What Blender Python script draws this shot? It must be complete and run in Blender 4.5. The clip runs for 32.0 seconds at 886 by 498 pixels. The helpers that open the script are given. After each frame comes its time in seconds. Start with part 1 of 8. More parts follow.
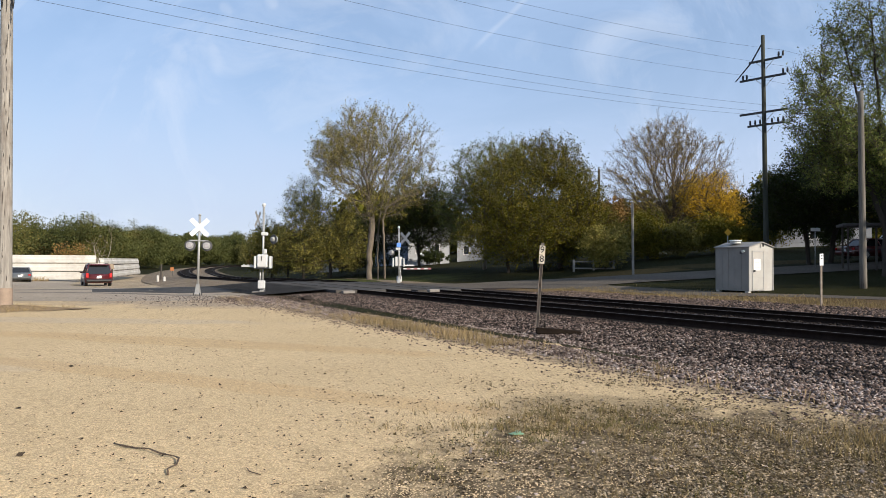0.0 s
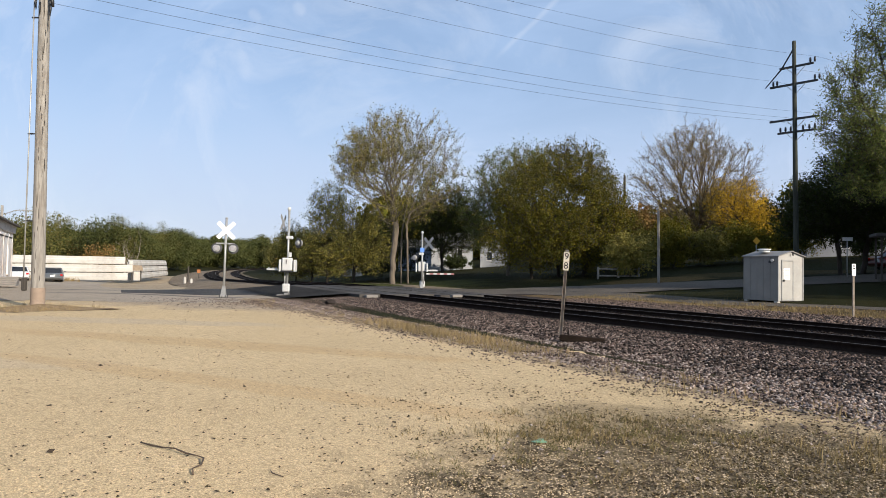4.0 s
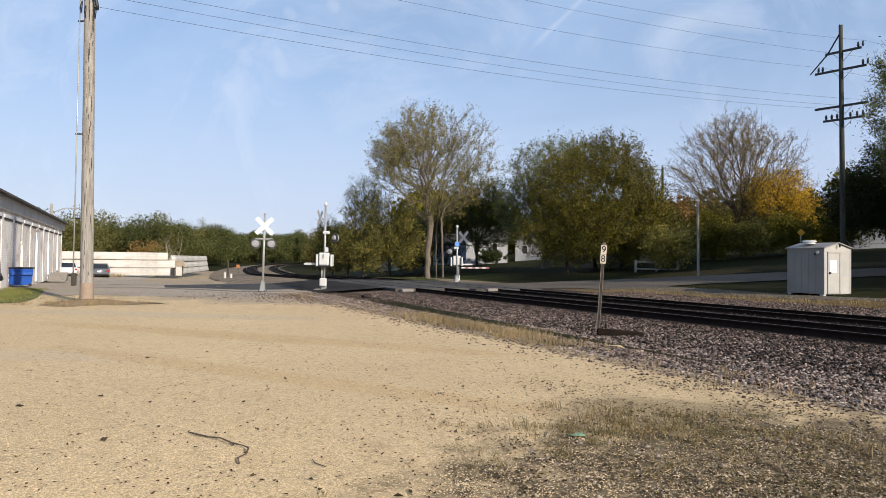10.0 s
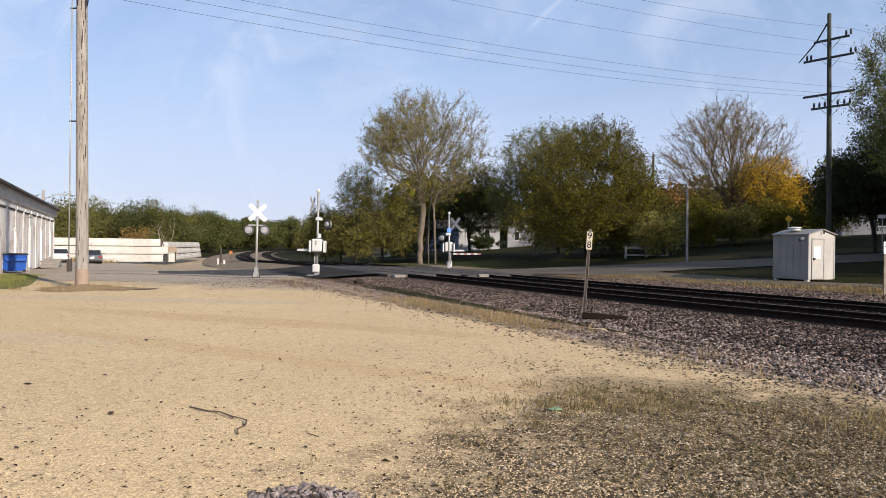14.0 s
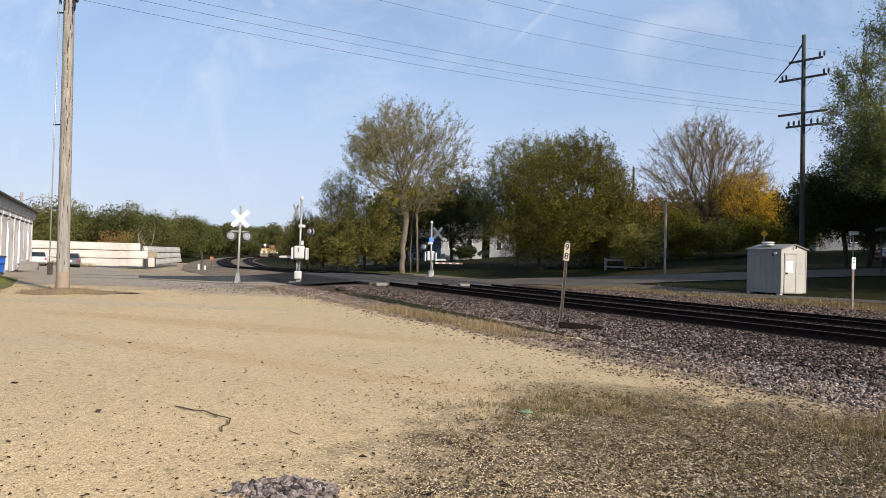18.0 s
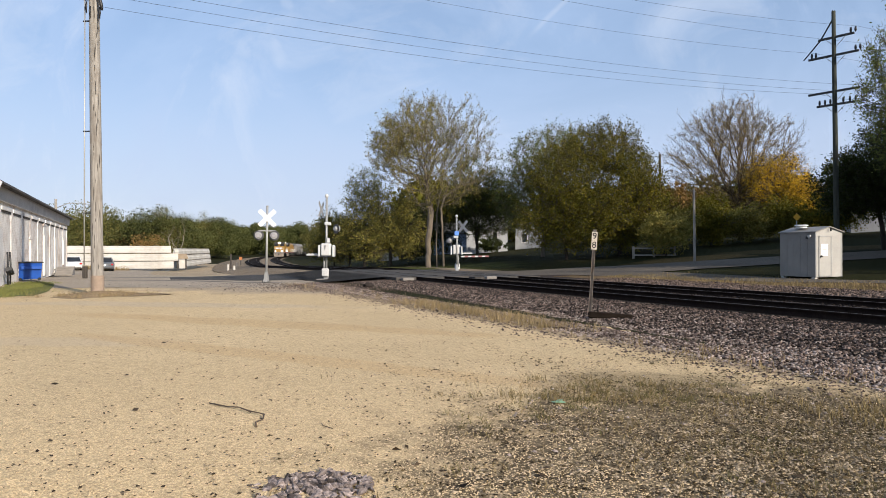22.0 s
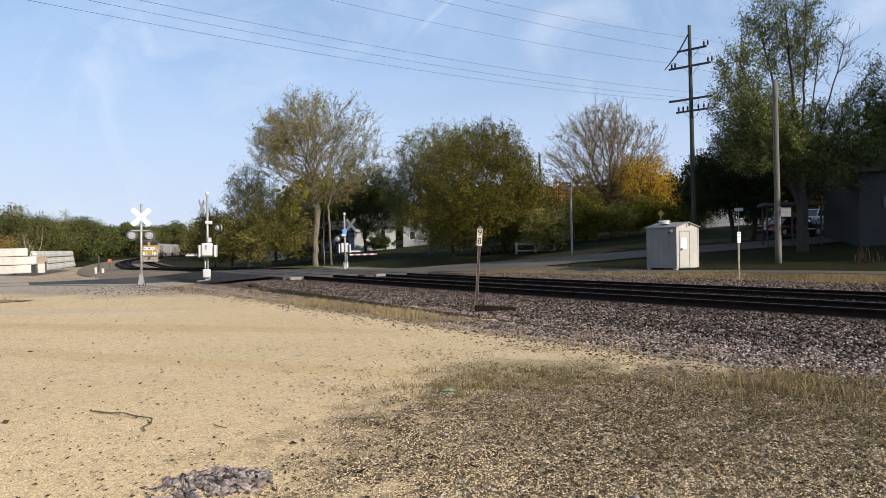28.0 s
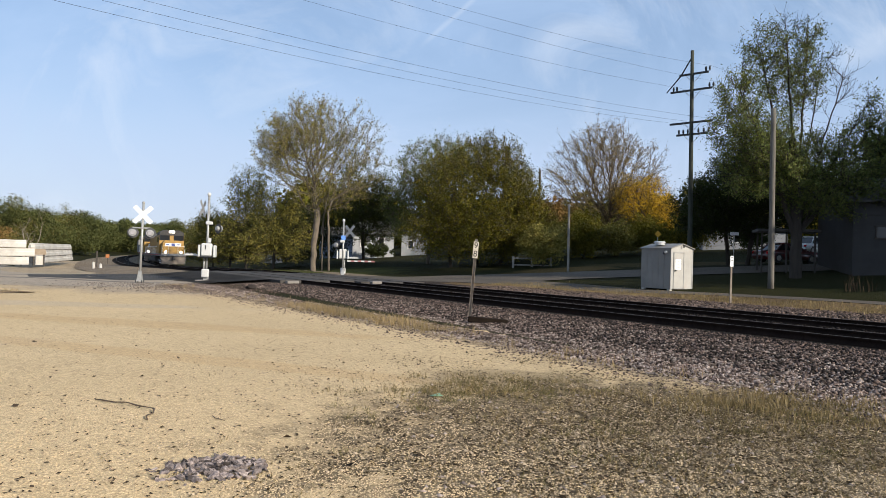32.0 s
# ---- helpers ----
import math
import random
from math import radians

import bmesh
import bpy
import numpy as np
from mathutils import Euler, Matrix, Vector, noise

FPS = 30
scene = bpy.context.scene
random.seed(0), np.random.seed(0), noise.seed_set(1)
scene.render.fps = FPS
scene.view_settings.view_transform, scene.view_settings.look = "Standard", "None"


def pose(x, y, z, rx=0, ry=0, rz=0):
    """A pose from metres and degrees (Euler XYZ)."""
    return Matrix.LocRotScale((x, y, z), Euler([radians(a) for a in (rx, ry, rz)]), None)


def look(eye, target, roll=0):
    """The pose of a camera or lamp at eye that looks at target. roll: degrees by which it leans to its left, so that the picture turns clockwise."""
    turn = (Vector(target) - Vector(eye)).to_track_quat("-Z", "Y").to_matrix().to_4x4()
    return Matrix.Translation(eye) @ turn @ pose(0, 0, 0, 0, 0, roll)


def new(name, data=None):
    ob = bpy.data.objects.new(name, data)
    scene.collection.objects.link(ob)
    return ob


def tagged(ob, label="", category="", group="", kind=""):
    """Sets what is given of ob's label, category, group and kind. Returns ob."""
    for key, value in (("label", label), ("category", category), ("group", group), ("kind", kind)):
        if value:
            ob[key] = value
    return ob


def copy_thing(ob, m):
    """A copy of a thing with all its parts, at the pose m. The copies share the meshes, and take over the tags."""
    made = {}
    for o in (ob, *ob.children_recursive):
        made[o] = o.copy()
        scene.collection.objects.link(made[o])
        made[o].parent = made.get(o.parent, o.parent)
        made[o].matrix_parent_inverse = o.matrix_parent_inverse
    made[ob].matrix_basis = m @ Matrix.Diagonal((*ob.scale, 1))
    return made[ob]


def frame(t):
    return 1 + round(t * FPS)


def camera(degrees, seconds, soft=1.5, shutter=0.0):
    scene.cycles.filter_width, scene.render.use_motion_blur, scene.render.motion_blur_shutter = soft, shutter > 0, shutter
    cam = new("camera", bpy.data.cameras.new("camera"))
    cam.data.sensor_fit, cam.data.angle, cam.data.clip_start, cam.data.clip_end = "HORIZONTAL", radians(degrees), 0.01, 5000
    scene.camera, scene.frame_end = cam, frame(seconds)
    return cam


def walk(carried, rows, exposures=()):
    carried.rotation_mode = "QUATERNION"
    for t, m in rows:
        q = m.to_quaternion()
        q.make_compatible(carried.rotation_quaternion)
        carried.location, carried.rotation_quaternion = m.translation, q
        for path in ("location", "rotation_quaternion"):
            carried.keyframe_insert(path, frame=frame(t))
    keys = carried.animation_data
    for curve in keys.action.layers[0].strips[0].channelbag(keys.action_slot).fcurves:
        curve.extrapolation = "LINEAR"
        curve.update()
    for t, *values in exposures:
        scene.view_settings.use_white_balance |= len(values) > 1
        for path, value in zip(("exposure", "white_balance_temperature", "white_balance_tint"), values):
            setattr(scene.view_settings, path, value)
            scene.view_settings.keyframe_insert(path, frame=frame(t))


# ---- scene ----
cam = camera(70.0, 32.0, soft=0.6)
PATH = [
    (0, (0.05, -0.032, 1.589), (0.043, 1.967, 1.627), 0.3),
    (0.5, (0.045, -0.029, 1.584), (0.027, 1.971, 1.616), 0.2),
    (1, (0.042, -0.022, 1.584), (0.023, 1.978, 1.625), 0.6),
    (1.5, (0.034, -0.03, 1.589), (0.002, 1.969, 1.641), 0.5),
    (2, (0.035, -0.028, 1.584), (-0.026, 1.971, 1.641), 0.1),
    (2.5, (0.034, -0.024, 1.58), (-0.027, 1.974, 1.634), 0.3),
    (3, (0.034, -0.023, 1.581), (-0.03, 1.975, 1.631), 0.4),
    (3.5, (0.038, -0.029, 1.585), (-0.028, 1.97, 1.634), 0.8),
    (5.5, (0.041, -0.023, 1.593), (-0.091, 1.971, 1.677), 0.8),
    (6, (0.038, -0.026, 1.59), (-0.096, 1.968, 1.67), 0.4),
    (6.5, (0.034, -0.039, 1.589), (-0.119, 1.954, 1.662), 0.5),
    (7, (0.034, -0.035, 1.587), (-0.119, 1.958, 1.656), 0.6),
    (7.5, (0.03, -0.036, 1.588), (-0.13, 1.956, 1.655), 0.1),
    (8, (0.033, -0.036, 1.585), (-0.132, 1.957, 1.649), 0.3),
    (8.5, (0.028, -0.038, 1.583), (-0.145, 1.953, 1.642), 1.0),
    (9, (0.02, -0.043, 1.582), (-0.155, 1.948, 1.634), 0.4),
    (9.5, (0.019, -0.055, 1.579), (-0.161, 1.937, 1.629), 0.4),
    (10, (0.016, -0.053, 1.583), (-0.173, 1.938, 1.617), 0.7),
    (10.5, (0.004, -0.049, 1.584), (-0.211, 1.939, 1.609), 0.9),
    (11, (0.009, -0.048, 1.579), (-0.208, 1.941, 1.592), 1.0),
    (11.5, (0.013, -0.053, 1.577), (-0.197, 1.935, 1.587), 1.0),
    (12, (0.02, -0.063, 1.578), (-0.197, 1.925, 1.589), 0.8),
    (12.5, (0.034, -0.066, 1.583), (-0.173, 1.923, 1.589), 1.0),
    (13, (0.08, -0.128, 1.581), (-0.183, 1.854, 1.585), 2.0),
    (13.5, (0.098, -0.232, 1.573), (-0.166, 1.75, 1.57), 1.2),
    (14, (0.123, -0.409, 1.578), (-0.044, 1.584, 1.569), 0.7),
    (14.5, (0.181, -0.532, 1.586), (0.067, 1.465, 1.591), 1.6),
    (16.5, (0.203, -0.738, 1.574), (0.071, 1.258, 1.576), 0.2),
    (17, (0.194, -0.728, 1.566), (0.06, 1.267, 1.558), 0.8),
    (17.5, (0.193, -0.723, 1.574), (0.059, 1.272, 1.573), 1.0),
    (18, (0.19, -0.719, 1.577), (0.077, 1.278, 1.598), 1.6),
    (18.5, (0.191, -0.712, 1.565), (0.066, 1.284, 1.594), 1.3),
    (19, (0.2, -0.703, 1.559), (0.072, 1.292, 1.581), 1.3),
    (19.5, (0.201, -0.696, 1.56), (0.079, 1.3, 1.59), 0.7),
    (20, (0.173, -0.678, 1.548), (0.045, 1.317, 1.586), -0.4),
    (20.5, (0.16, -0.66, 1.548), (-0.057, 1.328, 1.527), 0.2),
    (21, (0.158, -0.691, 1.547), (-0.084, 1.295, 1.529), -0.6),
    (21.5, (0.168, -0.688, 1.552), (-0.08, 1.296, 1.544), 0.2),
    (22, (0.173, -0.683, 1.552), (-0.02, 1.308, 1.553), -0.1),
    (22.5, (0.152, -0.677, 1.547), (-0.006, 1.316, 1.547), -0.1),
    (23, (0.157, -0.68, 1.552), (0.005, 1.315, 1.554), 0.3),
    (23.5, (0.15, -0.663, 1.552), (0.021, 1.333, 1.549), 0.1),
    (24, (0.131, -0.647, 1.547), (0.022, 1.35, 1.533), 0.4),
    (24.5, (0.111, -0.639, 1.542), (0.028, 1.36, 1.521), 0.4),
    (25, (0.095, -0.667, 1.54), (0.129, 1.332, 1.519), 0.3),
    (25.5, (0.131, -0.809, 1.551), (0.175, 1.19, 1.55), 0.3),
    (26, (0.186, -0.871, 1.54), (0.269, 1.127, 1.571), -0.1),
    (26.5, (0.205, -0.935, 1.546), (0.277, 1.064, 1.566), -0.7),
    (28.5, (0.127, -0.902, 1.54), (0.302, 1.091, 1.529), -0.9),
    (29, (0.124, -0.9, 1.545), (0.221, 1.098, 1.549), -0.9),
    (29.5, (0.135, -0.927, 1.559), (0.287, 1.067, 1.584), -0.8),
    (30, (0.122, -0.966, 1.565), (0.227, 1.031, 1.608), -0.7),
    (30.5, (0.115, -0.947, 1.565), (0.216, 1.049, 1.628), -0.1),
    (31, (0.077, -0.988, 1.559), (0.267, 1.002, 1.625), 0.7),
    (31.5, (0.106, -1.081, 1.534), (0.281, 0.911, 1.561), 0.8),
    (32, (0.151, -1.257, 1.555), (0.317, 0.736, 1.579), 1.7),
]
walk(cam, [(t, look(eye, target, roll)) for t, eye, target, roll in PATH], exposures=[(0, 0.42, 6520, 11.0), (9, 0.37, 6520, 11.2), (11.5, 0.45, 6590, 14.0), (13, 0.46, 6640, 15.6), (14.5, 0.44, 6590, 14.0), (17, 0.40, 6530, 12), (24, 0.39, 6530, 12), (27, 0.42, 6490, 10.4), (29, 0.48, 6510, 10.8), (30, 0.46, 6500, 10.4), (32, 0.42, 6480, 9.8)])

# ---- light ----
SUN_AZ, SUN_EL = (0.73, -0.68), 23.5
sun_dir = Vector((SUN_AZ[0] * math.cos(radians(SUN_EL)), SUN_AZ[1] * math.cos(radians(SUN_EL)), math.sin(radians(SUN_EL))))
sun = new("sun", bpy.data.lights.new("sun", "SUN"))
sun.data.energy, sun.data.angle, sun.data.color = 4.9, radians(0.55), (1.0, 0.90, 0.76)
sun.matrix_world = look(sun_dir * 100, (0, 0, 0))
world = bpy.data.worlds.new("world")
scene.world = world
world.use_nodes = True


def sky_nodes():
    nt = world.node_tree
    nt.nodes.clear()
    out = nt.nodes.new("ShaderNodeOutputWorld")
    bg = nt.nodes.new("ShaderNodeBackground")
    sky = nt.nodes.new("ShaderNodeTexSky")
    sky.sky_type, sky.sun_disc = "NISHITA", False
    sky.sun_elevation = radians(SUN_EL)
    sky.sun_rotation = math.atan2(SUN_AZ[0], SUN_AZ[1])
    sky.air_density, sky.dust_density, sky.ozone_density = 1.0, 0.3, 3.0
    co = nt.nodes.new("ShaderNodeTexCoord")
    mp = nt.nodes.new("ShaderNodeMapping")
    mp.inputs["Rotation"].default_value = (0.2, 0.5, 0.4)
    mp.inputs["Scale"].default_value = (1.2, 5.0, 3.0)
    nz = nt.nodes.new("ShaderNodeTexNoise")
    nz.inputs["Scale"].default_value, nz.inputs["Detail"].default_value, nz.inputs["Roughness"].default_value = 1.6, 7, 0.6
    nz.inputs["Distortion"].default_value = 0.6
    ramp = nt.nodes.new("ShaderNodeMapRange")
    ramp.inputs["From Min"].default_value, ramp.inputs["From Max"].default_value = 0.42, 0.78
    ramp.inputs["To Min"].default_value, ramp.inputs["To Max"].default_value = 0.48, 0.90
    mix = nt.nodes.new("ShaderNodeMixRGB")
    mix.inputs["Color2"].default_value = (3.8, 5.15, 7.35, 1)
    ln = nt.links.new
    ln(co.outputs["Generated"], mp.inputs["Vector"])
    ln(mp.outputs["Vector"], nz.inputs["Vector"])
    ln(nz.outputs["Fac"], ramp.inputs["Value"])
    ln(ramp.outputs["Result"], mix.inputs["Fac"])
    ln(sky.outputs["Color"], mix.inputs["Color1"])
    sep = nt.nodes.new("ShaderNodeSeparateXYZ")
    ln(co.outputs["Generated"], sep.inputs["Vector"])
    low = nt.nodes.new("ShaderNodeMapRange")
    low.interpolation_type = "SMOOTHSTEP"
    low.inputs["From Min"].default_value, low.inputs["From Max"].default_value = 0.0, 0.34
    low.inputs["To Min"].default_value, low.inputs["To Max"].default_value = 0.75, 0.0
    ln(sep.outputs["Z"], low.inputs["Value"])
    haze = nt.nodes.new("ShaderNodeMixRGB")
    haze.inputs["Color2"].default_value = (4.75, 5.3, 6.6, 1)
    ln(low.outputs["Result"], haze.inputs["Fac"])
    ln(mix.outputs["Color"], haze.inputs["Color1"])
    # thin bright wisps of high cloud
    mw = nt.nodes.new("ShaderNodeMapping")
    mw.inputs["Rotation"].default_value = (0.3, 0.9, 0.2)
    mw.inputs["Scale"].default_value = (1.0, 7.0, 2.0)
    nw = nt.nodes.new("ShaderNodeTexNoise")
    nw.inputs["Scale"].default_value, nw.inputs["Detail"].default_value, nw.inputs["Roughness"].default_value = 2.2, 8, 0.62
    nw.inputs["Distortion"].default_value = 1.1
    rw = nt.nodes.new("ShaderNodeMapRange")
    rw.inputs["From Min"].default_value, rw.inputs["From Max"].default_value = 0.50, 0.80
    rw.inputs["To Min"].default_value, rw.inputs["To Max"].default_value = 0.0, 0.45
    wisp = nt.nodes.new("ShaderNodeMixRGB")
    wisp.inputs["Color2"].default_value = (6.6, 7.1, 7.9, 1)
    ln(co.outputs["Generated"], mw.inputs["Vector"])
    ln(mw.outputs["Vector"], nw.inputs["Vector"])
    ln(nw.outputs["Fac"], rw.inputs["Value"])
    ln(rw.outputs["Result"], wisp.inputs["Fac"])
    ln(haze.outputs["Color"], wisp.inputs["Color1"])
    # contrails and torn wisps: thin bands along great circles, of (normal, direction along, half length, half width, strength)
    last = wisp.outputs["Color"]
    for nrm, along, half, wide, amt in (
        ((0.6843, 0.2064, -0.6993), (0.7240, -0.3066, 0.6180), 0.0694, 0.0060, 0.17),
        ((0.4730, -0.0473, -0.8798), (0.6442, -0.6626, 0.3820), 0.0528, 0.0240, 0.24),
        ((-0.9322, -0.2659, -0.2457), (0.1445, 0.3491, -0.9259), 0.0244, 0.0150, 0.15),
        ((-0.8514, -0.2043, -0.4831), (0.3665, 0.4271, -0.8266), 0.0139, 0.0150, 0.12),
        ((-0.6633, 0.0657, -0.7455), (0.6811, 0.4659, -0.5649), 0.0108, 0.0150, 0.14),
        ((-0.8482, -0.0197, -0.5293), (0.4667, 0.4446, -0.7645), 0.0114, 0.0150, 0.16),
    ):
        d = nt.nodes.new("ShaderNodeVectorMath")
        d.operation = "DOT_PRODUCT"
        d.inputs[1].default_value = nrm
        ln(co.outputs["Generated"], d.inputs[0])
        wob = nt.nodes.new("ShaderNodeMath")
        wob.operation = "MULTIPLY_ADD"
        wob.inputs[1].default_value, wob.inputs[2].default_value = wide * 2.4, -wide * 1.2
        ln(nw.outputs["Fac"], wob.inputs[0])
        sm = nt.nodes.new("ShaderNodeMath")
        ln(d.outputs["Value"], sm.inputs[0])
        ln(wob.outputs["Value"], sm.inputs[1])
        ab = nt.nodes.new("ShaderNodeMath")
        ab.operation = "ABSOLUTE"
        ln(sm.outputs["Value"], ab.inputs[0])
        across = nt.nodes.new("ShaderNodeMapRange")
        across.interpolation_type = "SMOOTHSTEP"
        across.inputs["From Min"].default_value, across.inputs["From Max"].default_value = 0.0, wide
        across.inputs["To Min"].default_value, across.inputs["To Max"].default_value = amt, 0.0
        ln(ab.outputs["Value"], across.inputs["Value"])
        e = nt.nodes.new("ShaderNodeVectorMath")
        e.operation = "DISTANCE"
        mid = Vector(nrm).cross(Vector(along)).normalized()
        e.inputs[1].default_value = mid if mid.y > 0 else -mid
        ln(co.outputs["Generated"], e.inputs[0])
        ends = nt.nodes.new("ShaderNodeMapRange")
        ends.interpolation_type = "SMOOTHSTEP"
        ends.inputs["From Min"].default_value, ends.inputs["From Max"].default_value = half * 0.5, half * 1.15
        ends.inputs["To Min"].default_value, ends.inputs["To Max"].default_value = 1.0, 0.0
        ln(e.outputs["Value"], ends.inputs["Value"])
        mul = nt.nodes.new("ShaderNodeMath")
        mul.operation = "MULTIPLY"
        ln(across.outputs["Result"], mul.inputs[0])
        ln(ends.outputs["Result"], mul.inputs[1])
        band = nt.nodes.new("ShaderNodeMixRGB")
        band.inputs["Color2"].default_value = (7.0, 7.4, 8.0, 1)
        ln(mul.outputs["Value"], band.inputs["Fac"])
        ln(last, band.inputs["Color1"])
        last = band.outputs["Color"]
    ln(last, bg.inputs["Color"])
    bg.inputs["Strength"].default_value = 0.1
    ln(bg.outputs["Background"], out.inputs["Surface"])


sky_nodes()

# ---- materials ----


def nodes_of(m):
    nt = m.node_tree
    return nt, nt.nodes.new, nt.links.new, nt.nodes["Principled BSDF"]


def noise_ramp(nt, vec, scale, stops, detail=5, rough=0.6, fac=None):
    """Noise through a colour ramp; stops of (position, colour)."""
    n = nt.nodes.new("ShaderNodeTexNoise")
    n.inputs["Scale"].default_value, n.inputs["Detail"].default_value, n.inputs["Roughness"].default_value = scale, detail, rough
    nt.links.new(vec, n.inputs["Vector"])
    r = nt.nodes.new("ShaderNodeValToRGB")
    el = r.color_ramp.elements
    while len(el) < len(stops):
        el.new(0.5)
    for e, (p, c) in zip(el, stops):
        e.position, e.color = p, (*c, 1)
    nt.links.new(n.outputs["Fac"], r.inputs["Fac"])
    return n.outputs["Fac"], r.outputs["Color"]


def mixc(nt, fac, a, b, mode="MIX"):
    m = nt.nodes.new("ShaderNodeMixRGB")
    m.blend_type = mode
    for sock, v in (("Fac", fac), ("Color1", a), ("Color2", b)):
        if isinstance(v, (int, float)):
            m.inputs[sock].default_value = v
        elif isinstance(v, tuple):
            m.inputs[sock].default_value = (*v, 1)
        else:
            nt.links.new(v, m.inputs[sock])
    return m.outputs["Color"]


def mapr(nt, v, a, b, c=0.0, d=1.0):
    m = nt.nodes.new("ShaderNodeMapRange")
    for k, x in zip(("From Min", "From Max", "To Min", "To Max"), (a, b, c, d)):
        m.inputs[k].default_value = x
    nt.links.new(v, m.inputs["Value"])
    return m.outputs["Result"]


def bump_to(nt, bsdf, height, strength, dist):
    b = nt.nodes.new("ShaderNodeBump")
    b.inputs["Strength"].default_value, b.inputs["Distance"].default_value = strength, dist
    nt.links.new(height, b.inputs["Height"])
    nt.links.new(b.outputs["Normal"], bsdf.inputs["Normal"])


def mat(name, c1, c2=None, scale=3.0, rough=0.7, metal=0.0, bump=0.2, fine=40.0, dist=0.01, stretch=(1, 1, 1), rand=0.0, stain=None, stain_amt=0.5, stain_scale=0.7, spec=0.5, island=False):
    """A worn surface: two colours in broad patches, fine grain, optional stains and difference from piece to piece."""
    m = bpy.data.materials.new(name)
    m.use_nodes = True
    nt, nn, ln, bs = nodes_of(m)
    c2 = c2 or tuple(v * 0.8 for v in c1)
    tc = nn("ShaderNodeTexCoord")
    mp = nn("ShaderNodeMapping")
    mp.inputs["Scale"].default_value = stretch
    ln(tc.outputs["Object"], mp.inputs["Vector"])
    vec = mp.outputs["Vector"]
    _, col = noise_ramp(nt, vec, scale, [(0.32, c2), (0.68, c1)])
    ff, grain = noise_ramp(nt, vec, fine, [(0.3, (0.72, 0.72, 0.72)), (0.7, (1.12, 1.12, 1.12))], 3)
    col = mixc(nt, 0.7, col, grain, "MULTIPLY")
    if stain:
        _, sm = noise_ramp(nt, tc.outputs["Object"], stain_scale, [(0.5, (0, 0, 0)), (0.66, (1, 1, 1))], 7, 0.65)
        col = mixc(nt, mapr(nt, sm, 0, 1, 0, stain_amt), col, stain)
    if rand:
        if island:
            src = nn("ShaderNodeNewGeometry").outputs["Random Per Island"]
        else:
            src = nn("ShaderNodeObjectInfo").outputs["Random"]
        hs = nn("ShaderNodeHueSaturation")
        ln(col, hs.inputs["Color"])
        ln(mapr(nt, src, 0, 1, 1 - rand, 1 + rand), hs.inputs["Value"])
        col = hs.outputs["Color"]
    ln(col, bs.inputs["Base Color"])
    bs.inputs["Roughness"].default_value, bs.inputs["Metallic"].default_value = rough, metal
    bs.inputs["Specular IOR Level"].default_value = spec
    if bump:
        bump_to(nt, bs, ff, bump, dist)
    return m


def leaf_mat(name, cols, trans=0.2):
    """Leaves: colour differs from leaf to leaf, with some light coming through."""
    m = bpy.data.materials.new(name)
    m.use_nodes = True
    nt, nn, ln, bs = nodes_of(m)
    src = nn("ShaderNodeNewGeometry").outputs["Random Per Island"]
    r = nn("ShaderNodeValToRGB")
    el = r.color_ramp.elements
    while len(el) < len(cols):
        el.new(0.5)
    for i, (e, c) in enumerate(zip(el, cols)):
        e.position, e.color = i / (len(cols) - 1), (*c, 1)
    tc = nn("ShaderNodeTexCoord")
    ln(src, r.inputs["Fac"])
    _, broad = noise_ramp(nt, tc.outputs["Object"], 0.35, [(0.3, (0.72, 0.74, 0.7)), (0.7, (1.2, 1.16, 1.05))], 3)
    col = mixc(nt, 1.0, r.outputs["Color"], broad, "MULTIPLY")
    ln(col, bs.inputs["Base Color"])
    bs.inputs["Roughness"].default_value = 0.7
    bs.inputs["Specular IOR Level"].default_value = 0.12
    tr = nn("ShaderNodeBsdfTranslucent")
    ln(col, tr.inputs["Color"])
    mx = nn("ShaderNodeMixShader")
    mx.inputs["Fac"].default_value = trans
    ln(bs.outputs["BSDF"], mx.inputs[1])
    ln(tr.outputs["BSDF"], mx.inputs[2])
    ln(mx.outputs["Shader"], nt.nodes["Material Output"].inputs["Surface"])
    return m


def plain(name, c, rough=0.5, metal=0.0, emit=0.0):
    m = bpy.data.materials.new(name)
    m.use_nodes = True
    bs = m.node_tree.nodes["Principled BSDF"]
    bs.inputs["Base Color"].default_value = (*c, 1)
    bs.inputs["Roughness"].default_value, bs.inputs["Metallic"].default_value = rough, metal
    if emit:
        bs.inputs["Emission Color"].default_value = (*c, 1)
        bs.inputs["Emission Strength"].default_value = emit
    return m


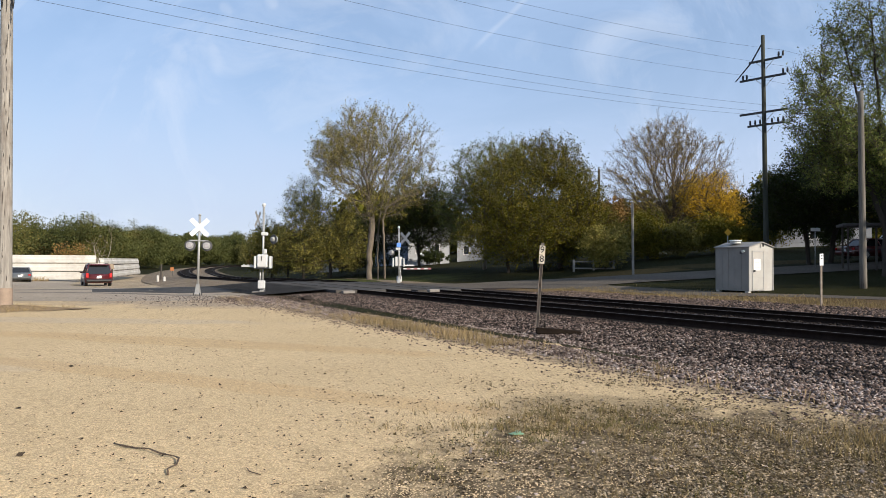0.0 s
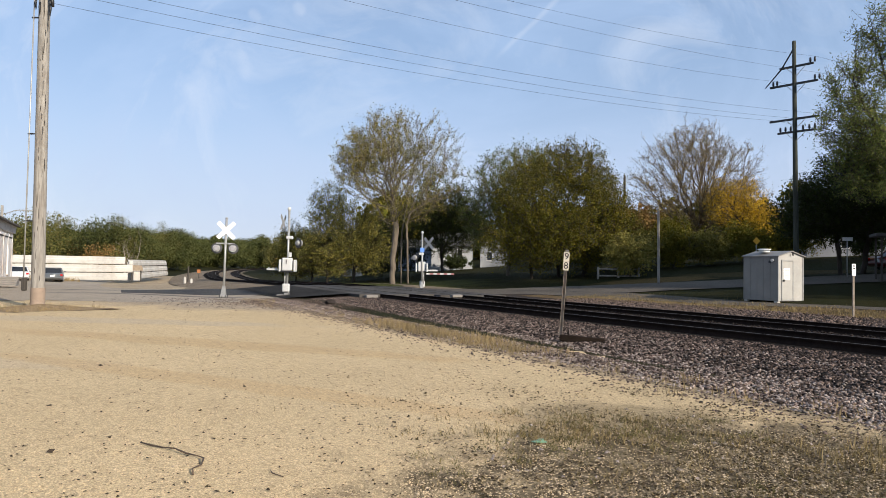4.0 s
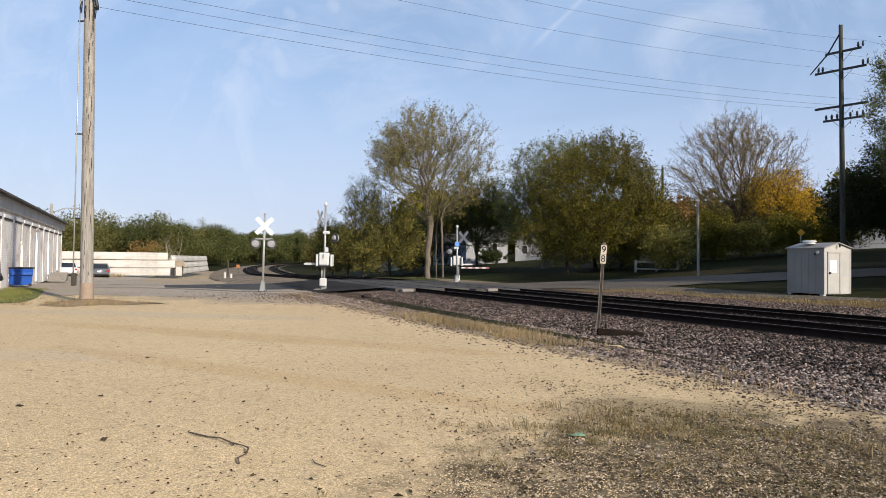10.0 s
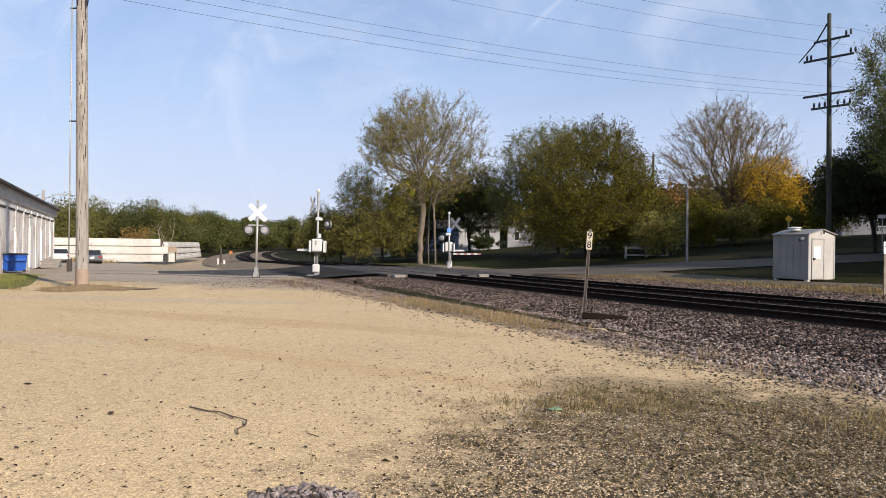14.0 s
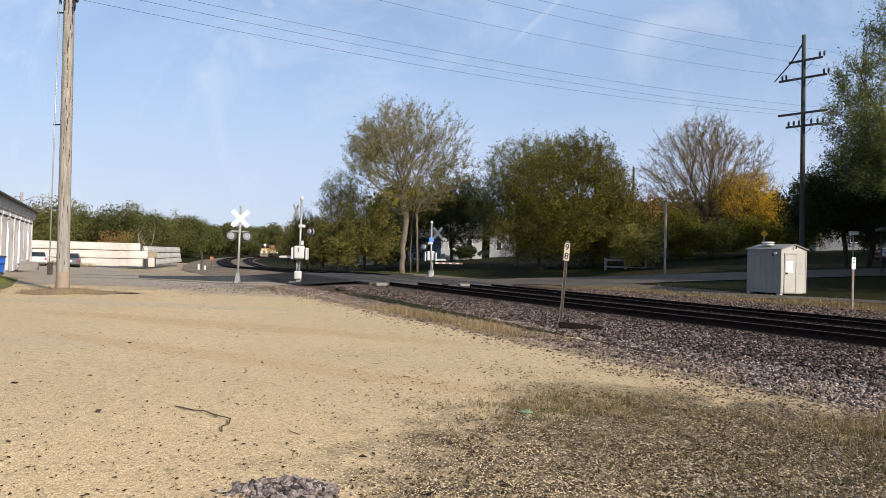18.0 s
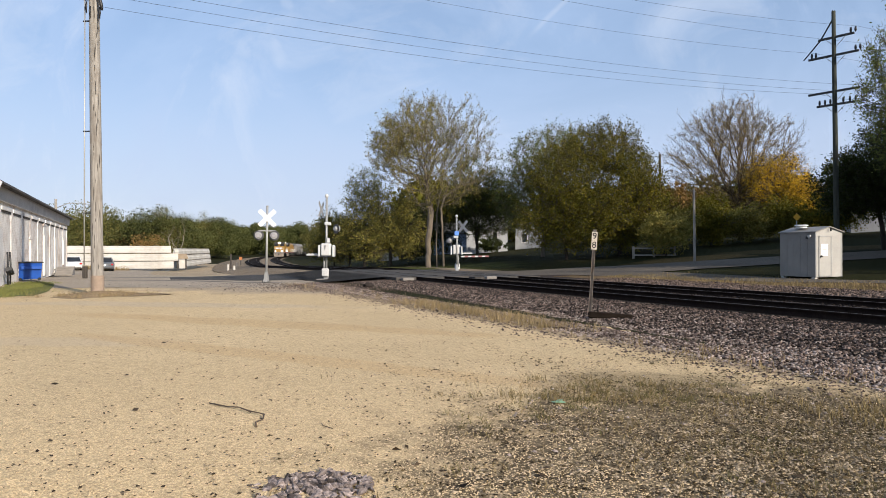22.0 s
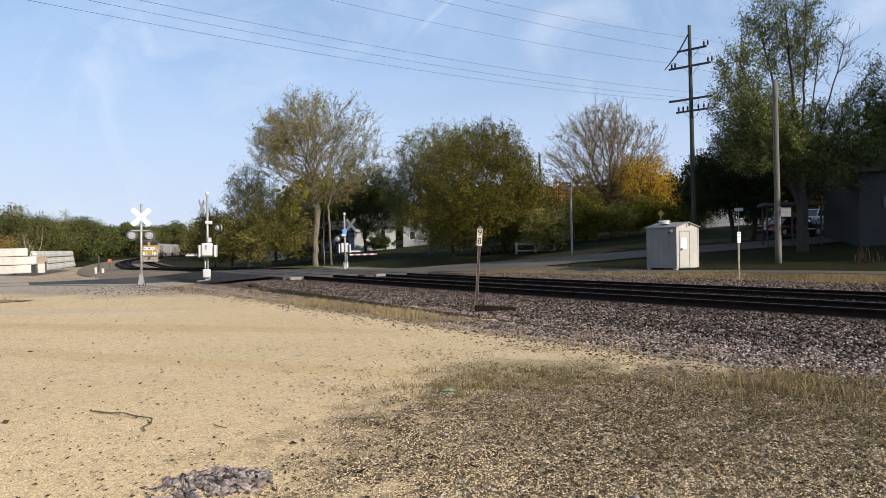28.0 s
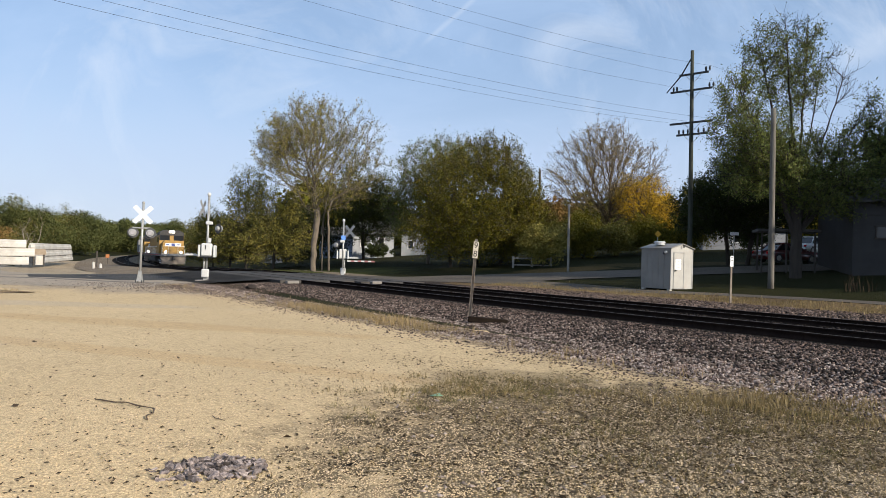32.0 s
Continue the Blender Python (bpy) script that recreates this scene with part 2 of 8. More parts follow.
def field(nt, x, y, rx, ry, turn=0.0, wob=0.25, wscale=0.9):
    """1 inside an ellipse on the ground, falling to 0 outside, with a ragged edge."""
    nn, ln = nt.nodes.new, nt.links.new
    tc = nn("ShaderNodeTexCoord")
    mp = nn("ShaderNodeMapping")
    mp.vector_type = "TEXTURE"
    mp.inputs["Location"].default_value = (x, y, 0)
    mp.inputs["Rotation"].default_value = (0, 0, turn)
    mp.inputs["Scale"].default_value = (rx, ry, 1e6)
    ln(tc.outputs["Object"], mp.inputs["Vector"])
    le = nn("ShaderNodeVectorMath")
    le.operation = "LENGTH"
    ln(mp.outputs["Vector"], le.inputs[0])
    n = nn("ShaderNodeTexNoise")
    n.inputs["Scale"].default_value, n.inputs["Detail"].default_value = wscale, 6
    ln(tc.outputs["Object"], n.inputs["Vector"])
    ad = nn("ShaderNodeMath")
    ad.operation = "MULTIPLY_ADD"
    ln(n.outputs["Fac"], ad.inputs[0])
    ad.inputs[1].default_value = wob * 2
    ln(le.outputs["Value"], ad.inputs[2])
    return mapr(nt, ad.outputs["Value"], 1.12 + wob, 0.8 + wob)


def ground_like(name, c1, c2, patches=(), stone=None, stone_scale=55.0, bump=0.8, dist=0.02, flecks=None):
    """Loose ground: broad tone, grains as cells, patches of (field arguments, colour a, colour b, amount)."""
    m = bpy.data.materials.new(name)
    m.use_nodes = True
    nt, nn, ln, bs = nodes_of(m)
    tc = nn("ShaderNodeTexCoord")
    vec = tc.outputs["Object"]
    _, col = noise_ramp(nt, vec, 0.25, [(0.3, c2), (0.7, c1)], 6)
    vo = nn("ShaderNodeTexVoronoi")
    vo.inputs["Scale"].default_value = stone_scale
    ln(vec, vo.inputs["Vector"])
    hs = nn("ShaderNodeSeparateColor")
    ln(vo.outputs["Color"], hs.inputs["Color"])
    col = mixc(nt, 1.0, col, mixc(nt, hs.outputs["Red"], (0.74, 0.73, 0.73), (1.2, 1.2, 1.18)), "MULTIPLY")
    col = mixc(nt, 0.55, col, mixc(nt, mapr(nt, vo.outputs["Distance"], 0.25, 0.75), (1.1, 1.1, 1.1), (0.5, 0.47, 0.44)), "MULTIPLY")
    _, speck = noise_ramp(nt, vec, 11, [(0.34, (0.72, 0.70, 0.68)), (0.5, (1.0, 1.0, 1.0)), (0.7, (1.1, 1.09, 1.07))], 9, 0.8)
    col = mixc(nt, 0.8, col, speck, "MULTIPLY")
    for args, ca, cb, amt in patches:
        f = field(nt, *args)
        _, pc = noise_ramp(nt, vec, 5, [(0.40, ca), (0.60, cb)], 8, 0.78)
        pc = mixc(nt, 1.0, pc, mixc(nt, hs.outputs["Green"], (0.6, 0.6, 0.6), (1.35, 1.32, 1.3)), "MULTIPLY")
        col = mixc(nt, mapr(nt, f, 0, 1, 0, amt), col, pc)
    ln(col, bs.inputs["Base Color"])
    bs.inputs["Roughness"].default_value = 0.97
    bs.inputs["Specular IOR Level"].default_value = 0.08
    bump_to(nt, bs, vo.outputs["Distance"], bump, dist)
    return m


M = {}
M["gravel"] = ground_like("gravel", (0.68, 0.52, 0.31), (0.59, 0.45, 0.265), [
    ((3.4, 4.4, 4.2, 2.8, 0.25, 0.55, 2.4), (0.055, 0.041, 0.026), (0.225, 0.175, 0.108), 0.95),
    ((-1.0, 15.6, 19, 0.75, 2.19, 0.5, 1.2), (0.17, 0.128, 0.085), (0.36, 0.28, 0.18), 0.8),
    ((1.7, 7.2, 1.3, 0.7, 0.2, 0.5, 1.6), (0.13, 0.10, 0.06), (0.28, 0.22, 0.13), 0.55),
    ((-6.8, 8.9, 1.9, 0.5, 0.12, 0.7, 1.3), (0.53, 0.43, 0.30), (0.47, 0.385, 0.28), 0.35),
    ((-5.0, 12.0, 5.5, 0.55, -0.18, 0.5, 0.8), (0.54, 0.385, 0.205), (0.46, 0.33, 0.18), 0.7),
    ((-3.2, 8.2, 4.5, 0.35, -0.35, 0.5, 0.8), (0.54, 0.385, 0.205), (0.48, 0.34, 0.185), 0.65),
    ((-9.0, 15.5, 5.0, 0.7, 0.1, 0.5, 0.8), (0.42, 0.35, 0.26), (0.52, 0.42, 0.28), 0.6),
    ((-6.5, 25.5, 8.5, 4.6, 0.35, 0.4, 0.5), (0.24, 0.195, 0.15), (0.46, 0.37, 0.26), 0.85),
], stone_scale=75, bump=0.6, dist=0.012)
# base darkened so that the gaps between stones look shaded
M["ballast_ground"] = ground_like("ballast_ground", (0.075, 0.06, 0.052), (0.045, 0.036, 0.032), stone_scale=16, bump=1.0, dist=0.05)
# near-black base colour stands in for tree shade over the lawn
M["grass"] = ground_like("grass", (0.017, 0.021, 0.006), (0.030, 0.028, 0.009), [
    # first patch paints the sunlit lawn paler; the other two are leaf-strewn bank
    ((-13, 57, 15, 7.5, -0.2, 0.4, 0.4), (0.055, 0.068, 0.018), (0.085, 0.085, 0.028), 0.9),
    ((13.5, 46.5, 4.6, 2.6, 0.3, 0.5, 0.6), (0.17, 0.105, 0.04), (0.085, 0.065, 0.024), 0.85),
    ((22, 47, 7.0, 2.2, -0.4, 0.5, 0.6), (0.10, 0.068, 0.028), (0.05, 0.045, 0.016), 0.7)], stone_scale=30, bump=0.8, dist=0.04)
M["dry_grass"] = ground_like("dry_grass", (0.22, 0.155, 0.085), (0.14, 0.10, 0.055), stone_scale=30, bump=1.0, dist=0.05)
M["asphalt"] = ground_like("asphalt", (0.43, 0.365, 0.285), (0.34, 0.29, 0.23), [
    ((-20, 36, 4.0, 1.0, 0.1, 0.4), (0.05, 0.05, 0.05), (0.09, 0.09, 0.09), 0.8),
    ((-15, 30, 5.0, 0.5, 0.3, 0.5), (0.06, 0.06, 0.06), (0.12, 0.11, 0.1), 0.7)], stone_scale=60, bump=0.3, dist=0.006)
M["road"] = ground_like("road", (0.09, 0.088, 0.086), (0.065, 0.064, 0.063), stone_scale=60, bump=0.3, dist=0.006)
M["lane"] = ground_like("lane", (0.150, 0.130, 0.108), (0.10, 0.088, 0.075), stone_scale=50, bump=0.3, dist=0.006)
M["concrete"] = mat("concrete", (0.55, 0.52, 0.46), (0.42, 0.40, 0.36), 1.2, 0.9, stain=(0.25, 0.22, 0.19), rand=0.08)
M["white_wall"] = mat("white_wall", (0.58, 0.56, 0.515), (0.44, 0.425, 0.39), 0.6, 0.92, stain=(0.30, 0.265, 0.22), stain_amt=0.55, rand=0.06)


def brick_mat():
    """Whitewashed brick: courses, peeling paint that shows red brick, grey weathering."""
    m = bpy.data.materials.new("whitewashed_brick")
    m.use_nodes = True
    nt, nn, ln, bs = nodes_of(m)
    tc = nn("ShaderNodeTexCoord")
    sx = nn("ShaderNodeSeparateXYZ")
    ln(tc.outputs["Object"], sx.inputs["Vector"])
    ad = nn("ShaderNodeMath")
    ln(sx.outputs["X"], ad.inputs[0])
    ln(sx.outputs["Y"], ad.inputs[1])
    cx = nn("ShaderNodeCombineXYZ")
    ln(ad.outputs["Value"], cx.inputs["X"])
    ln(sx.outputs["Z"], cx.inputs["Y"])
    bt = nn("ShaderNodeTexBrick")
    ln(cx.outputs["Vector"], bt.inputs["Vector"])
    for k, v in (("Scale", 1.0), ("Brick Width", 0.22), ("Row Height", 0.075), ("Mortar Size", 0.008)):
        bt.inputs[k].default_value = v
    bt.inputs["Color1"].default_value = (0.42, 0.30, 0.24, 1)
    bt.inputs["Color2"].default_value = (0.54, 0.42, 0.35, 1)
    bt.inputs["Mortar"].default_value = (0.36, 0.33, 0.29, 1)
    vec = tc.outputs["Object"]
    _, paint = noise_ramp(nt, vec, 0.8, [(0.3, (0.74, 0.70, 0.645)), (0.7, (0.88, 0.855, 0.81))], 6)
    _, worn = noise_ramp(nt, vec, 0.55, [(0.47, (1, 1, 1)), (0.60, (0.22, 0.22, 0.22))], 12, 0.78)
    col = mixc(nt, worn, bt.outputs["Color"], paint)
    _, grime = noise_ramp(nt, vec, 0.5, [(0.45, (1, 1, 1)), (0.72, (0.80, 0.77, 0.73))], 6)
    col = mixc(nt, 0.8, col, grime, "MULTIPLY")
    col = mixc(nt, mapr(nt, bt.outputs["Fac"], 0, 1, 0, 0.22), col, (0.42, 0.38, 0.34))
    ln(col, bs.inputs["Base Color"])
    bs.inputs["Roughness"].default_value = 0.92
    inv = mapr(nt, bt.outputs["Fac"], 0, 1, 1, 0)
    bump_to(nt, bs, inv, 0.5, 0.008)
    return m


M["brick"] = brick_mat()
M["black_ballast"] = ground_like("fouled_ballast", (0.02, 0.016, 0.013), (0.012, 0.0095, 0.008), stone_scale=16, bump=1.0, dist=0.05)
M["dirt"] = ground_like("dirt", (0.34, 0.25, 0.15), (0.25, 0.18, 0.11), stone_scale=26, bump=0.8, dist=0.03)
M["sandy"] = ground_like("sandy_dirt", (0.50, 0.40, 0.27), (0.36, 0.285, 0.195), stone_scale=26, bump=0.8, dist=0.03)
M["white_paint"] = mat("white_paint", (0.78, 0.76, 0.73), (0.66, 0.64, 0.6), 2, 0.6, stain=(0.4, 0.36, 0.32), stain_amt=0.25)
M["pole_wood"] = mat("pole_wood", (0.37, 0.345, 0.305), (0.165, 0.15, 0.13), 3.0, 0.9, stretch=(6, 6, 0.35), fine=14, bump=0.6, dist=0.01, stain=(0.12, 0.09, 0.07), stain_amt=0.6)
# darker copy of the pole wood, for the pole that stands in shade
M["pole_shaded"] = mat("pole_shaded", (0.19, 0.175, 0.15), (0.10, 0.09, 0.078), 3.0, 0.95, stretch=(6, 6, 0.35), fine=14, bump=0.6, dist=0.01, spec=0.1)
M["green_wood"] = mat("green_wood", (0.075, 0.08, 0.065), (0.045, 0.048, 0.04), 3, 0.9, stretch=(6, 6, 0.4), bump=0.5, spec=0.1)
M["pole_red"] = mat("pole_red", (0.33, 0.25, 0.19), (0.25, 0.19, 0.14), 3, 0.9)
M["dark_wood"] = mat("dark_wood", (0.07, 0.06, 0.05), (0.045, 0.038, 0.032), 3, 0.9, stretch=(6, 6, 0.4), bump=0.5)
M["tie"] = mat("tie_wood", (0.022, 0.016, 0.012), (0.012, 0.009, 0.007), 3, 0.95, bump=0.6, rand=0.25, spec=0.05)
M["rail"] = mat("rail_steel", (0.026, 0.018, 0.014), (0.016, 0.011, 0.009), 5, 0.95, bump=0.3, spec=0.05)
M["rail_top"] = mat("rail_top", (0.13, 0.11, 0.10), (0.07, 0.06, 0.053), 5, 0.6, metal=0.4, bump=0.05)
M["silver"] = mat("galvanised", (0.42, 0.42, 0.40), (0.33, 0.33, 0.32), 2.5, 0.45, metal=0.35, bump=0.05, stain=(0.36, 0.33, 0.3), stain_amt=0.3)
# one metal in two tones: body darkened as shaded side, front paler as sunlit
M["cabinet"] = mat("cabinet_shaded", (0.255, 0.245, 0.225), (0.20, 0.19, 0.175), 1.2, 0.6, metal=0.2, bump=0.04, stain=(0.24, 0.215, 0.19), stain_amt=0.4, stain_scale=1.4)
M["cabinet_sunlit"] = mat("cabinet_sunlit", (0.43, 0.42, 0.39), (0.35, 0.34, 0.315), 1.2, 0.6, metal=0.1, bump=0.04, stain=(0.36, 0.32, 0.28), stain_amt=0.4, stain_scale=1.4)
M["white_metal"] = mat("white_metal", (0.62, 0.62, 0.60), (0.52, 0.52, 0.5), 3, 0.45, bump=0.03)
M["black"] = mat("black_metal", (0.02, 0.02, 0.021), (0.013, 0.013, 0.014), 3, 0.5, bump=0.05)
M["bark"] = mat("bark", (0.20, 0.165, 0.125), (0.11, 0.09, 0.07), 2.5, 0.95, stretch=(3, 3, 0.5), bump=0.8, dist=0.03)
M["bark_dark"] = mat("bark_dark", (0.055, 0.044, 0.033), (0.032, 0.025, 0.02), 2.5, 0.95, stretch=(3, 3, 0.5), bump=0.8, dist=0.03)
M["bark_pale"] = mat("bark_pale", (0.34, 0.29, 0.23), (0.22, 0.18, 0.14), 2.5, 0.95, stretch=(3, 3, 0.5), bump=0.8, dist=0.03)
M["blue"] = mat("blue_paint", (0.018, 0.10, 0.45), (0.014, 0.075, 0.34), 2, 0.45, bump=0.05)
M["glass"] = plain("dark_glass", (0.02, 0.022, 0.025), 0.08)
M["shingle"] = mat("shingle", (0.10, 0.095, 0.09), (0.065, 0.06, 0.058), 3, 0.9, rand=0.1)
# siding dimmed to blue-grey so the small house looks shaded
M["siding"] = mat("siding", (0.30, 0.31, 0.33), (0.25, 0.26, 0.275), 1.5, 0.7, bump=0.05)
M["house_white"] = mat("house_white", (0.40, 0.41, 0.42), (0.33, 0.34, 0.35), 1.5, 0.85, bump=0.05, spec=0.2)
# light grey siding painted near-black to carry the shade of the trees
M["siding_shaded"] = mat("siding_shaded", (0.046, 0.043, 0.040), (0.034, 0.032, 0.03), 1.5, 0.8, bump=0.05)
M["stone"] = mat("stone", (0.33, 0.27, 0.24), (0.09, 0.072, 0.066), 1.2, 0.92, rand=0.75, bump=0.5, fine=9, spec=0.15)
M["stone_bits"] = mat("stone_bits", (0.165, 0.12, 0.098), (0.055, 0.04, 0.033), 3, 0.95, rand=0.85, bump=0.5, fine=25, island=True, spec=0.15)
M["pebble"] = mat("pebble", (0.60, 0.46, 0.285), (0.50, 0.385, 0.235), 3, 0.95, rand=0.22, spec=0.1, bump=0.3, fine=25, island=True)
M["debris"] = mat("debris", (0.07, 0.05, 0.032), (0.04, 0.028, 0.018), 9, 0.95, rand=0.5, bump=0.3, island=True, spec=0.1)
M["straw"] = leaf_mat("straw", [(0.33, 0.245, 0.135), (0.24, 0.175, 0.09), (0.40, 0.31, 0.185), (0.17, 0.13, 0.07)], 0.2)
M["weed"] = leaf_mat("weed", [(0.25, 0.185, 0.09), (0.17, 0.125, 0.06), (0.33, 0.255, 0.14), (0.13, 0.10, 0.05)], 0.2)
M["blade"] = leaf_mat("blade", [(0.05, 0.08, 0.02), (0.08, 0.10, 0.03), (0.11, 0.11, 0.04)], 0.2)
M["dark_stone"] = mat("dark_stone", (0.030, 0.024, 0.021), (0.016, 0.013, 0.011), 3, 0.95, rand=0.5, bump=0.4, island=True, spec=0.1)
M["pale_stone"] = mat("pale_stone", (0.42, 0.345, 0.30), (0.22, 0.18, 0.155), 3, 0.85, rand=0.35, bump=0.4, island=True, spec=0.15)
M["wire"] = plain("wire", (0.02, 0.02, 0.022), 0.6)

# ---- shapes ----


def link(name, me, material, parent=None, label=""):
    if material is not None and not me.materials:
        for mm in (material if isinstance(material, (list, tuple)) else [material]):
            me.materials.append(mm)
    ob = new(name, me)
    if parent is not None:
        ob.parent = parent
    if label:
        ob["label"] = label
    return ob


def part(name, bm, material, parent=None, label="", smooth=False):
    """One bmesh as one mesh object under a thing or a part."""
    bmesh.ops.recalc_face_normals(bm, faces=bm.faces)
    me = bpy.data.meshes.new(name)
    bm.to_mesh(me)
    bm.free()
    if smooth:
        me.shade_smooth()
    return link(name, me, material, parent, label)


def thing(name, m, label, category, group="", kind=""):
    """An empty at the base of a thing."""
    ob = new(name)
    ob.matrix_world = m
    return tagged(ob, label, category, group, kind)


def box(bm, c, s, bev=0.0, m=None, mi=0):
    """A box of centre c and size s; bevelled; placed by m."""
    r = bmesh.ops.create_cube(bm, size=1.0)
    vs = r["verts"]
    bmesh.ops.scale(bm, vec=s, verts=vs)
    es = list({e for v in vs for e in v.link_edges})
    fs0 = set(bm.faces)
    if bev:
        rb = bmesh.ops.bevel(bm, geom=es, offset=bev, segments=1, affect="EDGES", profile=0.5)
        vs = list({v for f in rb["faces"] for v in f.verts} | {v for v in vs if v.is_valid})
    mm = Matrix.Translation(c)
    if m is not None:
        mm = m @ mm
    bmesh.ops.transform(bm, matrix=mm, verts=vs)
    if mi:
        for f in {f for v in vs for f in v.link_faces}:
            f.material_index = mi
    return vs


def tube(bm, pts, radii, n=8, cap=True, mi=0):
    """A tapered tube along points."""
    rings = []
    pts = [Vector(p) for p in pts]
    up = Vector((0.31, 0.17, 0.93))
    for i, p in enumerate(pts):
        d = (pts[min(i + 1, len(pts) - 1)] - pts[max(i - 1, 0)]).normalized()
        a = d.cross(up)
        if a.length < 1e-3:
            a = d.cross(Vector((1, 0, 0)))
        a.normalize()
        b = d.cross(a)
        r = radii[i] if isinstance(radii, (list, tuple)) else radii
        rings.append([bm.verts.new(p + (a * math.cos(k * 2 * math.pi / n) + b * math.sin(k * 2 * math.pi / n)) * r) for k in range(n)])
    for r0, r1 in zip(rings, rings[1:]):
        for k in range(n):
            f = bm.faces.new((r0[k], r0[(k + 1) % n], r1[(k + 1) % n], r1[k]))
            f.material_index = mi
            f.smooth = n > 5
    if cap:
        for r in (rings[0][::-1], rings[-1]):
            f = bm.faces.new(r)
            f.material_index = mi
    return rings


def prism(bm, outline, y0, y1, m=None, mi=0):
    """An outline of (x, z) drawn out from y0 to y1."""
    a = [bm.verts.new((x, y0, z)) for x, z in outline]
    b = [bm.verts.new((x, y1, z)) for x, z in outline]
    n = len(a)
    fs = [bm.faces.new(a), bm.faces.new(b[::-1])]
    for i in range(n):
        fs.append(bm.faces.new((a[i], b[i], b[(i + 1) % n], a[(i + 1) % n])))
    for f in fs:
        f.material_index = mi
    if m is not None:
        bmesh.ops.transform(bm, matrix=m, verts=a + b)
    return a + b


def raw(name, verts, faces, material, parent=None, label="", smooth=False):
    me = bpy.data.meshes.new(name)
    verts = np.asarray(verts, dtype=np.float32)
    faces = np.asarray(faces, dtype=np.int32)
    k = faces.shape[1]
    me.vertices.add(len(verts))
    me.vertices.foreach_set("co", verts.ravel())
    me.loops.add(faces.size)
    me.loops.foreach_set("vertex_index", faces.ravel())
    me.polygons.add(len(faces))
    me.polygons.foreach_set("loop_start", np.arange(0, faces.size, k, dtype=np.int32))
    me.update(calc_edges=True)
    if smooth:
        me.shade_smooth()
    return link(name, me, material, parent, label)


def bm_new():
    return bmesh.new()


# ---- the plan: along the track q, across it p ----
TU, TN, TP0 = np.array((-0.58, 0.815)), np.array((0.815, 0.58)), 14.71
T2_OFF, RAIL_Z1, RAIL_Z2 = 4.5, 0.18, 0.10


def pq(x, y):
    return TN[0] * x + TN[1] * y - TP0, TU[0] * x + TU[1] * y


def xy(p, q):
    d = TN[0] * TU[1] - TN[1] * TU[0]
    s = p + TP0
    return (s * TU[1] - TN[1] * q) / d, (TN[0] * q - TU[0] * s) / d


def track_line():
    """Centre line of the near track: straight, then an easy bend to the right, then a tighter one."""
    pts, x, y = [], *xy(0, -120)
    h = math.atan2(TU[1], TU[0])
    s = -120.0
    while s < 620:
        pts.append((s, x, y, h))
        k = 0.0
        if 4 < s <= 86:
            k = 1 / 500
        elif 86 < s <= 211:
            k = 1 / 650
        elif 211 < s < 420:
            k = 1 / 300
        h -= k
        x += math.cos(h)
        y += math.sin(h)
        s += 1.0
    return pts


TRACK = track_line()
TRACK_XY = np.array([(a[1], a[2]) for a in TRACK])
TRACK_P, TRACK_Q = pq(TRACK_XY[:420, 0], TRACK_XY[:420, 1])


def fall(s):
    """How far the track drops past the crossing."""
    u = min(max((s - 38) / 60, 0), 1)
    return -0.85 * u * u * (3 - 2 * u)


def on_track(s, off):
    """Place and heading at s metres along the line, off metres to its right."""
    f = min(max(s + 120, 0), len(TRACK) - 2.001)
    i = int(f)
    w = f - i
    a, b = TRACK[i], TRACK[i + 1]
    h = a[3] * (1 - w) + b[3] * w
    return a[1] * (1 - w) + b[1] * w + off * math.sin(h), a[2] * (1 - w) + b[2] * w - off * math.cos(h), h


def smooth01(v, a, b):
    t = np.clip((v - a) / (b - a), 0, 1)
    return t * t * (3 - 2 * t)


def height(x, y):
    """The lie of the land: a level lot, and a bank that climbs beyond the lane."""
    x, y = np.asarray(x, float), np.asarray(y, float)
    p, q = pq(x, y)
    p = p - np.interp(q, TRACK_Q, TRACK_P)
    near = np.clip(-0.0166 * x - 0.0042 * y, -0.16, 0.12) - 0.60 * smooth01(y, 22, 52) * smooth01(-x, 8, 22)
    far = -0.08 + 0.09 * np.clip(p - 12.5, 0, 40)
    z = near + (far - near) * smooth01(p, -3, 7)
    z = z - 0.2 * np.exp(-((x + 12.2) ** 2 + (y - 30.6) ** 2) / 14.0)
    return z - 0.8 * smooth01(q, 42, 98) * (1 - smooth01(np.abs(p), 8, 24))


def sheet(name, poly_fn, xs, ys, lift, material, label, bend=None):
    """A sheet of ground over a grid of places; poly_fn keeps the cells inside."""
    X, Y = np.meshgrid(xs, ys, indexing="ij")
    Z = height(X, Y) + lift
    if bend is not None:
        Z = Z + bend(X, Y)
    idx = np.arange(X.size).reshape(X.shape)
    f = np.stack([idx[:-1, :-1], idx[1:, :-1], idx[1:, 1:], idx[:-1, 1:]], -1).reshape(-1, 4)
    if poly_fn is not None:
        cx = (X[:-1, :-1] + X[1:, 1:]).ravel() / 2
        cy = (Y[:-1, :-1] + Y[1:, 1:]).ravel() / 2
        f = f[poly_fn(cx, cy)]
    used, inv = np.unique(f, return_inverse=True)
    v = np.stack([X.ravel(), Y.ravel(), Z.ravel()], -1)[used]
    ob = raw(name, v, inv.reshape(-1, 4), material, smooth=True)
    return tagged(ob, label, name.split("_")[-1], kind="structure")


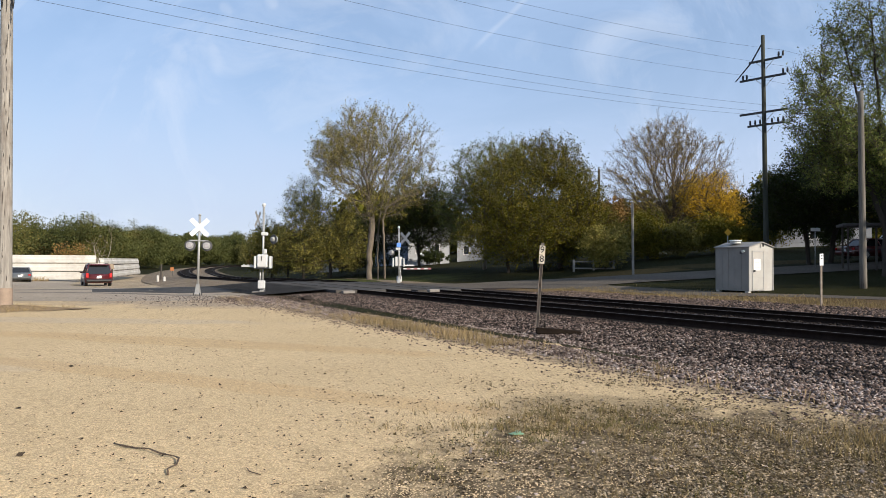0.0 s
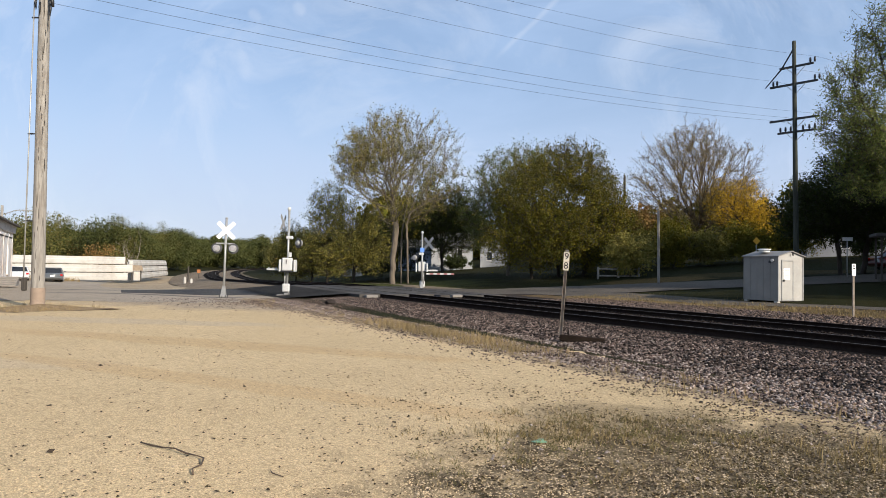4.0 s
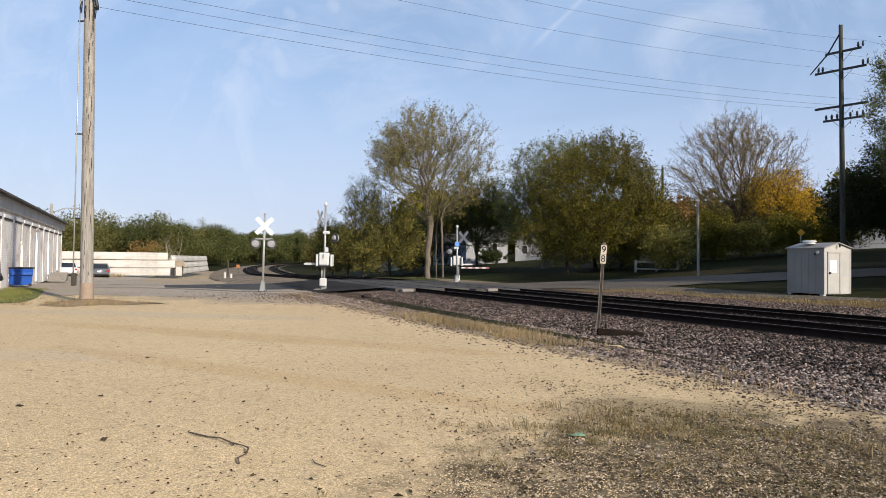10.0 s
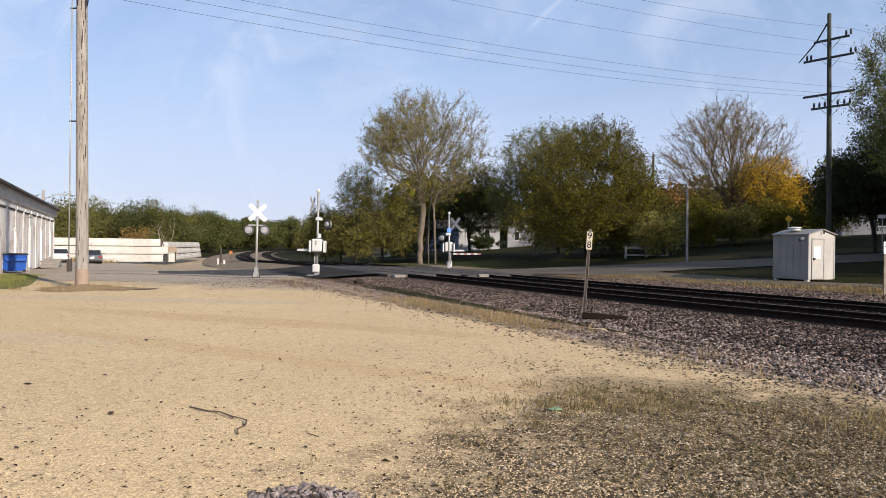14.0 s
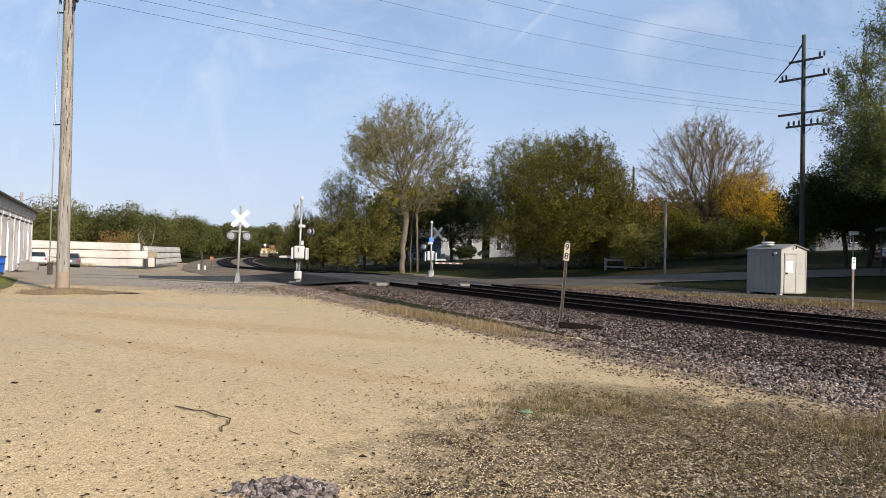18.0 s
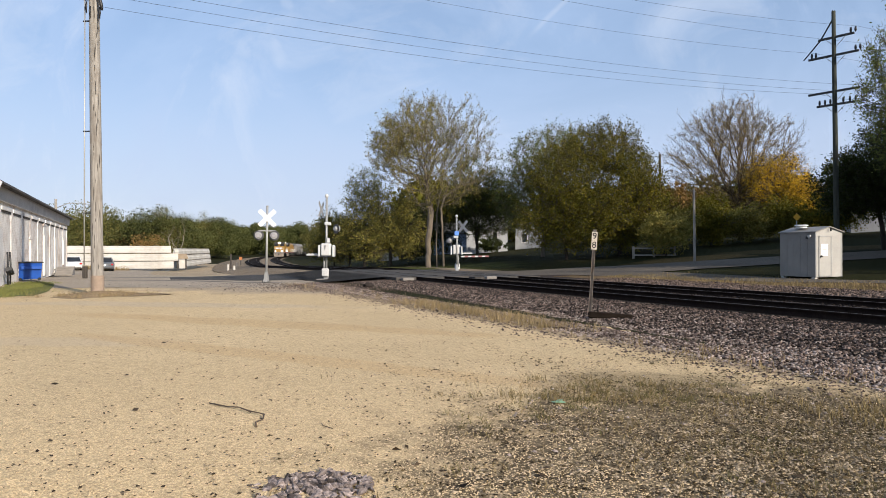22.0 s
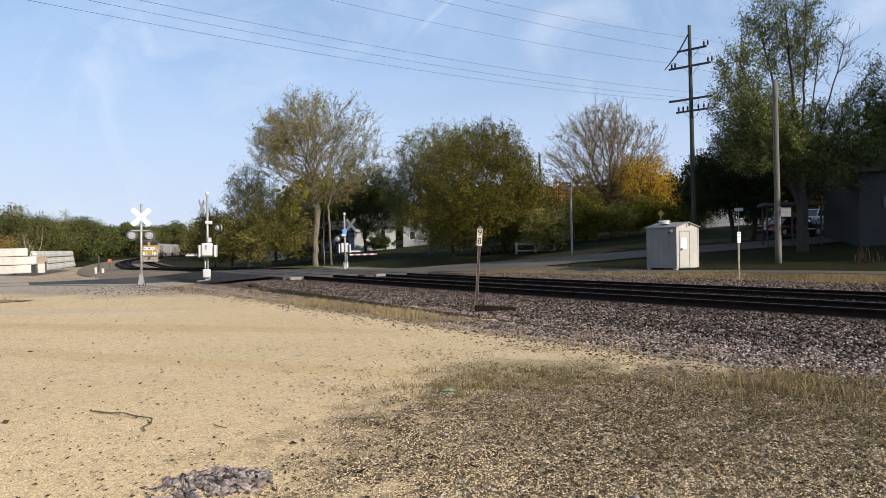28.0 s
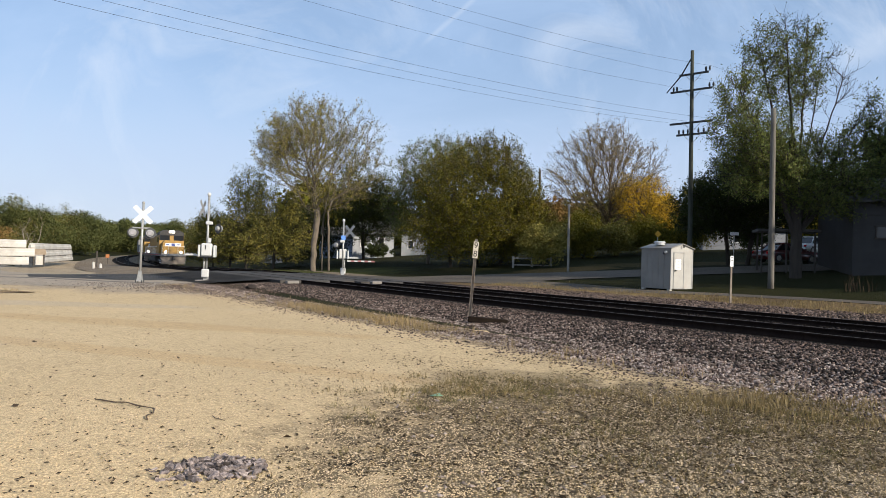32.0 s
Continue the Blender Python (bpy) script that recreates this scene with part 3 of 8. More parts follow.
def ribbon(name, pts, widths, lift, material, label, step=1.0):
    """A strip of road along points (x, y), with its width at each, laid on the land."""
    v, f = [], []
    fine = []
    for (a, wa), (b, wb) in zip(zip(pts, widths), zip(pts[1:], widths[1:])):
        n = max(2, int(math.dist(a, b) / step))
        for i in range(n):
            t = i / n
            fine.append((a[0] + (b[0] - a[0]) * t, a[1] + (b[1] - a[1]) * t, wa + (wb - wa) * t))
    fine.append((*pts[-1], widths[-1]))
    K = 7
    for i, (x, y, w) in enumerate(fine):
        x0, y0, _ = fine[max(i - 3, 0)]
        x1, y1, _ = fine[min(i + 3, len(fine) - 1)]
        d = math.hypot(x1 - x0, y1 - y0)
        nx, ny = (y1 - y0) / d, -(x1 - x0) / d
        for k in range(K):
            o = (k / (K - 1) - 0.5) * (w + random.uniform(-0.12, 0.12))
            px, py = x + nx * o, y + ny * o
            v.append((px, py, float(height(px, py)) + lift))
    for i in range(len(fine) - 1):
        for k in range(K - 1):
            a = i * K + k
            f.append((a, a + 1, a + K + 1, a + K))
    ob = raw(name, v, f, material, smooth=True)
    return tagged(ob, label, name.split("_")[-1], kind="structure")


def spread(near, far, lo, hi):
    """Grid lines from lo to hi, near ones close together."""
    out, v = [0.0], 0.0
    for sgn, lim in ((1, hi), (-1, lo)):
        v, st = 0.0, near
        while abs(v) < abs(lim):
            v += sgn * st
            st = min(far, st * 1.045)
            out.append(v)
    return np.array(sorted(out))


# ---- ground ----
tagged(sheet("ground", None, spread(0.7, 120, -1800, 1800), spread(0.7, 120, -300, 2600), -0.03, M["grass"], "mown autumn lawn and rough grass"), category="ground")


def in_lot(x, y):
    p, q = pq(x, y)
    return (p < -5.75 + 0.2 * np.sin(q * 0.9) + 0.2 * np.sin(q * 2.3)) & (q < 33) & (y > -30) & (x > -30) & (y < 31 + 0.3 * np.sin(x))


tagged(sheet("gravel_lot", in_lot, np.arange(-30, 14, 0.3), np.arange(-14, 33, 0.3), 0.0, M["gravel"], "pale tan gravel lot with dark leaf litter"), category="gravel lot")


def in_paved(x, y):
    p, q = pq(x, y)
    return (p < -4.5) & (y > 21.5 - 0.10 * (x + 14) + 0.4 * np.sin(x * 0.8) + np.maximum(x + 13, 0) * 0.85) & (x < -9.0)


tagged(sheet("paved_lot", in_paved, np.arange(-60, -8, 0.5), np.arange(18, 78, 0.5), 0.008, M["asphalt"], "worn grey asphalt yard with dark cracks"), category="asphalt lot")

# road over the crossing, then the lane along the far side of the tracks and the street that climbs away
x1, y1 = xy(-4, 37.5)
ribbon("road", [xy(-10.5, 38.2), (x1, y1), xy(-1.2, 36.5)], [7.0, 8.5, 8.6], 0.016, M["road"], "dark asphalt road leading to the rail crossing")
ribbon("street", [xy(6.2, 35.5), xy(9.5, 35), xy(13, 33), xy(16.2, 29.4), xy(20, 26.2), xy(26, 20.2), xy(36, 10), xy(56, -14)], [9, 8.6, 7.0, 6.2, 5.4, 5.0, 5.0, 5.0], 0.018, M["lane"], "worn grey street climbing away between lawns")
ribbon("lane", [xy(12.6, 32), xy(14.0, 27), xy(14.1, 22), xy(13.9, 17.5), xy(14.7, 13.5), xy(15.1, 9), xy(15.3, 2), xy(16, -20)], [2.5, 3.0, 2.4, 1.5, 0.9, 0.8, 0.8, 0.8], 0.026, M["lane"], "narrow grey gravelly lane beside the railway")
ribbon("verge", [xy(10.4, 29), xy(11.4, 25), xy(12.4, 18), xy(13.0, 13), xy(13.1, 4), xy(13.4, -8), xy(14, -30)], [2.0, 4.0, 3.2, 3.2, 3.4, 3.4, 3.4], 0.010, M["dry_grass"], "strip of dry tan grass by the track")

ribbon("dirt_shoulder", [on_track(s_, -9.0)[:2] for s_ in (47, 51, 57, 65, 80, 100, 130)], [1.5, 4.0, 6.5, 8, 8, 7, 6], 0.012, M["sandy"], "bare tan dirt shoulder beside the curve", 2.0)
M["block"] = mat("block_concrete", (0.24, 0.22, 0.195), (0.17, 0.155, 0.14), 3, 0.9)
for s_, o_ in ((27.15, -1.45), (26.75, 1.4 + 1.7)):
    x_, y_, h_ = on_track(s_, o_)
    bm_ = bmesh.new()
    bmesh.ops.create_cube(bm_, size=1.0)
    bmesh.ops.scale(bm_, vec=(0.3, 0.6, 0.14), verts=bm_.verts)
    bmesh.ops.bevel(bm_, geom=bm_.edges[:], offset=0.02, segments=1, affect="EDGES")
    e_ = tagged(part("panel_end_block", bm_, M["block"]), "pale concrete end block of the crossing", "crossing", kind="structure")
    e_.matrix_world = pose(x_, y_, 0.08, 0, 0, math.degrees(h_))

# ---- railway ----


M["old_ballast"] = ground_like("old_ballast", (0.30, 0.24, 0.17), (0.20, 0.16, 0.12), stone_scale=16, bump=1.0, dist=0.05)
M["panel"] = mat("panel", (0.085, 0.078, 0.07), (0.055, 0.05, 0.046), 2, 0.95, rand=0.2, spec=0.1)


def bed():
    """Raised ballast bed under both tracks."""
    prof = [(-6.45, None), (-5.2, -0.16), (-3.4, -0.03), (-2.2, 0.0), (0, 0.0), (2.1, -0.02), (4.5, -0.07), (6.6, -0.08), (8.4, -0.085), (10.0, -0.07), (11.7, None)]
    v, f = [], []
    ss = np.arange(-110, 600, 1.5)
    for s in ss:
        for o, z in prof:
            x, y, h = on_track(s, o)
            if z is None:
                zz = float(height(x, y)) - (0.04 if o < 0 else 0.01) if s < 60 else fall(s) - 0.35
            else:
                zz = z + fall(s)
            v.append((x, y, zz))
    K = len(prof)
    for i in range(len(ss) - 1):
        for k in range(K - 1):
            a = i * K + k
            f.append((a, a + 1, a + K + 1, a + K))
    ob = raw("ballast_bed", v, f, M["ballast_ground"], smooth=True)
    ob.data.materials.append(M["old_ballast"])
    ob.data.polygons.foreach_set("material_index", np.repeat((ss[:-1] > 38).astype(np.int32), K - 1))
    return tagged(ob, "crushed purplish grey stone ballast bed", "ballast", kind="structure")


bed()
# near-black ballast sheet along the middle of each track
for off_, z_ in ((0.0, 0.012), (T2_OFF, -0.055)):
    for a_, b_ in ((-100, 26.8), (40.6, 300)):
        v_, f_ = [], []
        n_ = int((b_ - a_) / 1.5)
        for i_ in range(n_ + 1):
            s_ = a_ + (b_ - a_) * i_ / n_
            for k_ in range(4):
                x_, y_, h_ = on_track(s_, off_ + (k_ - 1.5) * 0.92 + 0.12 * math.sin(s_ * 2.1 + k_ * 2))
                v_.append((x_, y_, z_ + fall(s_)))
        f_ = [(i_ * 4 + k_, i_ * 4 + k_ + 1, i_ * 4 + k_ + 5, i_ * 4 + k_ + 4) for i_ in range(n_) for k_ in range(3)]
        tagged(raw("fouled_ballast", v_, f_, M["black_ballast"], smooth=True), "near-black ballast between the rails", "ballast", kind="structure")
RAIL_PROFILE = [(-0.07, -0.18), (0.07, -0.18), (0.07, -0.165), (0.012, -0.145), (0.012, -0.045), (0.037, -0.035), (0.037, -0.004), (0.028, 0.0),
                (-0.028, 0.0), (-0.037, -0.004), (-0.037, -0.035), (-0.012, -0.045), (-0.012, -0.145), (-0.07, -0.165)]


def rails(track_name, off, z, label):
    tr = thing(track_name, Matrix(), label, "railway track")
    for side in (-0.75, 0.75):
        v, f, top = [], [], []
        K = len(RAIL_PROFILE)
        ss = list(np.arange(-110, 600, 3.0))
        for s in ss:
            x, y, h = on_track(s, off + side)
            rx, ry = math.sin(h), -math.cos(h)
            for a, b in RAIL_PROFILE:
                v.append((x + rx * a, y + ry * a, z + fall(s) + b))
        mi = []
        for i in range(len(ss) - 1):
            for k in range(K):
                f.append((i * K + k, i * K + (k + 1) % K, (i + 1) * K + (k + 1) % K, (i + 1) * K + k))
                mi.append(1 if k == 7 else 0)
        ob = raw("rail", v, f, None, tr)
        ob.data.materials.append(M["rail"])
        ob.data.materials.append(M["rail_top"])
        ob.data.polygons.foreach_set("material_index", np.array(mi, dtype=np.int32))
    return tr


near_track = rails("near_track", 0.0, RAIL_Z1, "railway track with dark rails on wooden ties")
far_track = rails("far_track", T2_OFF, RAIL_Z2, "second railway track with dark rusty rails")


def ties(tr, off, z, s0, s1):
    bm = bm_new()
    box(bm, (0, 0, -0.09), (0.22, 2.6, 0.18), 0.012)
    me = bpy.data.meshes.new("tie")
    bm.to_mesh(me)
    bm.free()
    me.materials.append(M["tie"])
    s = s0
    while s < s1:
        if not 27.4 < s < 40.5:
            x, y, h = on_track(s, off)
            ob = new("tie", me)
            ob.parent = tr
            ob.matrix_basis = pose(x + random.uniform(-.03, .03), y, z - 0.185 + fall(s) + random.uniform(-.015, .02), 0, 0, math.degrees(h) + random.uniform(-1.2, 1.2))
        s += 0.53


ties(near_track, 0.0, RAIL_Z1, -22, 120)
ties(far_track, T2_OFF, RAIL_Z2, -22, 110)

# crossing surface: asphalt and timber panels between and beside the rails
crossing = thing("rail_crossing", Matrix(), "asphalt and concrete panel road crossing over two tracks", "crossing", kind="structure")
for off, z in ((0.0, RAIL_Z1), (T2_OFF, RAIL_Z2)):
    for a, b, q0, nm in ((-1.95, -0.84, 27.4, "field_panel"), (-0.64, 0.64, 27.2, "gauge_panel"), (0.84, 1.95, 27.0, "field_panel")):
        for k in range(5):
            bm = bm_new()
            x, y, h = on_track(q0 + 2.6 * (k + 0.5), off + (a + b) / 2)
            box(bm, (0, 0, 0), (2.57, b - a, 0.16), 0.012)
            ob = part(nm, bm, M["panel"] if nm == "field_panel" else M["road"], crossing)
            ob.matrix_basis = pose(x, y, z - 0.088, 0, 0, math.degrees(h))
mid = bm_new()
for a, b in ((1.98, 2.52), (-5.2, -1.98), (6.48, 8.2)):
    for k in range(12):
        q = 28.6 + k
        va = []
        for qq, oo in ((q, a), (q + 1.02, a), (q + 1.02, b), (q, b)):
            x, y, h = on_track(qq, oo)
            zz = RAIL_Z1 - 0.01 if oo < 2 else RAIL_Z2 - 0.01
            if oo in (-5.2, 8.2):
                zz = float(height(x, y)) + 0.02
            va.append(mid.verts.new((x, y, zz)))
        mid.faces.new(va)
bmesh.ops.solidify(mid, geom=mid.faces[:], thickness=0.05)
part("approach", mid, M["road"], crossing)

# ---- poles, signals, cabinet ----


def gz(x, y):
    return float(height(x, y))


def put(ob, x, y, turn=0.0, lift=0.0):
    ob.matrix_basis = pose(x, y, gz(x, y) + lift, 0, 0, turn)
    return ob


def wood_pole(x, y, top, r0, r1, material, lean=(0, 0), label="weathered wooden utility pole", name="utility_pole", base=-0.3, patch=False):
    ob = thing(name, pose(x, y, gz(x, y)), label, "utility pole")
    bm = bm_new()
    pts = [(lean[0] * z, lean[1] * z, z) for z in np.linspace(base, top, 12)]
    tube(bm, pts, [r0 + (r1 - r0) * i / 11 for i in range(12)], 16)
    part("shaft", bm, material, ob, smooth=True)
    return ob


# tall pole at the edge of the lot, with conduit, hardware and a stained butt
big_pole = wood_pole(-12.75, 18.35, 12.4, 0.187, 0.140, M["pole_wood"], (-0.011, 0), "tall weathered grey wooden utility pole with conduit")
bm = bm_new()
tube(bm, [(0, 0, -0.2), (0, 0, 0.35), (0, 0, 0.62)], [0.196, 0.194, 0.191], 16, cap=False)
part("stained_butt", bm, M["pole_red"], big_pole, "rust-stained foot", True)
bm = bm_new()
tube(bm, [(-0.37, -0.12, 0.9), (-0.35, -0.12, 5.0), (-0.33, -0.12, 9.6)], 0.02, 6)
part("conduit", bm, M["silver"], big_pole, "thin grey conduit")
for z in (2.6, 5.2, 8.7):
    bm = bm_new()
    box(bm, (-0.26, -0.12, z), (0.26, 0.03, 0.04))
    part("bracket", bm, M["black"], big_pole)
for i in range(44):
    z = 0.9 + i * 0.21
    bm = bm_new()
    a = random.uniform(-2.6, -0.6)
    r = 0.187 - z * 0.0038
    hz = random.uniform(0.05, 0.28)
    tube(bm, [(r * math.cos(a), r * math.sin(a), z - hz), (r * math.cos(a + 0.04) * 0.995, r * math.sin(a + 0.04) * 0.995, z), (r * math.cos(a) * 0.99, r * math.sin(a) * 0.99, z + hz)], [0.004, random.uniform(0.006, 0.013), 0.004], 5)
    part("gouge", bm, M["dark_wood"], big_pole, "dark gouge in the wood")
for x0, x1, z0, z1 in ((-0.40, -0.17, 10.7, 9.35), (0.02, 0.30, 10.5, 9.0)):
    bm = bm_new()
    pts = [(x0 + (x1 - x0) * u, -0.20, z0 + (z1 - z0) * u) for u in np.linspace(0, 1, 9)]
    tube(bm, pts, [0.035 + 0.022 * (k % 2) for k in range(9)], 7)
    part("cable_bundle", bm, M["black"], big_pole, "thick black cable bundle")
for dx, dz in ((-0.24, 9.15), (0.20, 8.95), (-0.12, 9.0)):
    bm = bm_new()
    tube(bm, [(dx, -0.16, dz + 0.16), (dx * 1.05, -0.18, dz), (dx, -0.17, dz - 0.22)], [0.02, 0.035, 0.012], 7)
    part("cable_clamp", bm, M["black"], big_pole)
arm_m = Matrix.Rotation(math.atan2(-0.84, 0.54), 4, "Z")
bm = bm_new()
box(bm, (0, 0, 11.75), (2.6, 0.10, 0.12), 0.01, arm_m)
part("crossarm", bm, M["dark_wood"], big_pole)
bm = bm_new()
box(bm, (-0.33, -0.14, 0.72), (0.13, 0.12, 0.38), 0.02)
part("conduit_boot", bm, M["dark_wood"], big_pole, "small dark box at the conduit end")
# the mound of dry dirt and grass at its foot
bm = bm_new()
rings = []
for k in range(11):
    rr = k / 10
    ring = []
    for a in range(32):
        an = a * math.pi / 16
        wv = 1 + 0.22 * math.sin(an * 3 + 1) + 0.12 * math.sin(an * 7)
        px_, py_ = math.cos(an) * rr * 1.6 * wv, math.sin(an) * rr * 1.2 * wv
        ring.append(bm.verts.new((px_, py_, 0.13 * math.exp(-3.2 * rr * rr) - 0.02 * rr + 0.018 * noise.noise(Vector((px_ * 3, py_ * 3, 1.0))))))
    rings.append(ring)
for r0, r1 in zip(rings, rings[1:]):
    for a in range(32):
        bm.faces.new((r0[a], r0[(a + 1) % 32], r1[(a + 1) % 32], r1[a]))
bmesh.ops.remove_doubles(bm, verts=bm.verts, dist=0.0005)
mound = tagged(part("dirt_mound", bm, M["dirt"], smooth=True), "low mound of dry earth round the pole", "mound", kind="structure")
mound.matrix_world = pose(-12.5, 18.2, gz(-12.5, 18.2) + 0.012, 0, 0, 12)


def lamp_head(parent, m, lit_front=True):
    """One flasher: round black backboard, hooded lamp with a bright lens."""
    bm = bm_new()
    bmesh.ops.create_cone(bm, cap_ends=True, segments=28, radius1=0.255, radius2=0.255, depth=0.012, matrix=m @ Matrix.Rotation(radians(90), 4, "X"))
    back = part("backboard", bm, M["flasher_rim"], parent, "round flasher backboard")
    bm = bm_new()
    tube(bm, [m @ Vector((0, -0.01, 0)), m @ Vector((0, -0.16, 0))], [0.165, 0.165], 20)
    tube(bm, [m @ Vector((0, 0.02, 0)), m @ Vector((0, 0.13, 0))], [0.14, 0.09], 16)
    part("housing", bm, M["silver"], back, smooth=False)
    bm = bm_new()
    tube(bm, [m @ Vector((0, -0.162, 0)), m @ Vector((0, -0.175, 0))], [0.13, 0.10], 20)
    part("lens", bm, M["lens"], back, "pale flasher lens")


M["flasher_rim"] = mat("flasher_rim", (0.09, 0.09, 0.095), (0.06, 0.06, 0.065), 3, 0.6, bump=0.05)
M["lens"] = plain("lens", (0.42, 0.40, 0.40), 0.12, 0.3)
M["sign_white"] = mat("sign_white", (0.86, 0.86, 0.84), (0.8, 0.8, 0.78), 4, 0.4, bump=0.02)
M["sign_cream"] = mat("sign_cream", (0.72, 0.64, 0.50), (0.62, 0.54, 0.42), 6, 0.5, bump=0.02, stain=(0.4, 0.27, 0.16), stain_amt=0.4, stain_scale=6)
M["sign_back"] = mat("sign_back", (0.45, 0.45, 0.44), (0.36, 0.36, 0.35), 3, 0.5, metal=0.5, bump=0.03)


def crossbuck(parent, z, turn, front, dx=0.0):
    m = Matrix.Translation((dx, 0, z)) @ Matrix.Rotation(radians(turn), 4, "Z")
    for a in (45, -45):
        bm = bm_new()
        box(bm, (0, -0.09 - (0.012 if a > 0 else 0), 0), (1.08, 0.006, 0.20), 0.0, m @ Matrix.Rotation(radians(a), 4, "Y"))
        part("crossbuck_blade", bm, front, parent, "white crossbuck blade")


def mast(parent, h, r=0.055):
    bm = bm_new()
    tube(bm, [(0, 0, 0.1), (0, 0, h)], [r, r], 14)
    tube(bm, [(0, 0, h), (0, 0, h + 0.05), (0, 0, h + 0.08)], [r + 0.012, r + 0.012, 0.02], 14)
    part("mast", bm, M["silver"], parent, smooth=False)
    bm = bm_new()
    vs = bmesh.ops.create_cone(bm, cap_ends=True, segments=4, radius1=0.17, radius2=0.085, depth=0.5, matrix=Matrix.Translation((0, 0, 0.33)) @ Matrix.Rotation(radians(45), 4, "Z"))
    part("base_casting", bm, M["silver"], parent, "flared cast base")
    for dx in (-0.14, 0.14):
        for dy in (-0.14, 0.14):
            bm = bm_new()
            tube(bm, [(dx, dy, -0.1), (dx, dy, 0.14)], 0.022, 6)
            part("anchor_bolt", bm, M["black"], parent)


def signal_flasher(x, y, turn):
    ob = thing("flasher_signal", pose(x, y, gz(x, y), 0, 0.9, turn), "silver rail crossing flasher mast with white crossbuck", "crossing signal", "crossing signals")
    mast(ob, 3.87)
    crossbuck(ob, 3.30, 18, M["sign_white"])
    bm = bm_new()
    box(bm, (0, -0.04, 2.66), (0.86, 0.06, 0.07), 0.01, Matrix.Rotation(radians(8), 4, "Z"))
    part("lamp_arm", bm, M["silver"], ob)
    for dx in (-0.40, 0.40):
        lamp_head(ob, Matrix.Translation((dx, -0.07, 2.42)) @ Matrix.Rotation(radians(10), 4, "Z"))
        bm = bm_new()
        tube(bm, [(dx, -0.03, 2.66), (dx, -0.03, 2.50)], 0.03, 8)
        part("lamp_hanger", bm, M["silver"], ob)
    return ob


def gate_signal(x, y, turn, h, arm_side, cb_turn, label, cb_x=-0.38):
    """A mast with gate mechanism, counterweight arm, edge-on crossbuck, side lamps."""
    ob = thing("gate_signal", pose(x, y, gz(x, y), 0, 0.4, turn), label, "crossing signal", "crossing signals")
    bm = bm_new()
    box(bm, (0, 0, -0.02), (0.95, 0.7, 0.18), 0.03)
    part("footing", bm, M["block"], ob, "weathered concrete footing")
    mast(ob, h)
    for z in np.arange(h - 1.0, h - 0.05, 0.17):
        bm = bm_new()
        tube(bm, [(0, 0, z), (0, 0, z + 0.03)], 0.075, 12)
        part("band", bm, M["silver"], ob)
    crossbuck(ob, h - 0.62, cb_turn, M["sign_back"], cb_x)
    bm = bm_new()
    bmesh.ops.create_uvsphere(bm, u_segments=12, v_segments=8, radius=0.10, matrix=Matrix.Translation((0, 0, h + 0.12)))
    part("bell", bm, M["white_metal"], ob, "white bell on top", True)
    # flashers seen from the side
    lamp_head(ob, Matrix.Translation((0.46, 0.25, h - 1.62)) @ Matrix.Rotation(radians(140), 4, "Z"))
    bm = bm_new()
    box(bm, (0.06, 0, h - 1.36), (0.34, 0.20, 0.16), 0.03)
    part("lamp_arm", bm, M["white_metal"], ob)
    bm = bm_new()
    box(bm, (0.12, -0.08, h - 2.25), (0.16, 0.05, 0.24), 0.01)
    part("plate", bm, M["white_metal"], ob)
    # gate mechanism
    bm = bm_new()
    box(bm, (0.02, -0.18, 1.62), (0.52, 0.34, 0.66), 0.05)
    mech = part("gate_mechanism", bm, M["white_metal"], ob, "white gate mechanism box")
    bm = bm_new()
    box(bm, (0.0, -0.19, 1.25), (0.58, 0.40, 0.08), 0.02)
    part("mechanism_base", bm, M["black"], mech)
    bm = bm_new()
    box(bm, (0.0, -0.365, 1.75), (0.03, 0.02, 0.22))
    part("hasp", bm, M["black"], mech)
    for dy, dx in ((0.0, -0.34), (0.02, 0.40)):
        bm = bm_new()
        box(bm, (dx, dy - 0.1, 1.55), (0.10, 0.5, 0.62), 0.03)
        part("gate_cheek", bm, M["white_metal"], ob)
    bm = bm_new()
    box(bm, (arm_side * 0.65, 0.0, 1.34), (0.85, 0.07, 0.09), 0.02)
    arm = part("gate_arm", bm, M["white_metal"], ob, "short white counterweight arm")
    for k in range(4):
        bm = bm_new()
        box(bm, (arm_side * (0.40 + k * 0.18), 0.0, 1.40), (0.10, 0.05, 0.07), 0.01)
        part("bolt_block", bm, M["silver"], arm)
    bm = bm_new()
    tube(bm, [(-0.11, -0.05, 0.4), (-0.12, -0.05, 1.25)], 0.035, 8)
    part("cable_riser", bm, M["silver"], ob)
    bm = bm_new()
    box(bm, (-0.02, -0.16, 0.42), (0.36, 0.22, 0.42), 0.04)
    part("junction_box", bm, M["white_metal"], ob)
    return ob


signal_flasher(-11.87, 30.45, 2)
gate_signal(-9.25, 32.2, 4, 4.36, -1, 83, "white rail crossing gate mast on a concrete footing")
g3 = gate_signal(-3.13, 43.6, 184, 3.85, -1, -40, "white crossing gate mast across the tracks", -0.38)
bm = bm_new()
box(bm, (0, 0.07, 2.75), (0.3, 0.02, 0.3), 0.01)
part("notice", bm, plain("notice_blue", (0.12, 0.28, 0.75), 0.5), g3, "small blue notice plate")

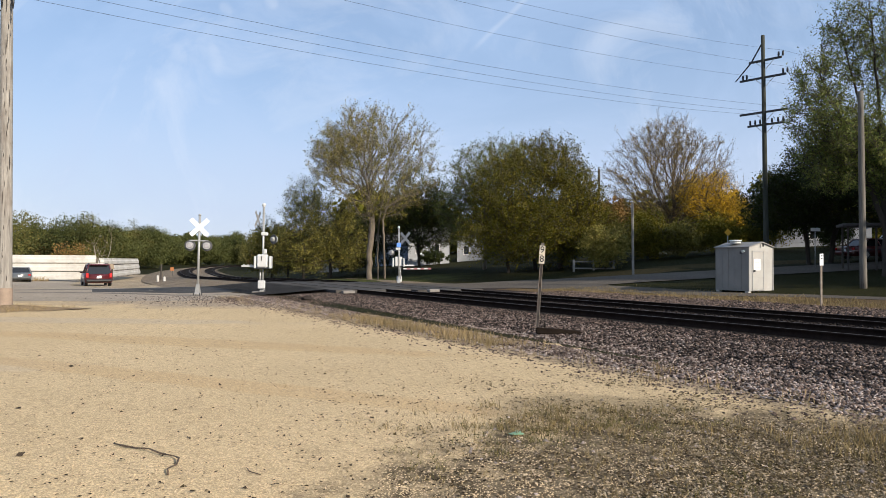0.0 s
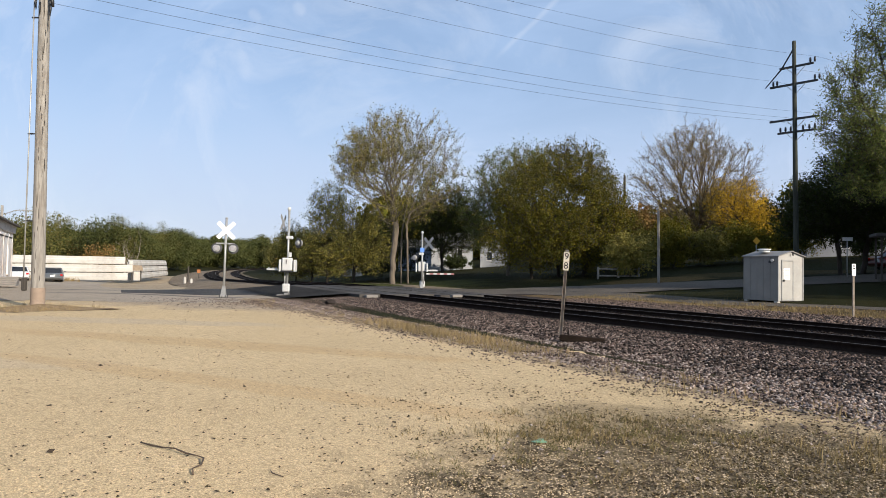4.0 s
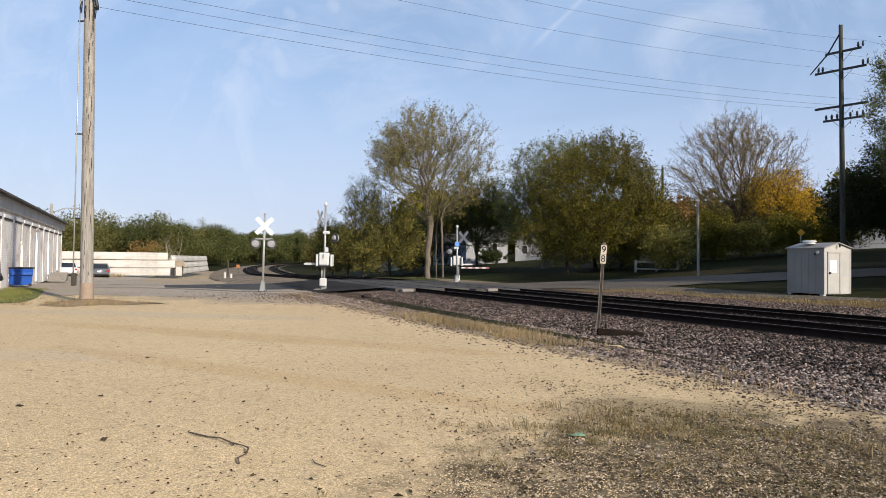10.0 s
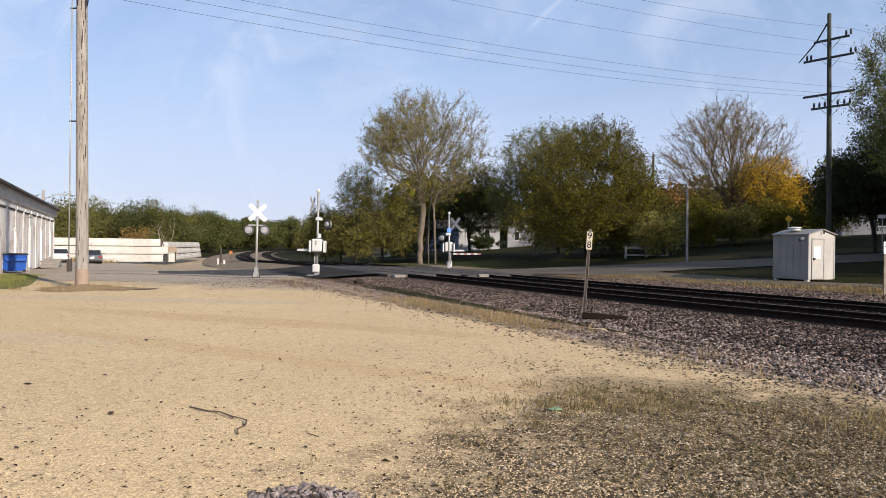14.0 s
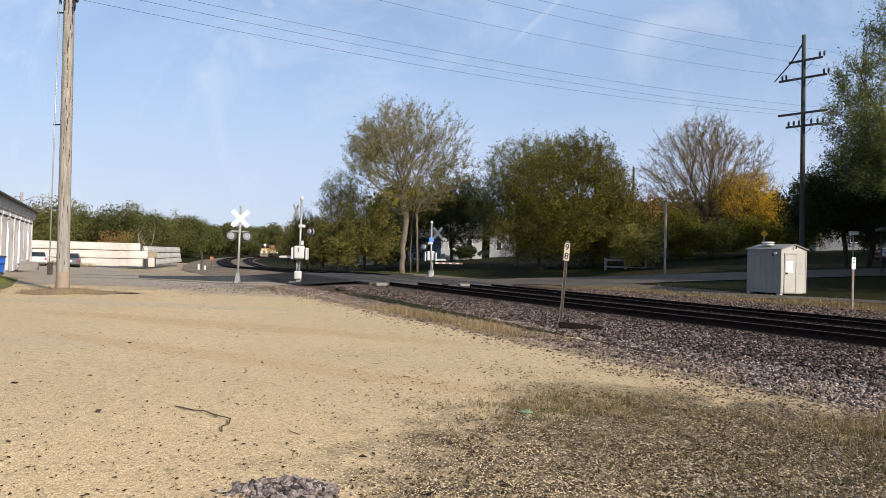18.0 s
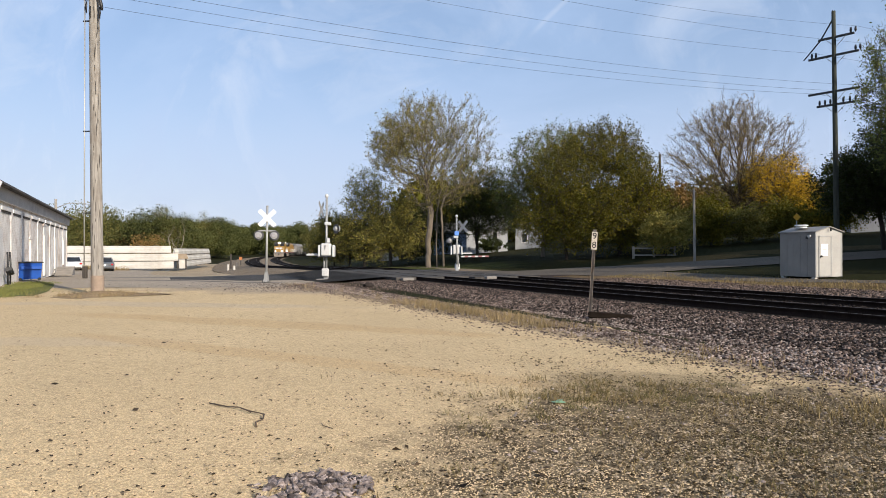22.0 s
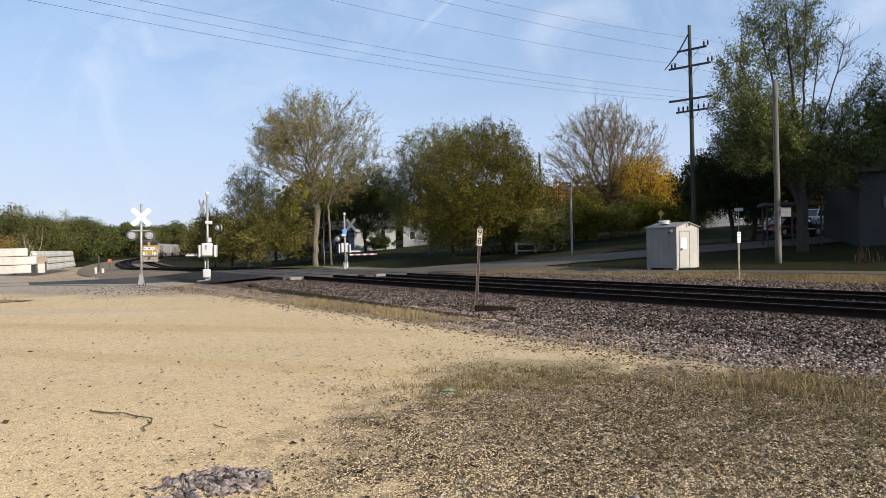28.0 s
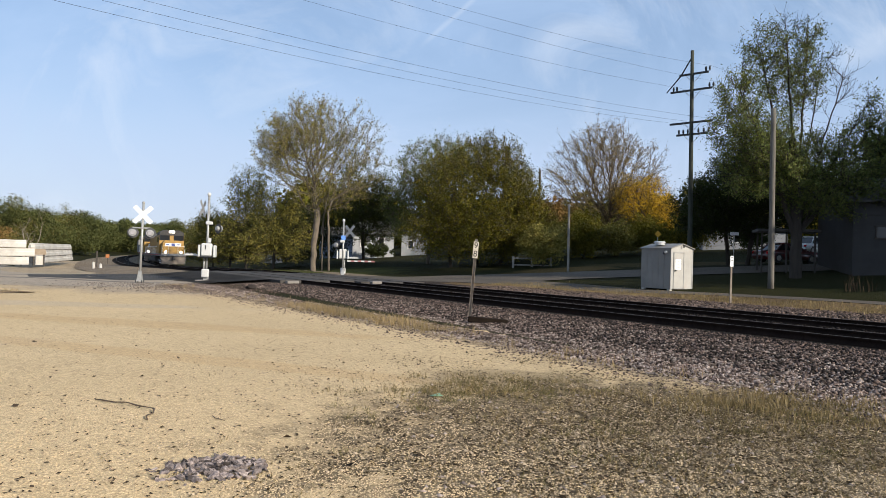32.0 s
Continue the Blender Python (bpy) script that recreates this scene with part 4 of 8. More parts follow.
M["gate_red"] = mat("gate_red", (0.30, 0.13, 0.12), (0.22, 0.09, 0.09), 3, 0.6, bump=0.05)
for k in range(8):
    bm = bm_new()
    box(bm, (-0.42 - k * 0.24, 0.0, 1.12), (0.235, 0.05, 0.12 if k % 2 else 0.10), 0.008)
    part("gate_stripe", bm, M["gate_red"] if k % 2 else M["white_metal"], g3, "red stripe of the gate arm" if k % 2 else "white stripe of the gate arm")


def milepost():
    """Leaning post with a white number board."""
    ob = thing("milepost", pose(2.28, 15.32, -0.12, 0, 3.6, -8), "leaning metal milepost with a white number board", "milepost")
    bm = bm_new()
    for dx in (-0.032, 0.032):
        box(bm, (dx, 0, 0.98), (0.012, 0.045, 2.36), 0.0)
    box(bm, (0, 0.02, 0.98), (0.06, 0.008, 2.36), 0.0)
    part("post", bm, M["post_rust"], ob, "rust-streaked channel post")
    board = []
    for k, ch in enumerate("98"):
        bm = bm_new()
        box(bm, (0, -0.035, 1.99 - k * 0.22), (0.135, 0.008, 0.215), 0.0)
        b = part("number_board", bm, M["sign_cream"], ob, "cream enamel number board")
        cu = bpy.data.curves.new("digit", "FONT")
        cu.body, cu.size, cu.align_x, cu.align_y, cu.extrude = ch, 0.225, "CENTER", "CENTER", 0.003
        t = new("digit_curve", cu)
        dg = bpy.context.evaluated_depsgraph_get()
        me = bpy.data.meshes.new_from_object(t.evaluated_get(dg))
        bpy.data.objects.remove(t)
        me.materials.clear()
        d = link("digit", me, M["black"], b)
        d.matrix_basis = pose(0, -0.044, 1.992 - k * 0.22, 90, 0, 0)
    return ob


M["post_rust"] = mat("post_rust", (0.30, 0.26, 0.21), (0.18, 0.14, 0.11), 4, 0.7, metal=0.3, stain=(0.16, 0.08, 0.04), stain_amt=0.6, stain_scale=3)
milepost()
# old tie lying in the ballast by the milepost
bm = bm_new()
box(bm, (0, 0, 0), (1.0, 0.2, 0.15), 0.02)
for v in bm.verts:
    v.co += noise.noise_vector(v.co * 3) * 0.02
tie_end = tagged(part("timber", bm, M["tie"]), "short dark timber lying in the ballast", "timber")
tie_end.matrix_world = pose(2.65, 14.55, -0.03, 0, 3, -6)
bm = bm_new()
bmesh.ops.create_icosphere(bm, subdivisions=2, radius=0.22)
for v in bm.verts:
    v.co *= 1 + 0.4 * noise.noise(v.co * 6)
    v.co.z *= 0.6
rock = tagged(part("rock", bm, M["dark_stone"]), "dark angular rock lying by the crossing", "rock")
rock.matrix_world = pose(-5.5, 25.4, gz(-5.5, 25.4) + 0.06, 0, 0, 30)

# sign post across the track
ob = thing("sign_post", pose(14.71, 24.70, gz(14.71, 24.70) + 0.02), "slim metal post with a small white plate", "sign post")
bm = bm_new()
box(bm, (0, 0, 0.9), (0.07, 0.05, 2.0), 0.0)
part("post", bm, M["post_rust"], ob)
bm = bm_new()
box(bm, (0, -0.035, 1.78), (0.15, 0.012, 0.46), 0.01)
pl = part("plate", bm, M["sign_white"], ob)
for k in range(2):
    bm = bm_new()
    box(bm, (0, -0.045, 1.93 - k * 0.10), (0.06, 0.006, 0.035))
    part("mark", bm, M["black"], pl)


def cabinet():
    """Signal house with a low gable, panelled sides, a door with a notice, roof vent and side lamp."""
    ax = math.degrees(math.atan2(31.19 - 30.43, 16.24 - 14.64))
    W, D, H = 1.72, 1.95, 2.14
    z0 = gz(15, 31.5) - 0.05
    ob = thing("signal_cabinet", pose(14.62, 30.40, z0 + 0.06, 0, 0, ax), "grey galvanised railway signal house with a notice on its door", "signal house")
    bm = bm_new()
    prism(bm, [(0, 0), (W, 0), (W, H), (W / 2, H + 0.22), (0, H)], 0, D)
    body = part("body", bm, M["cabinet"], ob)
    for k in range(6):
        for sx in (0.0, W):
            bm = bm_new()
            box(bm, (sx, 0.04 + k * (D - 0.08) / 5, H / 2), (0.016 if k in (0, 5) else 0.02, 0.05 if k in (0, 5) else 0.02, H - 0.04), 0.0)
            part("side_seam", bm, M["cabinet"], body)
    # thin added sheet that paints the sunlit front paler than the body
    bm = bm_new()
    prism(bm, [(0, 0.02), (W, 0.02), (W, H - 0.02), (W / 2, H + 0.19), (0, H - 0.02)], -0.006, 0.002)
    part("front_panel", bm, M["cabinet_sunlit"], body, "front face painted paler as the sunlit side")
    bm = bm_new()
    t = 0.035
    prism(bm, [(-0.07, H - 0.035), (W / 2, H + 0.215), (W + 0.07, H - 0.035), (W + 0.07, H + t - 0.03), (W / 2, H + 0.225 + t), (-0.07, H + t - 0.03)], -0.10, D + 0.06)
    part("roof", bm, M["cabinet"], ob, "low metal gable roof")
    for x in (0.035, W - 0.035):
        bm = bm_new()
        box(bm, (x, -0.012, H / 2), (0.07, 0.02, H), 0.0)
        part("corner_trim", bm, M["silver"], body)
    bm = bm_new()
    box(bm, (0.62, -0.014, 0.98), (0.80, 0.02, 1.86), 0.006)
    door = part("door", bm, M["cabinet_sunlit"], ob)
    for c, s in (((0.24, -0.03, 0.98), (0.06, 0.02, 1.9)), ((1.0, -0.03, 0.98), (0.06, 0.02, 1.9)), ((0.62, -0.03, 1.92), (0.82, 0.02, 0.06)), ((0.62, -0.03, 0.06), (0.82, 0.02, 0.06))):
        bm = bm_new()
        box(bm, c, s, 0.004)
        part("door_frame", bm, M["silver"], door)
    bm = bm_new()
    box(bm, (0.56, -0.032, 1.28), (0.44, 0.008, 0.56))
    note = part("notice", bm, M["sign_white"], door, "white notice sheet")
    for k in range(5):
        bm = bm_new()
        box(bm, (0.56, -0.038, 1.46 - k * 0.08), (0.30, 0.003, 0.018))
        part("text_bar", bm, M["sign_back"], note)
    bm = bm_new()
    tube(bm, [(0.33, -0.02, 0.98), (0.33, -0.09, 0.98)], [0.045, 0.055], 10)
    part("handle", bm, M["black"], door, "black door handle")
    bm = bm_new()
    box(bm, (W / 2, -0.12, H + 0.10), (0.05, 0.06, 0.16), 0.01)
    part("gable_vent", bm, M["black"], ob)
    bm = bm_new()
    bmesh.ops.create_cone(bm, cap_ends=True, segments=20, radius1=0.27, radius2=0.22, depth=0.14, matrix=Matrix.Translation((0.42, 1.1, H + 0.26)))
    bmesh.ops.create_cone(bm, cap_ends=True, segments=20, radius1=0.33, radius2=0.26, depth=0.06, matrix=Matrix.Translation((0.42, 1.1, H + 0.33)))
    part("roof_vent", bm, M["white_metal"], ob, "round white roof vent")
    bm = bm_new()
    tube(bm, [(-0.02, 0.25, H - 0.2), (-0.14, 0.22, H - 0.22)], [0.06, 0.07], 12)
    part("lamp", bm, M["white_metal"], ob)
    bm = bm_new()
    box(bm, (-0.03, 0.42, H - 0.28), (0.06, 0.10, 0.12), 0.01)
    part("lamp_box", bm, M["black"], ob)
    for x in (0.1, W - 0.1):
        for y in (0.12, D - 0.12):
            bm = bm_new()
            box(bm, (x, y, -0.06), (0.18, 0.18, 0.16), 0.01)
            part("foot", bm, M["concrete"], ob)
    return ob


cabinet()

# utility pole across the lawn, four arms
rp = wood_pole(20.35, 40.0, 15.0, 0.17, 0.11, M["green_wood"], (-0.012, 0.0), "tall dark wooden utility pole with four crossarms")
rz = gz(20.6, 39.9)
ARM = Matrix.Rotation(math.atan2(-0.70, 0.72), 4, "Z")


def lean_x(z):
    return -0.012 * z


for nm, z, a, b, ins in (("crossarm", 13.4, -0.8, 1.15, (0.8, 1.05)), ("crossarm", 12.3, -1.38, 1.38, (-1.33, -1.1, 1.05, 1.3)), ("crossarm", 10.1, -1.42, 1.42, ()), ("crossarm", 9.3, -0.95, 1.15, (-0.9, -0.6, -0.3, 0.4, 0.75, 1.05))):
    bm = bm_new()
    box(bm, (lean_x(z) + (a + b) / 2, -0.14, z), (b - a, 0.10, 0.13), 0.01, ARM)
    arm = part(nm, bm, M["black"], rp)
    for x in ins:
        bm = bm_new()
        tube(bm, [ARM @ Vector((x, -0.14, z + 0.05)), ARM @ Vector((x, -0.14, z + 0.16)), ARM @ Vector((x, -0.14, z + 0.36))], [0.03, 0.07, 0.05], 8)
        part("insulator", bm, M["black"], arm)
    for sx in (-0.6, 0.6):
        bm = bm_new()
        tube(bm, [ARM @ Vector((sx, -0.18, z)), ARM @ Vector((0, -0.15, z - 0.62))], 0.018, 5)
        part("brace", bm, M["silver"], arm)
bm = bm_new()
tube(bm, [(-0.17, 0, 14.6), ARM @ Vector((-0.85, -0.1, 13.4)), ARM @ Vector((-1.75, -0.3, 12.3))], [0.05, 0.05, 0.035], 6)
part("jumper", bm, M["black"], rp, "thick dark jumper cable")
for dx in (-0.06, 0.06):
    bm = bm_new()
    tube(bm, [(lean_x(14.8) + dx, 0, 14.7), (lean_x(15) + dx, 0, 15.05)], 0.025, 6)
    part("top_pin", bm, M["black"], rp)

gp = wood_pole(19.6, 29.62, 9.2, 0.155, 0.12, M["pole_shaded"], (-0.012, -0.006), "plain weathered utility pole with shade darkened into its wood")
p2 = wood_pole(13.13, 44.04, 5.0, 0.085, 0.075, M["pole_wood"], (-0.01, 0), "short bleached wooden post on the bank", "wooden_post")
p3 = wood_pole(14.2, 58.2, 8.7, 0.12, 0.10, M["dark_wood"], (0.0, 0), "dark wooden utility pole among bushes")


def wire(a, b, sag, r=0.0055):
    bm = bm_new()
    a, b = Vector(a), Vector(b)
    pts = []
    for i in range(25):
        t = i / 24
        p = a.lerp(b, t)
        p.z -= sag * 4 * t * (1 - t)
        pts.append(p)
    tube(bm, pts, r, 4)
    return tagged(part("overhead_wire", bm, M["wire"]), "thin dark overhead wire strung between poles", "wire", "overhead wires")


BP = Vector((-12.75, 18.35, gz(-12.75, 18.35)))
RP = Vector((20.6, 39.9, rz))


def at_arm(x, z):
    return RP + ARM @ Vector((x, -0.14, 0)) + Vector((lean_x(z), 0, z))


for (x0, z0w, x1, z1w, sg) in ((-0.3, 9.3, -1.35, 10.15, 0.5), (0.0, 9.6, -0.5, 10.2, 0.5), (0.3, 9.85, 1.35, 10.15, 0.55)):
    wire(BP + Vector((x0 * 0.6, -x0 * 0.6, z0w)), at_arm(x1, z1w), sg)
for (x0, z0w, x1, z1w, sg) in ((-1.2, 12.1, -1.33, 12.65, 0.6), (0.0, 12.6, 1.3, 12.65, 0.6), (1.2, 12.4, 1.0, 13.75, 0.7)):
    wire(BP + arm_m @ Vector((x0, 0, 0)) + Vector((0, 0, z0w)), at_arm(x1, z1w), sg)
for x1, z1w, dz in ((-1.33, 12.65, 3), (1.3, 12.65, 3), (1.0, 13.75, 3), (-1.35, 10.15, 2), (1.35, 10.15, 2)):
    wire(at_arm(x1, z1w), Vector((72, 62, 11 + dz + (z1w - 11))), 1.2)
wire(BP + Vector((-0.1, 0.1, 9.4)), Vector((-60, -6, 12)), 0.8)

# ---- buildings and walls of the yard ----


def frame_on(a, b, z):
    """A pose at a whose x axis runs to b."""
    d = Vector((b[0] - a[0], b[1] - a[1], 0)).normalized()
    return pose(a[0], a[1], z, 0, 0, math.degrees(math.atan2(d.y, d.x))), math.dist(a, b)


# sunlit copy of the grass: brighter colour for the warehouse strip
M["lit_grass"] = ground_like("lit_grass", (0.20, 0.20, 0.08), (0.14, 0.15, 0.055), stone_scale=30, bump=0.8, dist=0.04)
M["frieze"] = mat("frieze_paint", (0.58, 0.56, 0.53), (0.47, 0.45, 0.43), 1.0, 0.8, stain=(0.25, 0.23, 0.21))


def warehouse():
    """Long painted brick freight house; x runs along the yard wall from its far corner towards the lot, y points into the yard side."""
    a, b = (-34.9, 47.3), (-16.2, 16.9)
    m, L = frame_on(a, b, -0.12)
    ob = thing("brick_warehouse", m, "long whitewashed brick freight warehouse with boarded bays", "warehouse")
    H = 3.72
    # yard wall, facing +y of this frame
    bm = bm_new()
    box(bm, (L / 2, -0.3, H / 2), (L, 0.4, H))
    wall = part("yard_wall", bm, M["brick"], ob, "peeling whitewashed brick wall")
    bm = bm_new()
    box(bm, (0.2, -5.2, H / 2 + 0.4), (0.4, 9.4, H + 0.8))
    part("end_wall", bm, M["brick"], ob)
    bm = bm_new()
    box(bm, (L - 0.2, -5.2, H / 2 + 0.4), (0.4, 9.4, H + 0.8))
    part("end_wall", bm, M["brick"], ob)
    x = 0.35
    while x < L:
        bm = bm_new()
        box(bm, (x, -0.195, H / 2 - 0.1), (0.5, 0.24, H - 0.2), 0.01)
        part("pilaster", bm, M["brick"], wall)
        if x + 1.3 < L:
            bm = bm_new()
            box(bm, (x + 1.42, -0.11, H - 0.32), (2.3, 0.14, 0.16), 0.01)
            part("corbel", bm, M["white_paint"], wall)
            # solid dark strip that paints the shaded recess under the corbel
            bm = bm_new()
            box(bm, (x + 1.42, -0.10, H - 0.45), (2.2, 0.05, 0.10), 0.0)
            part("corbel_gap", bm, M["dark_wood"], wall)
        x += 2.83
    for k, (cx, w, h, z, arch, col) in enumerate(((3.2, 1.0, 1.9, 1.5, 0, "white_paint"), (8.9, 0.9, 2.0, 1.4, 0, "white_paint"), (14.5, 1.3, 2.4, 1.35, 1, "white_paint"), (20.2, 0.8, 1.8, 1.3, 0, "brick"), (29.2, 1.4, 2.5, 1.35, 0, "white_paint"))):
        bm = bm_new()
        box(bm, (cx, -0.08, z), (w, 0.14, h), 0.01)
        if arch:
            bmesh.ops.create_cone(bm, cap_ends=True, segments=24, radius1=w / 2, radius2=w / 2, depth=0.10, matrix=Matrix.Translation((cx, -0.12, z + h / 2)) @ Matrix.Rotation(radians(90), 4, "X"))
        bay = part("boarded_bay", bm, M[col], wall, "white boarded-up doorway")
        bm = bm_new()
        box(bm, (cx, -0.10, z + h / 2 + (0.62 if arch else 0.08)), (w + 0.2, 0.12, 0.12), 0.01)
        part("lintel", bm, M["brick"], bay)
    bm = bm_new()
    box(bm, (29.2, -0.10, 2.95), (0.8, 0.06, 0.5), 0.0)
    win = part("upper_window", bm, M["dark_wood"], wall, "dark open window hole")
    # pipes and a meter by the near bay
    for cx in (28.3, 27.7):
        bm = bm_new()
        tube(bm, [(cx, 0.12, 0.1), (cx, 0.14, 1.0), (cx + 0.05, 0.12, 1.6)], 0.035, 8)
        tube(bm, [(cx - 0.25, 0.15, 0.7), (cx + 0.25, 0.15, 0.9)], 0.09, 8)
        part("pipe", bm, M["black"], wall, "dark wall pipe")
    # deep eave board, gutter and roof
    bm = bm_new()
    prism(bm, [(0.02, H - 0.08), (0.06, H + 0.40), (0.06, H + 0.46), (-0.30, H + 0.46), (-0.30, H - 0.08)], -0.6, L - 4.0, Matrix(((0, 1, 0, 0), (1, 0, 0, 0), (0, 0, 1, 0), (0, 0, 0, 1))))
    part("frieze", bm, M["frieze"], ob, "plain grey frieze board")
    bm = bm_new()
    prism(bm, [(0.34, H + 0.46), (0.34, H + 0.54), (-5.0, H + 0.75), (-10.8, H + 0.54), (-10.8, H + 0.46)], -0.9, L - 3.9, Matrix(((0, 1, 0, 0), (1, 0, 0, 0), (0, 0, 1, 0), (0, 0, 0, 1))))
    part("roof", bm, M["shingle"], ob, "dark low-pitched roof")
    bm = bm_new()
    tube(bm, [(L - 4.4, 0.36, H + 0.46), (L - 4.2, 0.32, H + 0.25), (L - 3.4, 0.10, H - 0.25)], 0.06, 8)
    part("downspout", bm, M["white_paint"], ob, "white downspout")
    bm = bm_new()
    box(bm, (L - 1.9, -0.25, H + 0.32), (3.8, 0.7, 0.5), 0.02)
    part("parapet", bm, M["white_paint"], ob, "white parapet board")
    # concrete steps with rail
    for k in range(5):
        bm = bm_new()
        box(bm, (9.2 + k * 0.45, 0.6, 0.05 + (4 - k) * 0.055), (0.45, 1.0, 0.10 + (4 - k) * 0.11), 0.01)
        part("step", bm, M["block"], ob, "worn concrete step")
    return ob


warehouse()
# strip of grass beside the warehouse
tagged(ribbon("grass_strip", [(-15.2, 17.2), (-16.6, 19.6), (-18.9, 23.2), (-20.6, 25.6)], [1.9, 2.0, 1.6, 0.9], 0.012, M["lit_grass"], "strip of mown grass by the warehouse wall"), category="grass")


def beam_stacks():
    """Precast beams stacked three high, in two lengths with a dock between."""
    segs = [((-56.4, 60.4), (-39.2, 71.3), 2.75, 0.62, (0.1, 0.6, -0.2)), ((-40.5, 74.5), (-48.5, 99.5), 2.45, 0.7, (1.2, 0.6, -0.6))]
    for i, (a, b, h, w, ends) in enumerate(segs):
        m, L = frame_on(a, b, -0.74)
        lay = h / 3
        for k in range(3):
            ob = thing("concrete_beam", m @ pose(0, 0.05 * (k % 2), lay * k), "long weathered white precast concrete beam in a stack", "concrete beam", "stacked concrete beams")
            bm = bm_new()
            t = lay - 0.07
            prism(bm, [(-w * 0.42, 0.0), (w * 0.42, 0.0), (w * 0.5, 0.10), (w * 0.5, t * 0.55), (w * 0.36, t * 0.68), (w * 0.36, t - 0.04), (w * 0.33, t), (-w * 0.33, t), (-w * 0.36, t - 0.04), (-w * 0.36, t * 0.68), (-w * 0.5, t * 0.55), (-w * 0.5, 0.10)],
                  -0.1 * k, L + ends[k], Matrix(((0, 1, 0, 0), (1, 0, 0, 0), (0, 0, 1, 0.07), (0, 0, 0, 1))))
            part("beam", bm, M["white_wall"], ob)
            for j in range(int(L / 4.0)):
                bm = bm_new()
                box(bm, (1.6 + j * 4.0, 0, 0.035), (0.12, w * 0.8, 0.07))
                part("spacer", bm, M["dark_wood"], ob, "timber spacer")
    ob = thing("loading_dock", pose(-39.6, 72.4, -0.7, 0, 0, 48), "small dock shelter with a brown lean-to roof", "dock")
    bm = bm_new()
    prism(bm, [(-1.3, 1.15), (1.3, 1.15), (1.15, 1.75), (-1.25, 1.85)], -1.0, 0.8)
    part("roof", bm, M["brown_roof"], ob, "brown sheet roof")
    for dx in (-1.1, 0.1, 1.1):
        bm = bm_new()
        box(bm, (dx, -0.8, 0.55), (0.14, 0.14, 1.25), 0.01)
        part("post", bm, M["dark_wood"], ob)
    bm = bm_new()
    box(bm, (0.7, -0.75, 0.5), (0.8, 0.08, 1.0))
    part("panel", bm, M["white_wall"], ob)
    bm = bm_new()
    box(bm, (0.3, 0.2, 2.05), (0.5, 0.4, 0.35), 0.05)
    part("vent", bm, M["white_wall"], ob)


M["brown_roof"] = mat("brown_roof", (0.30, 0.24, 0.17), (0.22, 0.17, 0.12), 2, 0.8)
beam_stacks()
for x, y, h in ((-28.5, 62.8, 0.8), (-27.4, 61.8, 0.65)):
    bm = bm_new()
    tube(bm, [(0, 0, -0.1), (0, 0, h)], [0.12, 0.12], 12)
    tube(bm, [(0, 0, h), (0, 0, h + 0.08)], [0.11, 0.04], 12)
    b = tagged(part("bollard", bm, M["concrete"]), "short white bollard at the end of the yard", "bollard", "yard bollards")
    b.matrix_world = pose(x, y, gz(x, y))
ob = thing("marker_sign", pose(-39.6, 91.8, gz(-39.6, 91.8)), "small orange marker sign on a post", "sign")
bm = bm_new()
tube(bm, [(0, 0, -0.1), (0, 0, 1.6)], 0.05, 6)
part("post", bm, M["dark_wood"], ob)
bm = bm_new()
box(bm, (0, -0.06, 1.5), (0.5, 0.03, 0.5), 0.02)
part("board", bm, mat("orange_paint", (0.48, 0.19, 0.07), (0.4, 0.15, 0.05), 3, 0.6), ob)
wood_pole(-32.7, 72.9, 2.1, 0.09, 0.09, M["dark_wood"], (0, 0), "short dark post by the curve", "wooden_post")
# street lamp and pole past the warehouse
ob = thing("street_lamp", pose(-38.7, 50.9, -0.3), "wooden pole with a long curved lamp arm", "street lamp")
bm = bm_new()
tube(bm, [(0, 0, -0.2), (0, 0, 6.3)], [0.13, 0.10], 10)
part("shaft", bm, M["pole_wood"], ob)
bm = bm_new()
tube(bm, [(0, 0, 5.5), (0.8, 0.5, 5.95), (1.7, 1.0, 6.0), (2.4, 1.5, 5.85)], [0.04, 0.04, 0.04, 0.03], 6)
part("lamp_arm", bm, M["silver"], ob)
bm = bm_new()
box(bm, (2.6, 1.6, 5.82), (0.5, 0.2, 0.12), 0.04)
part("lamp_head", bm, M["silver"], ob)


